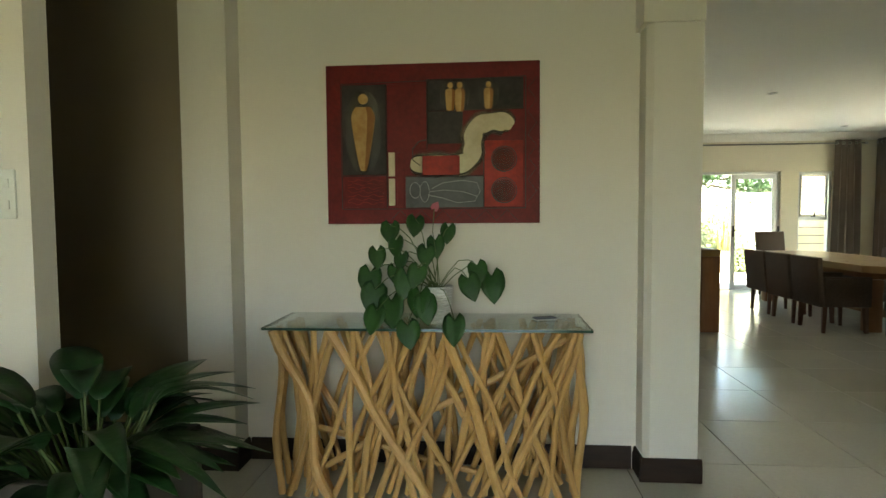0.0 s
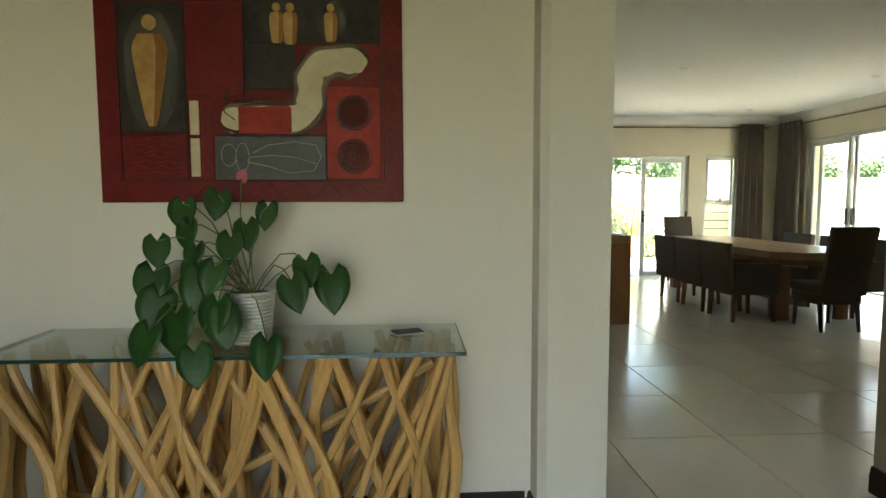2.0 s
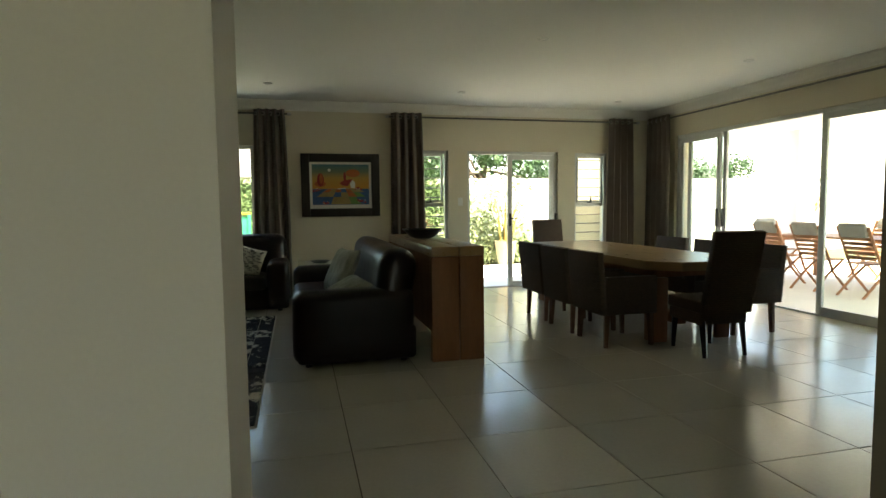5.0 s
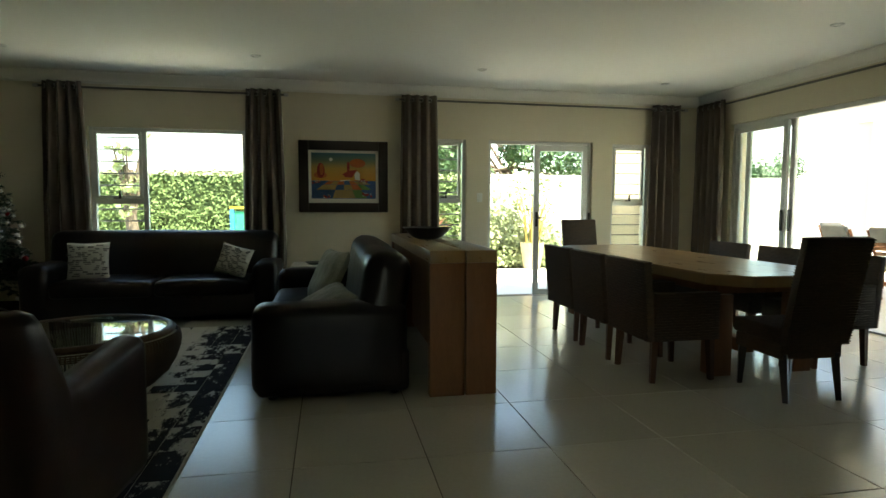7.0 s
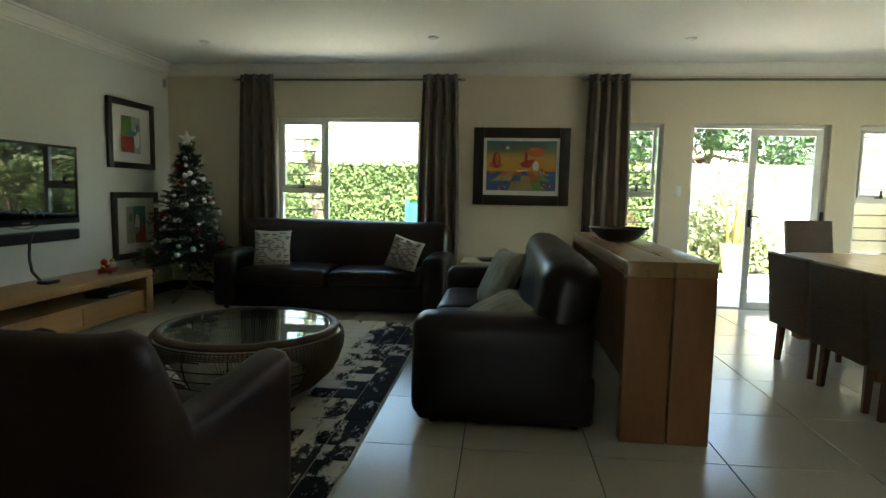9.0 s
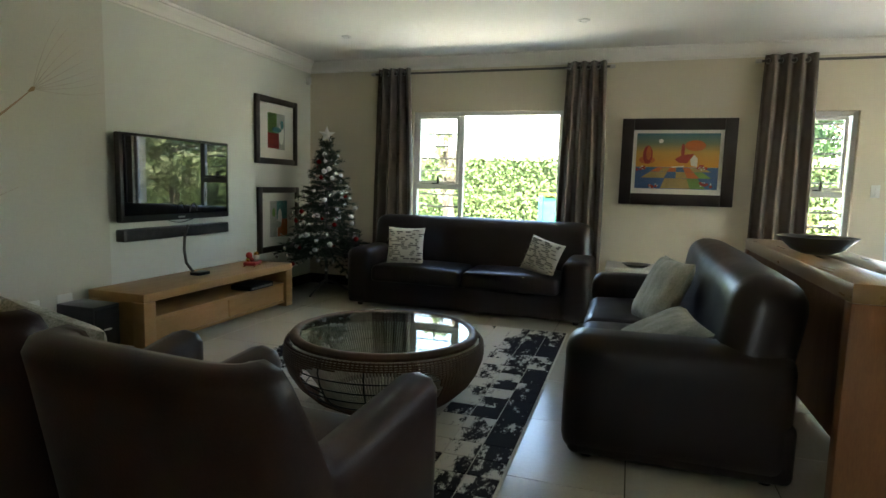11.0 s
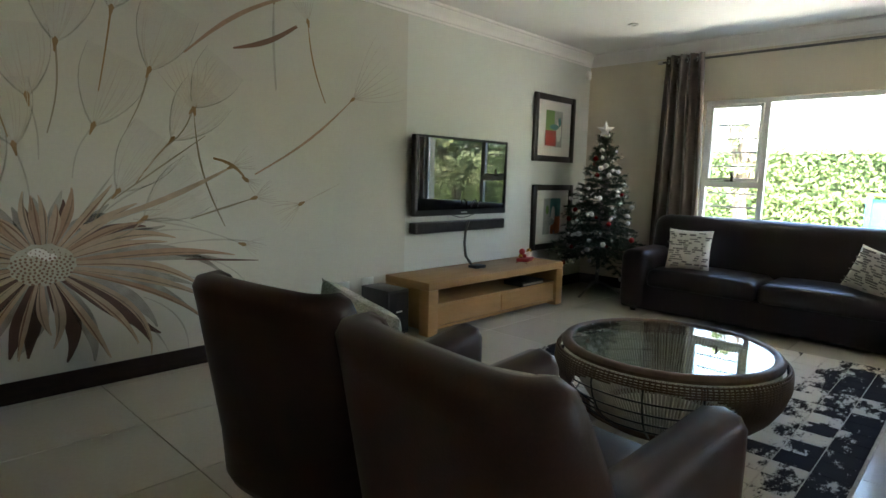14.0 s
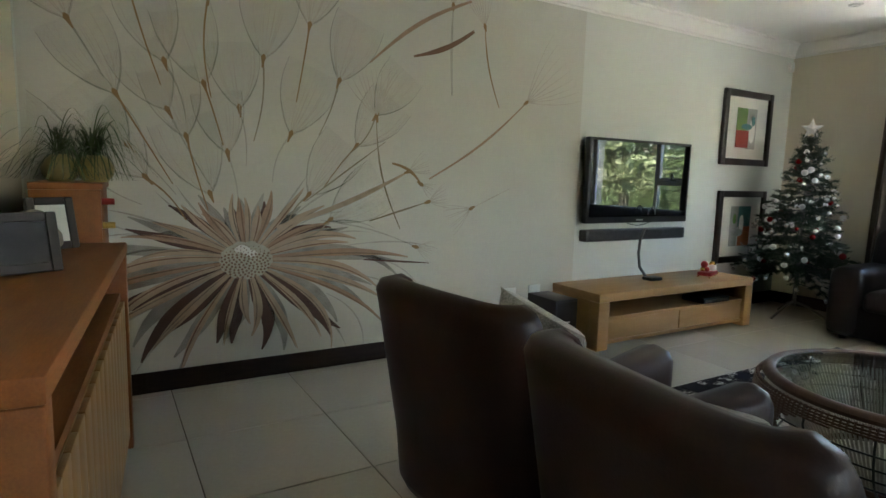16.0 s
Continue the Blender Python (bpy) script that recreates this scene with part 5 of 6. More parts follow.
drift(5.50, 1.10, 6.05, 1.50, 0.010, SMOKE, 0.0, 0.0)
drift(7.10, 1.20, 6.75, 1.05, 0.010, FAINT, 0.22, 0.0)
# the head: a domed cushion with rows of dark pits
lift += 0.0003
bm = bmesh.new()
bm.faces.new([bm.verts.new((lift, CY0 + (0.155 + 0.008 * math.sin(k * 2.3)) * math.cos(k * math.tau / 40), CZ0 + (0.115 + 0.007 * math.sin(k * 1.7)) * math.sin(k * math.tau / 40))) for k in range(40)])
part("seed_head", bm, colour("mural_head", (0.50, 0.47, 0.36)), mu, "pale dotted flower head")
paint("head_crown", [(CY0 - 0.06 + 0.012 * i, CZ0 + 0.055 + 0.018 * math.sin(i * 0.6)) for i in range(11)], leafy(0.05, 10, 0.6, 0.5), PAPER)
bm = bmesh.new()
for k in range(120):
    q = math.sqrt((k + 0.5) / 120)
    a = k * 2.39996
    y, z = CY0 + 0.148 * q * math.cos(a), CZ0 - 0.008 + 0.104 * q * math.sin(a)
    r = 0.0062 * (1.15 - 0.5 * (z > CZ0 + 0.04))
    bm.faces.new([bm.verts.new((lift + 0.0004, y + r * math.cos(b), z + r * math.sin(b))) for b in [j * math.tau / 6 for j in range(6)]])
part("seed_pits", bm, RUSSET, mu, kind="stuff")

# ---- sideboard, wine rack and what stands on them ----
cb = thing("sideboard", (-0.44, 4.18, 0), -5.5, "red-brown wooden sideboard with plank doors and an open shelf", "sideboard")
W2, D2 = 0.93, 0.215
part("top", boxes((-W2, W2, -D2, D2, 0.90, 0.95, 0.005)), TEAK, cb)
for sx_ in (-1, 1):
    part("side_panel", boxes((sx_ * W2 - (0.06 if sx_ > 0 else 0), sx_ * W2 + (0.06 if sx_ < 0 else 0), -D2, D2 - 0.003, 0, 0.899, 0.004)), TEAK, cb)
part("back", boxes((-W2 + 0.06, W2 - 0.06, -D2, -D2 + 0.02, 0.05, 0.899)), TEAK, cb)
part("shelf", boxes((-W2 + 0.06, W2 - 0.06, -D2 + 0.02, D2 - 0.03, 0.70, 0.73)), TEAK, cb)
part("plinth", boxes((-W2 + 0.06, W2 - 0.06, -D2 + 0.02, D2 - 0.05, 0.0, 0.06)), TEAK, cb)
DOORW = mat("plank_door_wood", (0.42, 0.24, 0.095), (0.32, 0.175, 0.07), 0.45, 2.2, 30, 0.12, stretch=(7, 7, 1))
for k in range(4):
    x0 = -W2 + 0.065 + k * (2 * W2 - 0.13) / 4
    x1 = x0 + (2 * W2 - 0.13) / 4 - 0.006
    dr = part("door", boxes((x0, x1, D2 - 0.05, D2 - 0.03, 0.065, 0.695)), DOORW, cb, "plank door")
    for q in range(4):
        w_ = (x1 - x0) / 4
        part("plank", boxes((x0 + q * w_ + 0.002, x0 + (q + 1) * w_ - 0.002, D2 - 0.03, D2 - 0.014, 0.067, 0.693, 0.003)), DOORW, dr)
wr = thing("wine_rack", (-1.69, 4.265, 0), -3, "tall red-brown wooden wine rack with bottle slots", "wine rack")
part("top", boxes((-0.27, 0.27, -0.13, 0.15, 1.18, 1.21, 0.004)), TEAK, wr)
part("body", boxes((-0.26, 0.16, -0.13, 0.14, 0, 1.179, 0.004)), TEAK, wr)
part("post", boxes((0.225, 0.26, -0.13, 0.14, 0, 1.179, 0.004)), TEAK, wr)
for z in (0.97, 1.08):
    part("slot_rail", boxes((0.16, 0.225, -0.12, 0.13, z, z + 0.02)), TEAK, wr)
    part("bottle", rod(bmesh.new(), (0.19, -0.1, z + 0.045), (0.19, 0.19, z + 0.045), 0.022, 0.014, 12), CRED if z > 1 else GOLD, wr, "foil-capped bottle neck")


def photo(at, rz, w, h, label, art):
    f = thing("photo_frame", at, rz, label, "photo frame")
    tilt = pose(0, 0, 0, -14)
    bm = bmesh.new()
    for a, b, c, d_ in ((-w / 2, -w / 2 + 0.03, 0, h), (w / 2 - 0.03, w / 2, 0, h), (-w / 2 + 0.03, w / 2 - 0.03, h - 0.03, h), (-w / 2 + 0.03, w / 2 - 0.03, 0, 0.03)):
        box(bm, a, b, -0.012, 0.012, c, d_, 0.003, 1)
    part("picture_frame", moved(bm, tilt), DARKWOOD, f)
    part("photo", moved(boxes((-w / 2 + 0.03, w / 2 - 0.03, -0.004, 0.002, 0.03, h - 0.03)), tilt), art, f)
    part("strut", boxes((-0.02, 0.02, 0.03, 0.10, 0, 0.012), (-0.02, 0.02, 0.088, 0.10, 0, h * 0.34)), DARKWOOD, f)


photo((-1.16, 4.23, 0.951), 116, 0.17, 0.21, "dark framed photograph standing on the sideboard", PAPER)
photo((-0.56, 4.18, 0.951), 112, 0.21, 0.19, "black picture frame leaning on the sideboard", colour("dark_photo", (0.03, 0.03, 0.033)))
cn = thing("stone_ornament", (-0.86, 4.19, 0.951), 20, "pale rough stone ornament on the sideboard", "ornament")
bm = ball(0.09, 18)
for v in bm.verts:
    v.co.z = (v.co.z + 0.09) * 1.0
    v.co.x *= 0.55 + 0.25 * noise.noise(v.co * 17)
    v.co.y *= 0.9 + 0.4 * noise.noise(v.co * 11)
part("stone", bm, mat("pale_stone", (0.40, 0.36, 0.29), (0.26, 0.22, 0.17), 0.8, 12, 60, 0.5), cn)

LEAFG = mat("glossy_green_leaf", (0.022, 0.078, 0.015), (0.011, 0.038, 0.010), 0.42, 5, 60, 0.12, spec=0.25)
PONY = mat("strap_leaf_green", (0.06, 0.09, 0.025), (0.03, 0.05, 0.015), 0.5, 9, 60, 0.05)
pp = thing("potted_plant", (-1.62, 4.31, 1.211), 0, "grassy ponytail plant in two bulbous pots", "potted plant")
CERAM = mat("ochre_ceramic", (0.34, 0.27, 0.10), (0.24, 0.19, 0.07), 0.4, 8, 60, 0.1)
for q in (-0.075, 0.065):
    part("pot", moved(spun(bmesh.new(), [(0.0, 0.0), (0.05, 0.0), (0.075, 0.035), (0.08, 0.07), (0.06, 0.11), (0.035, 0.125), (0.028, 0.12), (0.0, 0.11)], 28), Matrix.Translation((0.0, q, 0))), CERAM, pp, "rounded ochre pot")
rnd = random.Random(9)
bm = bmesh.new()
for k in range(190):
    a, el, L = rnd.uniform(0, math.tau), rnd.uniform(0.35, 1.35), rnd.uniform(0.28, 0.6)
    p0 = Vector((0, rnd.choice((-0.07, 0.06)) + rnd.uniform(-0.02, 0.02), 0.12))
    w = Vector((-math.sin(a), math.cos(a), 0)) * 0.004
    prev = None
    for i in range(9):
        f = i / 8
        r = L * f * math.cos(el) * 1.2
        z = L * (math.sin(el) * f * 1.25 - 1.35 * f * f * (0.5 + 0.75 * math.cos(el)))
        c = p0 + Vector((r * math.cos(a) * 0.6, r * math.sin(a), z))
        c.z = max(c.z, 0.012)
        ww = w * (1 - f * 0.85)
        cur = (bm.verts.new(c - ww), bm.verts.new(c + ww))
        if prev:
            bm.faces.new((prev[0], prev[1], cur[1], cur[0]))
        prev = cur
part("foliage", bm, PONY, pp, "thin arching strap leaves", kind="stuff")

# ---- entry: console of branches ----
BRANCH = mat("peeled_branch_wood", (0.56, 0.33, 0.125), (0.42, 0.235, 0.08), 0.5, 5, 50, 0.2, stretch=(2, 2, 0.6), jitter=0.12)
co = thing("branch_console", (0.265, 3.0, 0), 0, "console table of peeled branches with a glass top", "console table")
rnd = random.Random(17)


def branch(x0, y0, z0, x1, y1, z1, r, wob):
    n = 9
    k1, k2 = rnd.uniform(0, 6), rnd.uniform(0, 6)
    pts = []
    for i in range(n + 1):
        f = i / n
        e = math.sin(f * math.pi)
        pts.append((x0 + (x1 - x0) * f + wob * e * math.sin(f * 5 + k1), y0 + (y1 - y0) * f + 0.4 * wob * e * math.sin(f * 4 + k2), z0 + (z1 - z0) * f))
    part("branch", tube(bmesh.new(), pts, [r * (1 + 0.10 * math.sin(i * 1.7 + k1)) for i in range(n + 1)], 8), BRANCH, co)


ZT = 0.812
for lay, yy in enumerate((-0.19, -0.13, 0.02, 0.10, 0.16)):
    cnt = (19, 15, 13, 13, 12)[lay]
    for k in range(cnt):
        x0 = -0.70 + 1.42 * (k + rnd.uniform(0.1, 0.9)) / cnt
        lean = rnd.choice((-1, 1)) * rnd.uniform(0.16, 0.44) if rnd.random() < 0.82 else rnd.uniform(-0.05, 0.05)
        x1 = min(max(x0 + lean, -0.70), 0.71)
        branch(x0, yy + rnd.uniform(-0.015, 0.015), 0.012, x1, yy + rnd.uniform(-0.02, 0.02), ZT, rnd.uniform(0.0125, 0.019), rnd.uniform(0.012, 0.035))
for sx_ in (-1, 1):
    for yy in (-0.17, -0.06, 0.05, 0.16):
        branch(sx_ * 0.70, yy, 0.012, sx_ * rnd.uniform(0.70, 0.735), yy + rnd.uniform(-0.03, 0.03), ZT, rnd.uniform(0.018, 0.024), 0.03)
branch(-0.55, -0.12, 0.10, 0.66, -0.08, 0.76, 0.017, 0.03)
branch(-0.62, -0.02, 0.30, 0.30, 0.0, 0.05, 0.016, 0.03)
branch(-0.45, -0.20, ZT, 0.02, -0.205, 0.012, 0.023, 0.02)
branch(0.10, -0.205, ZT, 0.36, -0.20, 0.012, 0.024, 0.015)
branch(-0.72, -0.205, ZT, -0.46, -0.20, 0.012, 0.022, 0.06)
part("glass_top", boxes((-0.763, 0.760, -0.224, 0.222, 0.8165, 0.8285, 0.002)), GLASSTOP, co, "clear glass top with green edge")
EDGE = mat("green_glass_edge", (0.02, 0.06, 0.045), (0.012, 0.04, 0.03), 0.1, 5, 60, 0.0)
part("glass_edge", boxes((-0.7645, 0.7615, -0.2255, -0.2243, 0.8165, 0.8285), (-0.7645, -0.7633, -0.2243, 0.2235, 0.8165, 0.8285), (0.7603, 0.7615, -0.2243, 0.2235, 0.8165, 0.8285)), EDGE, co, "dark green polished edge")
le = thing("leaflet", (0.84, 3.06, 0.829), 12, "small dark folded leaflets lying on the glass", "leaflet")
part("page", boxes((-0.05, 0.05, -0.03, 0.03, 0.0, 0.004)), PAPER, le)
part("cover", moved(boxes((-0.055, 0.05, -0.032, 0.032, 0.0045, 0.0085)), pose(0, 0, 0, 0, 0, 9)), colour("navy_print", (0.03, 0.035, 0.06)), le, "dark printed cover")


def leaf_blade(bm, base, along, up, L, W, heart=0.0, droop=0.25, fold=0.18, wave=0.0):
    """One leaf: a curved blade with a fold along its midrib."""
    d = Vector(along).normalized()
    n = Vector(up)
    n = (n - d * n.dot(d)).normalized()
    s = d.cross(n)
    rows = []
    N = 10
    for i in range(N + 1):
        f = i / N
        if heart:
            w = W / 2 * 1.12 * max(math.sin(math.pi * (0.33 + 0.67 * f)), 0.0) ** 0.95
        else:
            w = W / 2 * math.sin(math.pi * (0.03 + 0.97 * f)) ** 0.8 * (1.1 - 0.25 * f)
        c = Vector(base) + d * L * f - n * droop * L * f * f
        row = []
        for j in (-1, -0.5, 0, 0.5, 1):
            back = -heart * L * (0.30 if abs(j) == 0.5 else 0.13 * abs(j)) * max(0, 1 - f * 2.6)
            row.append(bm.verts.new(c + s * w * j + d * back + n * (fold * w * abs(j) ** 1.3 + wave * math.sin(f * 11 + j * 2) * w)))
        rows.append(row)
    for a, b in zip(rows, rows[1:]):
        for j in range(4):
            bm.faces.new((a[j], a[j + 1], b[j + 1], b[j]))
    return bm


def leaf_part(parent, material, *args, **kw):
    ob = part("leaf", leaf_blade(bmesh.new(), *args, **kw), material, parent)
    md = ob.modifiers.new("thick", "SOLIDIFY")
    md.thickness = 0.0012
    return ob


# heart-leaved plant in a white woven pot
hp = thing("potted_plant", (0.305, 2.97, 0.829), 0, "heart-leaved green plant in a white woven pot", "potted plant")
WICK = mat("white_woven_pot", (0.72, 0.71, 0.68), (0.50, 0.50, 0.48), 0.7, 40, 160, 0.6, stretch=(1, 1, 4))
bm = bmesh.new()
for k in range(14):
    z = 0.007 + k * 0.0125
    hoop(bm, 0.060 + 0.018 * k / 13, z, 0.0075, 36, sides=6)
part("weave", bm, WICK, hp, "white woven basket wall")
part("liner", spun(bmesh.new(), [(0.0, 0.002), (0.056, 0.002), (0.072, 0.165), (0.068, 0.160), (0.0, 0.150)], 28), mat("potting_soil", (0.03, 0.02, 0.014), (0.018, 0.012, 0.009), 0.95, 20, 90, 0.5), hp, "dark soil")
rnd = random.Random(33)
STEM = colour("green_stem", (0.10, 0.15, 0.05))
HEART = [(-0.33, 0.03, 0.24), (-0.28, -0.05, 0.35), (-0.23, 0.05, 0.47), (-0.10, 0.02, 0.50), (0.06, 0.03, 0.46), (0.20, -0.05, 0.28), (0.27, 0.04, 0.22), (0.16, -0.10, 0.22), (-0.20, -0.12, 0.12), (-0.06, -0.15, 0.16),
         (0.10, -0.19, 0.04), (-0.11, -0.22, 0.02), (-0.26, -0.18, 0.08), (-0.16, -0.04, 0.33), (-0.04, -0.06, 0.36), (-0.21, 0.06, 0.26), (-0.13, -0.10, 0.24), (-0.07, -0.13, 0.27), (-0.04, -0.16, 0.13), (-0.19, -0.02, 0.40), (0.0, -0.02, 0.40), (-0.30, 0.0, 0.16)]
for k, (x, y, z) in enumerate(HEART):
    e = Vector((x, y, z))
    s0 = Vector((0.02 * math.cos(k), 0.02 * math.sin(k), 0.155))
    mid = s0.lerp(e, 0.55) + Vector((0, 0, 0.07 + 0.04 * abs(x)))
    part("stem", tube(bmesh.new(), [s0, s0.lerp(mid, 0.5) + Vector((0, 0, 0.012)), mid, mid.lerp(e, 0.55) + Vector((0, 0, 0.015)), e], 0.0024, 5), STEM, hp)
    L = rnd.uniform(0.10, 0.128) * (1.12 if z < 0.25 else 0.8)
    leaf_part(hp, LEAFG, e, (0.28 * x + rnd.uniform(-0.25, 0.25), -0.35, -0.9), (rnd.uniform(-0.3, 0.3), -1.0, 0.35), L, L * rnd.uniform(0.78, 0.92), heart=1.0, droop=0.12, fold=0.16)
part("flower_stalk", tube(bmesh.new(), [(0.02, 0, 0.155), (0.01, -0.03, 0.30), (-0.01, -0.05, 0.44), (0.0, -0.06, 0.55)], 0.0018, 5), STEM, hp)
part("flower", leaf_blade(bmesh.new(), (0.0, -0.06, 0.55), (0.3, -0.4, 0.5), (0, -1, 0), 0.04, 0.035, heart=1.0), colour("pink_spathe", (0.55, 0.13, 0.17)), hp, "small pink flower")

# large plant in a square planter
lp = thing("planter_plant", (-0.48, 1.58, 0), 0, "long-leaved green plant in a tall square planter", "potted plant")
PLANTER = mat("dark_grey_planter", (0.060, 0.052, 0.045), (0.042, 0.036, 0.032), 0.55, 4, 60, 0.15)
bm = bmesh.new()
for a, b, c, d_ in ((-0.20, 0.20, -0.20, -0.175), (-0.20, 0.20, 0.175, 0.20), (-0.20, -0.175, -0.175, 0.175), (0.175, 0.20, -0.175, 0.175)):
    box(bm, a, b, c, d_, 0.0, 0.74, 0.003, 1)
box(bm, -0.175, 0.175, -0.175, 0.175, 0.0, 0.03)
part("box", bm, PLANTER, lp)
part("soil", boxes((-0.174, 0.174, -0.174, 0.174, 0.60, 0.66)), bpy.data.materials["potting_soil"], lp)
LONG = mat("long_green_leaf", (0.018, 0.062, 0.016), (0.008, 0.030, 0.010), 0.38, 4, 50, 0.3, stretch=(1, 1, 3), spec=0.3)
rnd = random.Random(8)
for k in range(60):
    a = k * 2.4 + rnd.uniform(-0.25, 0.25)
    ring = k / 60
    right = max(math.cos(a), 0.0)
    el = 1.25 - 0.75 * ring + rnd.uniform(-0.15, 0.15)
    stem = rnd.uniform(0.16, 0.27) * (1 - 0.6 * ring) * (1 - 0.35 * right)
    L = rnd.uniform(0.24, 0.31) * (1 - 0.38 * right)
    s0 = Vector((0.08 * math.cos(a), 0.08 * math.sin(a), 0.655))
    e = s0 + Vector((math.cos(a) * math.cos(el), math.sin(a) * math.cos(el), math.sin(el))) * stem
    part("stem", tube(bmesh.new(), [s0, s0.lerp(e, 0.5) + Vector((0, 0, 0.01)), e], 0.004, 5), STEM, lp)
    out = Vector((math.cos(a), math.sin(a), rnd.uniform(0.6, 1.5)))
    leaf_part(lp, LONG, e, out, (-0.3 * math.cos(a), -0.3 * math.sin(a), 1.0), L, L * rnd.uniform(0.38, 0.48), droop=rnd.uniform(0.8, 1.5), fold=0.30, wave=0.08)

# ---- relief painting in red ----
pt = thing("painting", (0.265, EY - 0.001, 1.7225), 0, "red abstract relief painting with stylised pale shapes", "painting")
RED1 = mat("dark_red_relief", (0.17, 0.010, 0.012), (0.085, 0.006, 0.008), 0.5, 6, 40, 0.5, spec=0.2)
RED2 = mat("bright_red_relief", (0.36, 0.022, 0.014), (0.15, 0.010, 0.010), 0.5, 7, 40, 0.4, spec=0.2)
CHAR = mat("charcoal_relief", (0.014, 0.012, 0.012), (0.045, 0.038, 0.034), 0.55, 6, 40, 0.3, spec=0.2)
BONE = mat("ochre_bone_paint", (0.50, 0.33, 0.14), (0.34, 0.17, 0.06), 0.5, 7, 40, 0.2, spec=0.2)
CREAM = mat("cream_brush_paint", (0.60, 0.54, 0.38), (0.45, 0.38, 0.25), 0.6, 6, 40, 0.2, spec=0.2)
LINE = mat("incised_line", (0.02, 0.010, 0.009), (0.03, 0.014, 0.012), 0.6, 9, 60, 0.1)
PW, PH = 1.122, 0.835


def rel(u, v):
    """From fractions of the painting to its own x and z."""
    return (u - 0.5) * PW, (0.5 - v) * PH


def panel(name, u0, v0, u1, v1, lift, material, label=""):
    (x0, z0), (x1, z1) = rel(u0, v1), rel(u1, v0)
    return part(name, boxes((x0, x1, -0.030 - lift, -0.028, z0, z1, 0.002, 1)), material, pt, label)


def lozenge(name, u, v, ru, rv, lift, material, taper=0.0, n=28):
    cx, cz = rel(u, v)
    bm = bmesh.new()
    top = [bm.verts.new((cx + ru * PW * math.sin(k * math.tau / n) * (1 + taper * math.cos(k * math.tau / n)), -0.030 - lift, cz + rv * PH * math.cos(k * math.tau / n))) for k in range(n)]
    low = [bm.verts.new((q.co.x, -0.029, q.co.z)) for q in top]
    mid = bm.verts.new((cx, -0.032 - lift * 1.3, cz))
    for k in range(n):
        bm.faces.new((mid, top[k], top[(k + 1) % n])), bm.faces.new((top[k], low[k], low[(k + 1) % n], top[(k + 1) % n]))
    return part(name, bm, material, pt)


def incised(pts, r=0.0016, material=None):
    return part("incised_line", tube(bmesh.new(), [(rel(u, v)[0], -0.0345, rel(u, v)[1]) for u, v in pts], r, 5), material or LINE, pt)


part("canvas", boxes((-PW / 2, PW / 2, -0.030, 0.0, -PH / 2, PH / 2, 0.003, 1)), RED1, pt, "deep red canvas and border")
panel("panel", 0.075, 0.125, 0.285, 0.69, 0.003, CHAR)
panel("panel", 0.48, 0.10, 0.925, 0.295, 0.003, CHAR), panel("panel", 0.48, 0.30, 0.645, 0.50, 0.003, CHAR)
panel("panel", 0.29, 0.125, 0.475, 0.53, 0.002, RED1), panel("panel", 0.08, 0.70, 0.285, 0.895, 0.003, RED1)
panel("panel", 0.375, 0.705, 0.74, 0.90, 0.003, mat("slate_relief", (0.075, 0.078, 0.08), (0.028, 0.028, 0.03), 0.55, 6, 40, 0.3))
panel("panel", 0.745, 0.485, 0.925, 0.895, 0.004, RED2)
panel("panel", 0.295, 0.55, 0.325, 0.70, 0.003, CREAM), panel("panel", 0.295, 0.715, 0.325, 0.885, 0.003, CREAM)
panel("panel", 0.335, 0.55, 0.37, 0.89, 0.002, RED1)
# cream band with a soft smoky edge
BAND = [(0.40, 0.62), (0.46, 0.63), (0.55, 0.63), (0.63, 0.63), (0.68, 0.59), (0.692, 0.52), (0.695, 0.45), (0.72, 0.395), (0.78, 0.37), (0.84, 0.375), (0.875, 0.40)]


def smooth(pts, n=5):
    """A rounded path through the points."""
    q = [Vector(p) for p in pts]
    out_ = []
    for i in range(len(q) - 1):
        p0, p1, p2, p3 = q[max(i - 1, 0)], q[i], q[i + 1], q[min(i + 2, len(q) - 1)]
        for k in range(n):
            t = k / n
            out_.append(0.5 * (2 * p1 + (p2 - p0) * t + (2 * p0 - 5 * p1 + 4 * p2 - p3) * t * t + (3 * p1 - p0 - 3 * p2 + p3) * t ** 3))
    return out_ + [q[-1]]


def soft_band(width, depth, material, label=""):
    mid = smooth(BAND)
    bm = bmesh.new()
    row = []
    for i, p_ in enumerate(mid):
        a, b = Vector(rel(*mid[max(i - 1, 0)])), Vector(rel(*mid[min(i + 1, len(mid) - 1)]))
        t = (b - a).normalized()
        c = Vector(rel(*p_))
        e = min(i, len(mid) - 1 - i) / 5
        w = width * math.sqrt(min(1, 0.15 + e)) * (1 + 0.08 * math.sin(i * 0.9))
        row.append([bm.verts.new((c.x - t.y * w * q, depth - 0.0006 * (1 - q * q), c.y + t.x * w * q)) for q in (-1, -0.5, 0, 0.5, 1)])
    for a, b in zip(row, row[1:]):
        for q in range(4):
            bm.faces.new((a[q], a[q + 1], b[q + 1], b[q]))
    part("band", bm, material, pt, label)


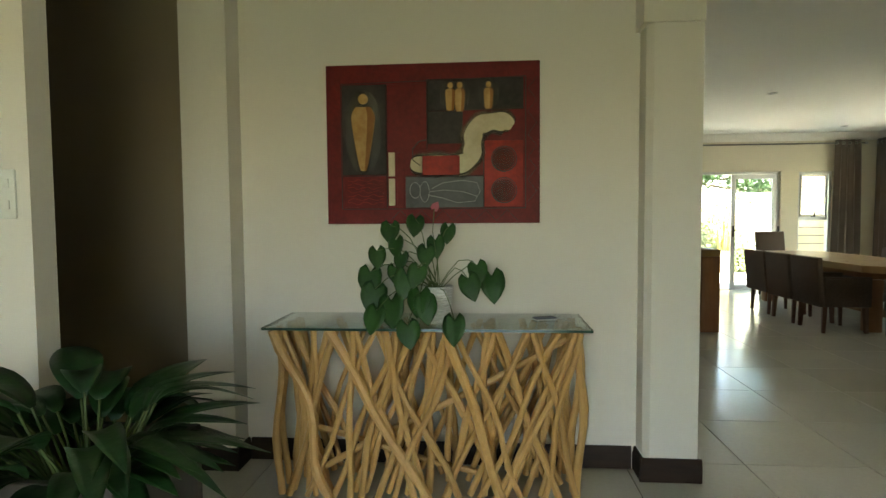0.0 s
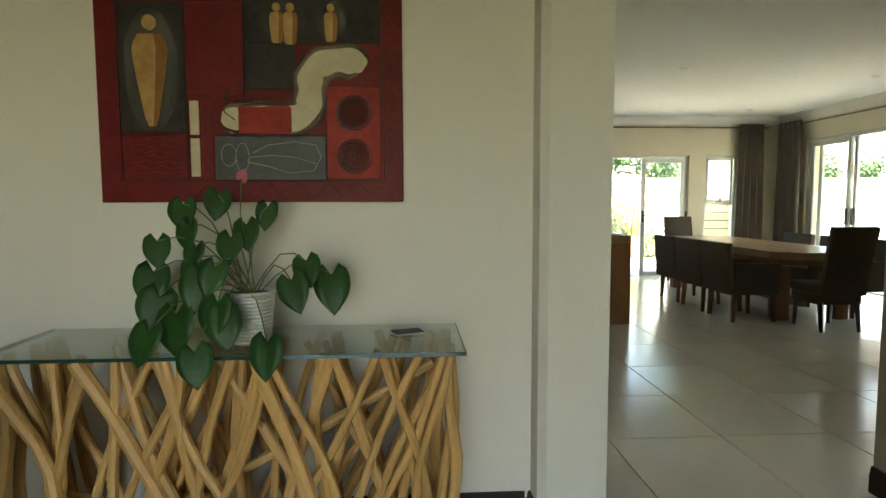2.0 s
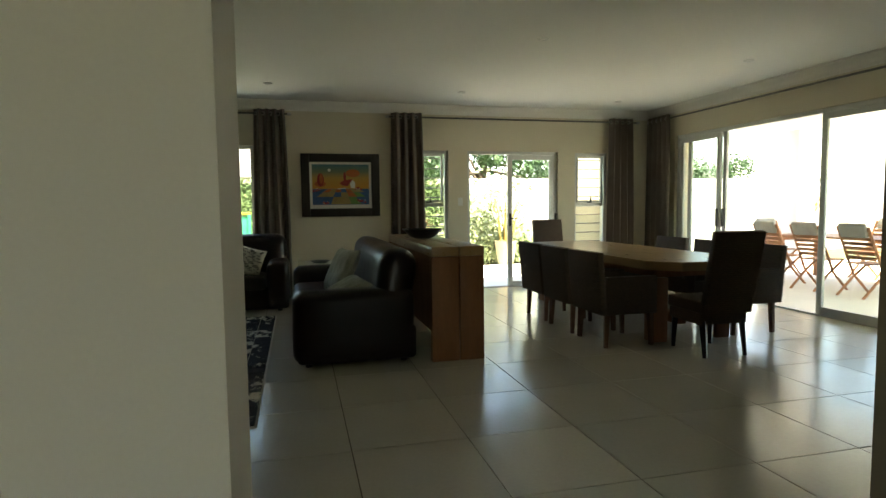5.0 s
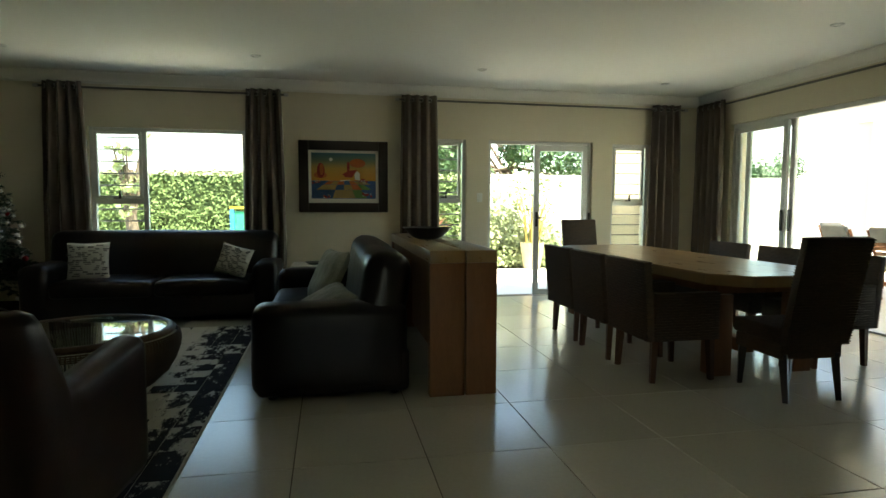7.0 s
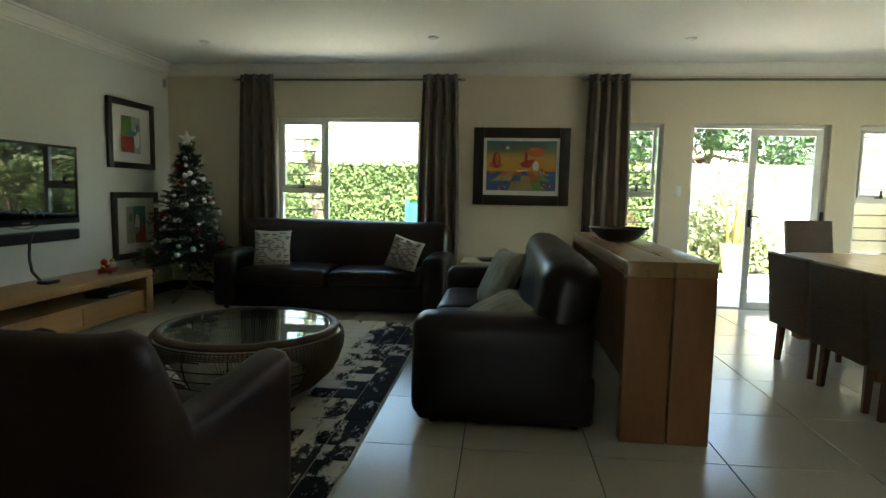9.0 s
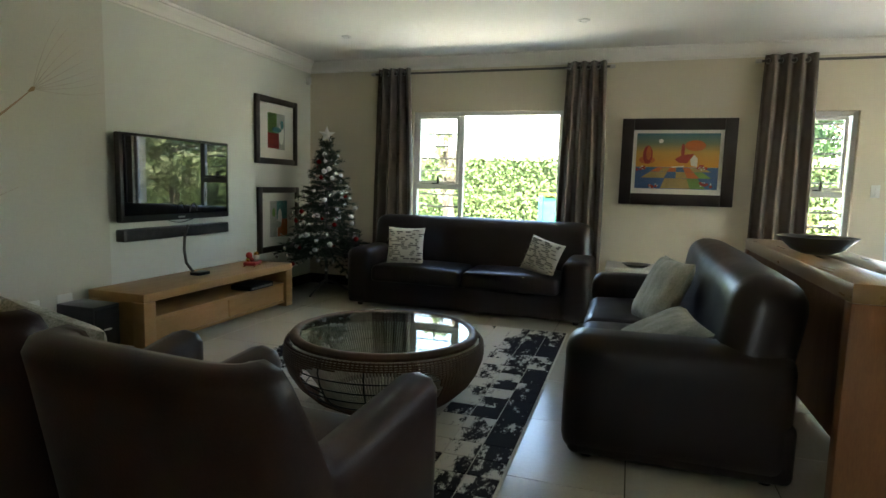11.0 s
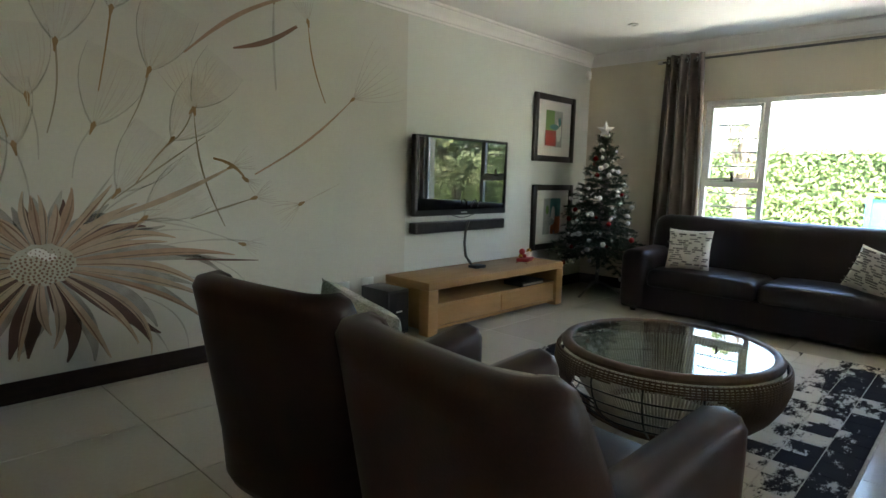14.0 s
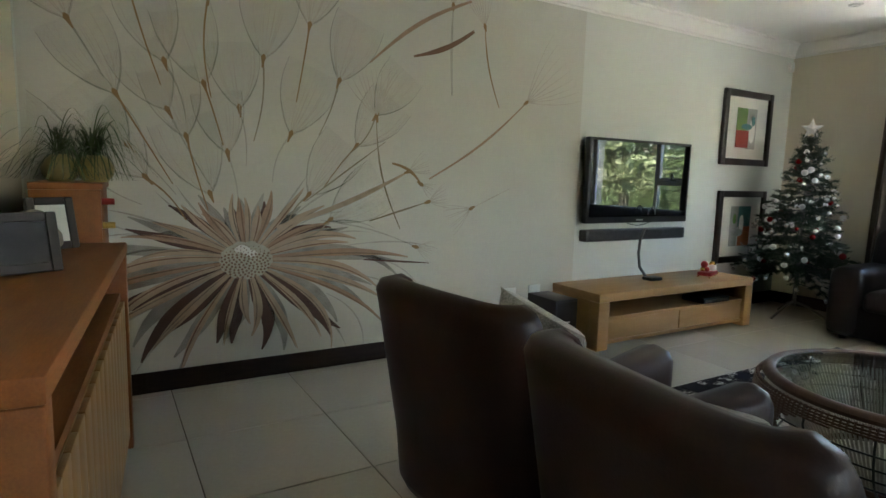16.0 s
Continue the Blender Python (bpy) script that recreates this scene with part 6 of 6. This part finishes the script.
for k, (w, am) in enumerate(((0.072, 0.35), (0.064, 0.5), (0.056, 0.6))):
    soft_band(w, -0.0338 - 0.0002 * k, veil("smoky_edge" if k == 0 else "smoky_edge_%s" % "inner outer".split()[k - 1], (0.10 + 0.10 * k, 0.06 + 0.08 * k, 0.03 + 0.05 * k), am), "smoky brown brushed edge")
soft_band(0.045, -0.0346, CREAM, "soft cream painted band")
panel("panel", 0.455, 0.575, 0.63, 0.695, 0.008, RED2)
# stylised upright shapes: round knob, square shoulders, a body that narrows to its foot
SMOKE_R, BONE_D = veil("smoky_glow", (0.20, 0.18, 0.16), 0.4), mat("ochre_shade_paint", (0.30, 0.13, 0.035), (0.20, 0.08, 0.025), 0.5, 7, 40, 0.2, spec=0.2)


def upright(u, v, w, h, lift, foot):
    """A tapered figure-like shape; its shaded side is a strip of darker ochre."""
    for side, material in ((0, BONE), (1, BONE_D)):
        bm = bmesh.new()
        rows_ = []
        for i in range(13):
            f = i / 12
            half = w * (min(1, 0.62 + 3.2 * f) if f < 0.14 else 1 - (1 - foot) * ((f - 0.14) / 0.86) ** 1.25) * (1 if f < 0.95 else 0.7)
            x0, x1 = (-half, half) if side == 0 else (half * 0.15, half * 0.98)
            rows_.append([bm.verts.new((rel(u + x0 + (x1 - x0) * q, 0)[0], -0.031 - lift * (0.35 + 0.65 * math.sin(math.pi * (0.1 + 0.8 * q))) - 0.0006 * side, rel(0, v + h * f)[1])) for q in (0, 0.33, 0.67, 1)])
        for a, b in zip(rows_, rows_[1:]):
            for q in range(3):
                bm.faces.new((a[q], a[q + 1], b[q + 1], b[q]))
        part("shape", bm, material, pt)


lozenge("glow", 0.178, 0.42, 0.088, 0.27, 0.0035, SMOKE_R), lozenge("glow", 0.61, 0.20, 0.075, 0.095, 0.0035, SMOKE_R), lozenge("glow", 0.765, 0.20, 0.05, 0.09, 0.0035, SMOKE_R)
lozenge("shape", 0.178, 0.215, 0.023, 0.032, 0.010, BONE), upright(0.177, 0.265, 0.058, 0.40, 0.012, 0.28)
for u, q in ((0.588, 1.0), (0.632, 1.05), (0.765, 0.95)):
    lozenge("shape", u, 0.142, 0.013 * q, 0.018 * q, 0.008, BONE), upright(u, 0.163, 0.024 * q, 0.135 * q, 0.009, 0.72)
DISC = veil("sooty_disc", (0.02, 0.012, 0.012), 0.75)
for v in (0.60, 0.795):
    lozenge("disc", 0.836, v, 0.052, 0.070, 0.0045, DISC)
    incised([(0.836 + 0.058 * (1 - k / 130) * math.cos(k * 0.30), v + 0.078 * (1 - k / 130) * math.sin(k * 0.30)) for k in range(120)], 0.0018)
    incised([(0.836 + 0.058 * math.cos(k * math.tau / 28), v + 0.078 * math.sin(k * math.tau / 28)) for k in range(29)], 0.0024)
for k in range(4):
    incised([(0.47 + 0.02 * math.sin(k * 3), 0.59 + 0.026 * k), (0.55, 0.592 + 0.026 * k), (0.615, 0.588 + 0.026 * k)], 0.0014)
incised([(0.445, 0.635), (0.41, 0.60), (0.41, 0.53), (0.44, 0.485), (0.475, 0.475)], 0.003)
PALE = mat("pale_outline", (0.32, 0.32, 0.31), (0.24, 0.24, 0.23), 0.6, 9, 60, 0.1)
incised([(0.50, 0.78), (0.55, 0.745), (0.64, 0.73), (0.71, 0.745), (0.725, 0.80), (0.70, 0.86), (0.62, 0.87), (0.55, 0.84), (0.48, 0.82)], 0.0016, PALE)
incised([(0.49, 0.80), (0.56, 0.79), (0.64, 0.80), (0.71, 0.83)], 0.0014, PALE)
incised([(0.42 + 0.025 * math.cos(k * 0.52), 0.79 + 0.05 * math.sin(k * 0.52)) for k in range(13)], 0.0014, PALE)
incised([(0.465 + 0.022 * math.cos(k * 0.52), 0.80 + 0.065 * math.sin(k * 0.52)) for k in range(13)], 0.0014, PALE)
incised([(0.30 + k * 0.05, 0.915 if k % 2 else 0.985) for k in range(13)], 0.0016)
incised([(0.945 if k % 2 else 0.985, 0.10 + k * 0.07) for k in range(12)], 0.0014)
for k in range(7):
    v = 0.725 + k * 0.024
    incised([(0.10 + 0.17 * q / 7, v + 0.010 * math.sin(q * 2.1 + k * 1.7)) for q in range(8)], 0.0012, RED2)
for a, b, c, d_ in ((0.075, 0.12, 0.935, 0.095), (0.075, 0.905, 0.935, 0.905), (0.072, 0.12, 0.072, 0.905), (0.935, 0.095, 0.935, 0.905), (0.288, 0.12, 0.288, 0.90), (0.478, 0.10, 0.478, 0.54), (0.075, 0.695, 0.29, 0.695), (0.48, 0.298, 0.93, 0.29), (0.375, 0.70, 0.74, 0.70), (0.742, 0.48, 0.742, 0.90)):
    incised([(a, b), ((a + c) / 2, (b + d_) / 2 + 0.002), (c, d_)], 0.0022)

# ---- dining table and chairs ----
LEGWOOD = mat("dark_leg_wood", (0.12, 0.055, 0.027), (0.08, 0.036, 0.018), 0.45, 3, 40, 0.1, spec=0.3)
dt = thing("dining_table", (5.25, 8.30, 0), 0, "long wooden dining table with clipped corners", "dining table")
hw, hl, cl = 0.54, 1.56, 0.22
out = [(-hw + cl, -hl), (hw - cl, -hl), (hw, -hl + cl), (hw, hl - cl), (hw - cl, hl), (-hw + cl, hl), (-hw, hl - cl), (-hw, -hl + cl)]
bm = prism(bmesh.new(), out, 0.685, 0.765)
bmesh.ops.bevel(bm, geom=list(bm.edges), offset=0.006, segments=2, affect="EDGES")
part("tabletop", bm, TOPWOOD, dt, "thick pale satin wooden top")
part("apron", boxes((-0.38, 0.38, -1.25, 1.25, 0.60, 0.684, 0.004)), DIVWOOD, dt)
for sx_ in (-1, 1):
    for sy_ in (-1, 1):
        part("leg", boxes((sx_ * 0.34 - 0.075, sx_ * 0.34 + 0.075, sy_ * 1.22 - 0.075, sy_ * 1.22 + 0.075, 0, 0.60, 0.006)), DIVWOOD, dt, "thick square leg")
part("stretcher", boxes((-0.05, 0.05, -1.14, 1.14, 0.12, 0.22, 0.005)), DIVWOOD, dt)


def woven(name, parent, w, d, h, m, cell=0.018):
    """A woven panel: a body, and raised strands over and under it on both faces."""
    body = part(name, moved(boxes((-w / 2, w / 2, -d / 2, d / 2, 0, h, 0.012, 2)), m), WOVEN, parent)
    bm = bmesh.new()
    nz = int(h / cell)
    for k in range(nz):
        z = (k + 0.5) * h / nz
        for sgn in (-1, 1):
            tube(bm, [(-w / 2 + w * i / 12, sgn * (d / 2 + 0.002 * (1 if (i + k) % 2 else -1)), z) for i in range(13)], 0.005, 4)
    part("weave", moved(bm, m), WOVEN, body, kind="stuff")


def tub_chair():
    """A low woven armchair that faces its own -y."""
    c = thing("dining_chair", (0, 0, 0), 0, "low dark woven dining armchair with wooden legs", "chair", "chairs along the table")
    part("seat", boxes((-0.27, 0.27, -0.26, 0.24, 0.30, 0.47, 0.02, 3)), WOVEN, c)
    woven("backrest", c, 0.58, 0.055, 0.56, Matrix.Translation((0, 0.265, 0.30)) @ pose(0, 0, 0, -5))
    for sx_ in (-1, 1):
        woven("arm", c, 0.50, 0.05, 0.34, Matrix.Translation((sx_ * 0.272, 0.0, 0.30)) @ pose(0, 0, 0, 0, 0, 90))
        for sy_ in (-1, 1):
            part("leg", rod(bmesh.new(), (sx_ * 0.245, sy_ * 0.23, 0), (sx_ * 0.235, sy_ * 0.215, 0.37), 0.024, 0.034, 4), LEGWOOD, c)
    return c


def high_chair():
    c = thing("dining_chair", (0, 0, 0), 0, "high-backed brown woven dining chair at the table end", "chair", "chairs at the table ends")
    part("seat", boxes((-0.23, 0.23, -0.24, 0.22, 0.37, 0.47, 0.015, 3)), WOVEN, c)
    woven("backrest", c, 0.46, 0.055, 0.70, Matrix.Translation((0, 0.225, 0.37)) @ pose(0, 0, 0, -12))
    part("skirt", boxes((-0.22, 0.22, -0.225, 0.21, 0.27, 0.369, 0.01, 2)), WOVEN, c)
    for sx_ in (-1, 1):
        for sy_ in (-1, 1):
            part("leg", rod(bmesh.new(), (sx_ * 0.19, sy_ * 0.205 + (0.03 if sy_ > 0 else 0), 0), (sx_ * 0.185, sy_ * 0.19, 0.30), 0.022, 0.034, 4), DARKWOOD, c)
    return c


tc = tub_chair()
spots = [(4.55, 7.20, 90), (4.54, 7.83, 90), (4.55, 8.48, 90), (5.97, 7.30, -90), (5.96, 8.00, -90), (5.97, 8.75, -90)]
tc.matrix_basis = pose(spots[0][0], spots[0][1], 0, 0, 0, spots[0][2])
for x, y, a in spots[1:]:
    copy_thing(tc, pose(x, y, 0, 0, 0, a + 0.0))
hc = high_chair()
hc.matrix_basis = pose(5.12, 6.645, 0, 0, 0, 178)
copy_thing(hc, pose(5.30, 10.02, 0, 0, 0, 0))

# ---- garden: ivy, trees, potted stalks, patio set ----
IVY = mat("ivy_leaf", (0.11, 0.165, 0.055), (0.07, 0.115, 0.035), 0.85, 3, 40, 0.1)
PALEL = mat("pale_leaf", (0.26, 0.30, 0.15), (0.17, 0.22, 0.09), 0.55, 2, 40, 0.1)
DARKL = mat("dark_tree_leaf", (0.06, 0.12, 0.035), (0.032, 0.07, 0.022), 0.55, 1, 30, 0.1)
BARK = mat("grey_bark", (0.14, 0.11, 0.08), (0.09, 0.07, 0.05), 0.9, 6, 50, 0.6, stretch=(3, 3, 1))


def leaf_cloud(count, where, size, rnd):
    """Many small leaves, each a bent quad, at places that where(rnd) gives with an outward direction."""
    vs, fs = [], []
    for _ in range(count):
        p, o = where(rnd)
        o = (Vector(o) + Vector((rnd.uniform(-0.8, 0.8), rnd.uniform(-0.8, 0.8), rnd.uniform(-0.8, 0.8)))).normalized()
        u = o.orthogonal().normalized()
        u = Matrix.Rotation(rnd.uniform(0, math.tau), 3, o) @ u
        w = o.cross(u)
        s = size * rnd.uniform(0.6, 1.3)
        b = len(vs)
        p = Vector(p)
        vs += [p - u * s, p + w * s * 0.55 + o * s * 0.12, p + u * s, p - w * s * 0.55 + o * s * 0.12]
        fs.append((b, b + 1, b + 2, b + 3))
    me = bpy.data.meshes.new("leaves")
    me.from_pydata([tuple(v) for v in vs], [], fs)
    return me


def stuff(name, me, material, label, category):
    me.materials.append(material)
    return tagged(new(name, me), label, category, kind="stuff")


rnd = random.Random(2)
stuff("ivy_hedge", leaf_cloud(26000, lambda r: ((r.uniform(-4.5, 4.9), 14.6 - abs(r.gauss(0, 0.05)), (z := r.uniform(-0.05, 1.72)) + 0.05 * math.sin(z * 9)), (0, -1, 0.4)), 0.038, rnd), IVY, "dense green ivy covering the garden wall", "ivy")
stuff("ivy_top", leaf_cloud(2500, lambda r: ((r.uniform(-4.5, 4.9), 14.72 + r.uniform(-0.2, 0.15), 1.74 + abs(r.gauss(0, 0.05))), (0, -0.3, 1)), 0.05, rnd), PALEL, "paler young ivy along the wall top", "ivy")
stuff("shrub_border", leaf_cloud(9000, lambda r: ((x := r.uniform(4.6, 6.9), 14.9 + r.uniform(-0.5, 0.4), abs(r.gauss(0, 0.5)) * (1.3 if x < 6 else 0.7)), (0, -1, 0.6)), 0.055, rnd), PALEL, "light green garden shrubs beside the path", "shrub")


def tree(x, y, h, spread, count, material, seed, label):
    r = random.Random(seed)
    t = thing("tree", (x, y, -0.06), 0, label, "tree")
    part("trunk", tube(bmesh.new(), [(0, 0, 0), (0.05, 0.02, h * 0.25), (-0.03, 0.05, h * 0.5), (0.04, 0, h * 0.72)], [0.13, 0.11, 0.08, 0.04], 10), BARK, t)
    blobs = []
    for k in range(14):
        a = r.uniform(0, math.tau)
        e = Vector((math.cos(a) * spread * r.uniform(0.3, 1), math.sin(a) * spread * r.uniform(0.3, 1), h * r.uniform(0.45, 1.0)))
        part("limb", tube(bmesh.new(), [(0, 0.03, h * r.uniform(0.3, 0.6)), e * 0.6 + Vector((0, 0, h * 0.2)), e], [0.05, 0.03, 0.012], 6), BARK, t)
        blobs.append((e, r.uniform(0.4, 0.85) * spread * 0.5))

    def spot(q):
        c, s = q.choice(blobs)
        d_ = Vector((q.gauss(0, 1), q.gauss(0, 1), q.gauss(0, 0.8))).normalized()
        return c + d_ * s * q.uniform(0.5, 1.05), d_
    me = leaf_cloud(count, spot, 0.075, r)
    me.materials.append(material)
    ob = new("crown", me)
    ob.parent = t
    tagged(ob, kind="stuff")


tree(4.4, 19.0, 4.6, 1.9, 7000, DARKL, 1, "dark green broad-leaved tree behind the garden wall")
tree(7.4, 19.6, 4.4, 2.2, 8000, DARKL, 2, "dark green broad-leaved tree behind the garden wall")
tree(11.0, 22.2, 2.9, 2.0, 6000, DARKL, 3, "dark green tree beyond the white garden wall")
tree(16.5, 22.0, 2.9, 2.2, 6000, DARKL, 4, "dark green tree beyond the white garden wall")
tree(23.0, 17.2, 3.0, 2.0, 5000, DARKL, 5, "dark green tree beyond the white garden wall")
tree(-1.15, 13.9, 2.6, 0.30, 160, PALEL, 6, "slim young tree in front of the ivy wall")
tree(3.0, 13.6, 2.6, 0.7, 1600, PALEL, 7, "slim leafy shrub tree by the side light")


def neighbour():
    h = thing("house", (1.5, 27.0, -0.06), 0, "neighbouring house with a pale wall and grey roof", "house")
    part("wall", boxes((-5, 5, 0, 6, 0, 2.6)), GARDENWALL, h)
    bm = bmesh.new()
    a = [bm.verts.new(q) for q in ((-5.5, -0.5, 2.55), (5.5, -0.5, 2.55), (5.5, 6.5, 2.55), (-5.5, 6.5, 2.55), (-2.5, 3, 4.6), (2.5, 3, 4.6))]
    for f in ((0, 1, 5, 4), (1, 2, 5), (2, 3, 4, 5), (3, 0, 4), (3, 2, 1, 0)):
        bm.faces.new([a[i] for i in f])
    part("roof", bm, mat("grey_roof_tiles", (0.22, 0.21, 0.20), (0.15, 0.145, 0.14), 0.8, 2, 30, 0.3), h)


neighbour()
# blue and green play frame beyond the window
pf = thing("play_frame", (0.64, 13.9, -0.06), 0, "small blue and green painted garden play frame", "play frame")
BLUEP, GREENP, YELP = colour("blue_gloss_paint", (0.03, 0.16, 0.42), 0.35), colour("green_gloss_paint", (0.03, 0.32, 0.16), 0.35), colour("yellow_gloss_paint", (0.6, 0.5, 0.05), 0.35)
part("post", boxes((-0.20, -0.13, -0.03, 0.03, 0, 1.22, 0.004)), BLUEP, pf)
part("post", boxes((0.14, 0.20, -0.03, 0.03, 0, 1.22, 0.004)), GREENP, pf)
part("panel", boxes((-0.129, 0.139, 0.0, 0.02, 0.1, 1.18, 0.004)), GREENP, pf)
part("cap", boxes((-0.20, 0.20, -0.035, 0.035, 1.221, 1.26, 0.004)), YELP, pf)


def stalk_pot(x, y, h, n, seed, label):
    r = random.Random(seed)
    t = thing("potted_stalks", (x, y, -0.02), 0, label, "potted plant")
    part("pot", spun(bmesh.new(), [(0.0, 0.0), (0.16, 0.0), (0.22, 0.35), (0.24, 0.52), (0.22, 0.52), (0.2, 0.46), (0.0, 0.44)], 28), mat("sandstone_pot", (0.50, 0.42, 0.26), (0.42, 0.34, 0.2), 0.8, 5, 40, 0.2), t)
    for k in range(n):
        a = r.uniform(0, math.tau)
        e = Vector((math.cos(a) * r.uniform(0.1, 0.55), math.sin(a) * r.uniform(0.1, 0.55), h * r.uniform(0.75, 1)))
        part("stalk", tube(bmesh.new(), [(0.1 * math.cos(a), 0.1 * math.sin(a), 0.42), e * 0.5 + Vector((0, 0, 0.3)), e], [0.022, 0.018, 0.010], 6), mat("yellow_stalk", (0.52, 0.40, 0.12), (0.42, 0.30, 0.09), 0.5, 6, 40, 0.1) if k == 0 and seed == 1 else bpy.data.materials["yellow_stalk"], t)
    me = leaf_cloud(260, lambda q: ((q.gauss(0, 0.3), q.gauss(0, 0.3), h * q.uniform(0.6, 1.1)), (0, 0, 1)), 0.06, r)
    me.materials.append(PALEL)
    ob = new("leaves", me)
    ob.parent = t


stalk_pot(6.1, 14.3, 1.7, 12, 1, "tall pot of yellow bamboo-like stalks on the paving")
stalk_pot(12.75, 13.0, 1.9, 14, 2, "tall pot of yellow bamboo-like stalks beyond the patio")
# spiky red-leaved plant by the side light, and grassy clump by the door
for nm, x, y, col, L, n_ in (("spiky_plant", 3.75, 12.6, colour("russet_leaf", (0.26, 0.08, 0.05)), 0.55, 60), ("grass_clump", 4.75, 13.9, IVY, 0.6, 90)):
    t = thing(nm, (x, y, -0.06), 0, "spiky russet strap-leaved garden plant" if nm == "spiky_plant" else "green grassy clump beside the path", "plant")
    if nm == "spiky_plant":
        part("trunk", rod(bmesh.new(), (0, 0, 0), (0, 0, 0.72), 0.05, 0.035), BARK, t)
    z0 = 0.72 if nm == "spiky_plant" else 0.0
    bm = bmesh.new()
    r = random.Random(n_)
    for k in range(n_):
        a, el = r.uniform(0, math.tau), r.uniform(-0.1, 1.4)
        leaf_blade(bm, (0, 0, z0), (math.cos(a) * math.cos(el), math.sin(a) * math.cos(el), math.sin(el) + 0.05), (0, 0.01, 1), L * r.uniform(0.7, 1), 0.035, droop=0.2, fold=0.3)
    part("leaves", bm, col, t, kind="stuff")

# ---- patio table and folding chairs ----
PWOOD = mat("patio_teak", (0.36, 0.15, 0.06), (0.26, 0.105, 0.04), 0.5, 3, 40, 0.15, stretch=(1, 5, 5))
pt2 = thing("patio_table", (10.1, 9.3, -0.012), 0, "slatted wooden patio table under the roof", "patio table")
for k in range(9):
    part("slat", boxes((-0.45 + k * 0.1, -0.357 + k * 0.1, -1.4, 1.4, 0.71, 0.74, 0.003)), PWOOD, pt2)
for sx_ in (-1, 1):
    part("rail", boxes((-0.42, 0.42, sx_ * 1.25 - 0.03, sx_ * 1.25 + 0.03, 0.64, 0.709)), PWOOD, pt2)
    for sy_ in (-1, 1):
        part("leg", boxes((sx_ * 0.38 - 0.035, sx_ * 0.38 + 0.035, sy_ * 1.25 - 0.035, sy_ * 1.25 + 0.035, 0, 0.64, 0.003)), PWOOD, pt2)


def folding_chair():
    """A slatted folding chair that faces its own -y, with a cushion tied over the back."""
    c = thing("folding_chair", (0, 0, 0), 0, "slatted wooden folding patio chair with a grey back pad", "chair", "patio chairs")
    for sx_ in (-0.23, 0.23):
        part("leg", tube(bmesh.new(), [(sx_, -0.28, 0), (sx_, 0.0, 0.28), (sx_, 0.30, 0.95)], 0.018, 6), PWOOD, c)
        part("leg", tube(bmesh.new(), [(sx_ * 0.85, 0.30, 0), (sx_ * 0.85, 0.05, 0.24), (sx_ * 0.85, -0.22, 0.44)], 0.018, 6), PWOOD, c)
    for k in range(7):
        part("seat_slat", boxes((-0.21, 0.21, -0.24 + k * 0.06, -0.19 + k * 0.06, 0.44, 0.457, 0.003)), PWOOD, c)
    for k in range(7):
        z = 0.50 + k * 0.065
        y = 0.10 + (z - 0.45) * 0.40
        part("back_slat", boxes((-0.21, 0.21, y - 0.008, y + 0.008, z, z + 0.05, 0.003)), PWOOD, c)
    part("back_pad", moved(soft_box(0.40, 0.06, 0.20, 0.025), Matrix.Translation((0, 0.285, 0.90)) @ pose(0, 0, 0, -20)), mat("grey_pad_cloth", (0.36, 0.34, 0.30), (0.28, 0.26, 0.23), 0.9, 8, 120, 0.2) if "grey_pad_cloth" not in bpy.data.materials else bpy.data.materials["grey_pad_cloth"], c, "grey padded cushion over the back")
    return c


fc = folding_chair()
fc.matrix_basis = pose(9.15, 10.0, -0.012, 0, 0, 90)
for x, y, a in ((9.12, 9.25, 92), (9.15, 8.5, 88), (10.98, 9.9, -90), (11.0, 9.2, -88), (10.98, 8.5, -92), (10.1, 11.0, 0)):
    copy_thing(fc, pose(x, y, -0.012, 0, 0, a))

# ---- floor tiles ----
floor = tagged(new("floor"), "pale beige square porcelain tiles with dark joints", "floor", kind="structure")
PX, PY = 0.64, 0.685


def tile_mesh(w, h):
    bm = box(bmesh.new(), -w / 2 + 0.0025, w / 2 - 0.0025, -h / 2 + 0.0025, h / 2 - 0.0025, -0.006, 0.0)
    bmesh.ops.bevel(bm, geom=[e for e in bm.edges if min(v.co.z for v in e.verts) > -0.001], offset=0.0015, segments=1, affect="EDGES")
    return mesh_of("tile", bm, TILE, False)


tiles = {}
for i in range(-8, 8):
    for j in range(-11, 10):
        x0, x1 = 2.57 + i * PX, 2.57 + (i + 1) * PX
        ya, yb = 4.70 + j * PY, 4.70 + (j + 1) * PY
        if j < -2:
            x0, x1 = max(x0, -2.6), min(x1, 3.5)
        else:
            x0, x1 = max(x0, LX), min(x1, RX + 0.03)
        ya, yb = max(ya, -2.2), min(yb, NY + 0.03)
        if x1 - x0 < 0.03 or yb - ya < 0.03:
            continue
        key = (round(x1 - x0, 3), round(yb - ya, 3))
        if key not in tiles:
            tiles[key] = tile_mesh(*key)
        piece("tile", tiles[key], floor, pose((x0 + x1) / 2, (ya + yb) / 2, 0.0, 0, 0, 0))
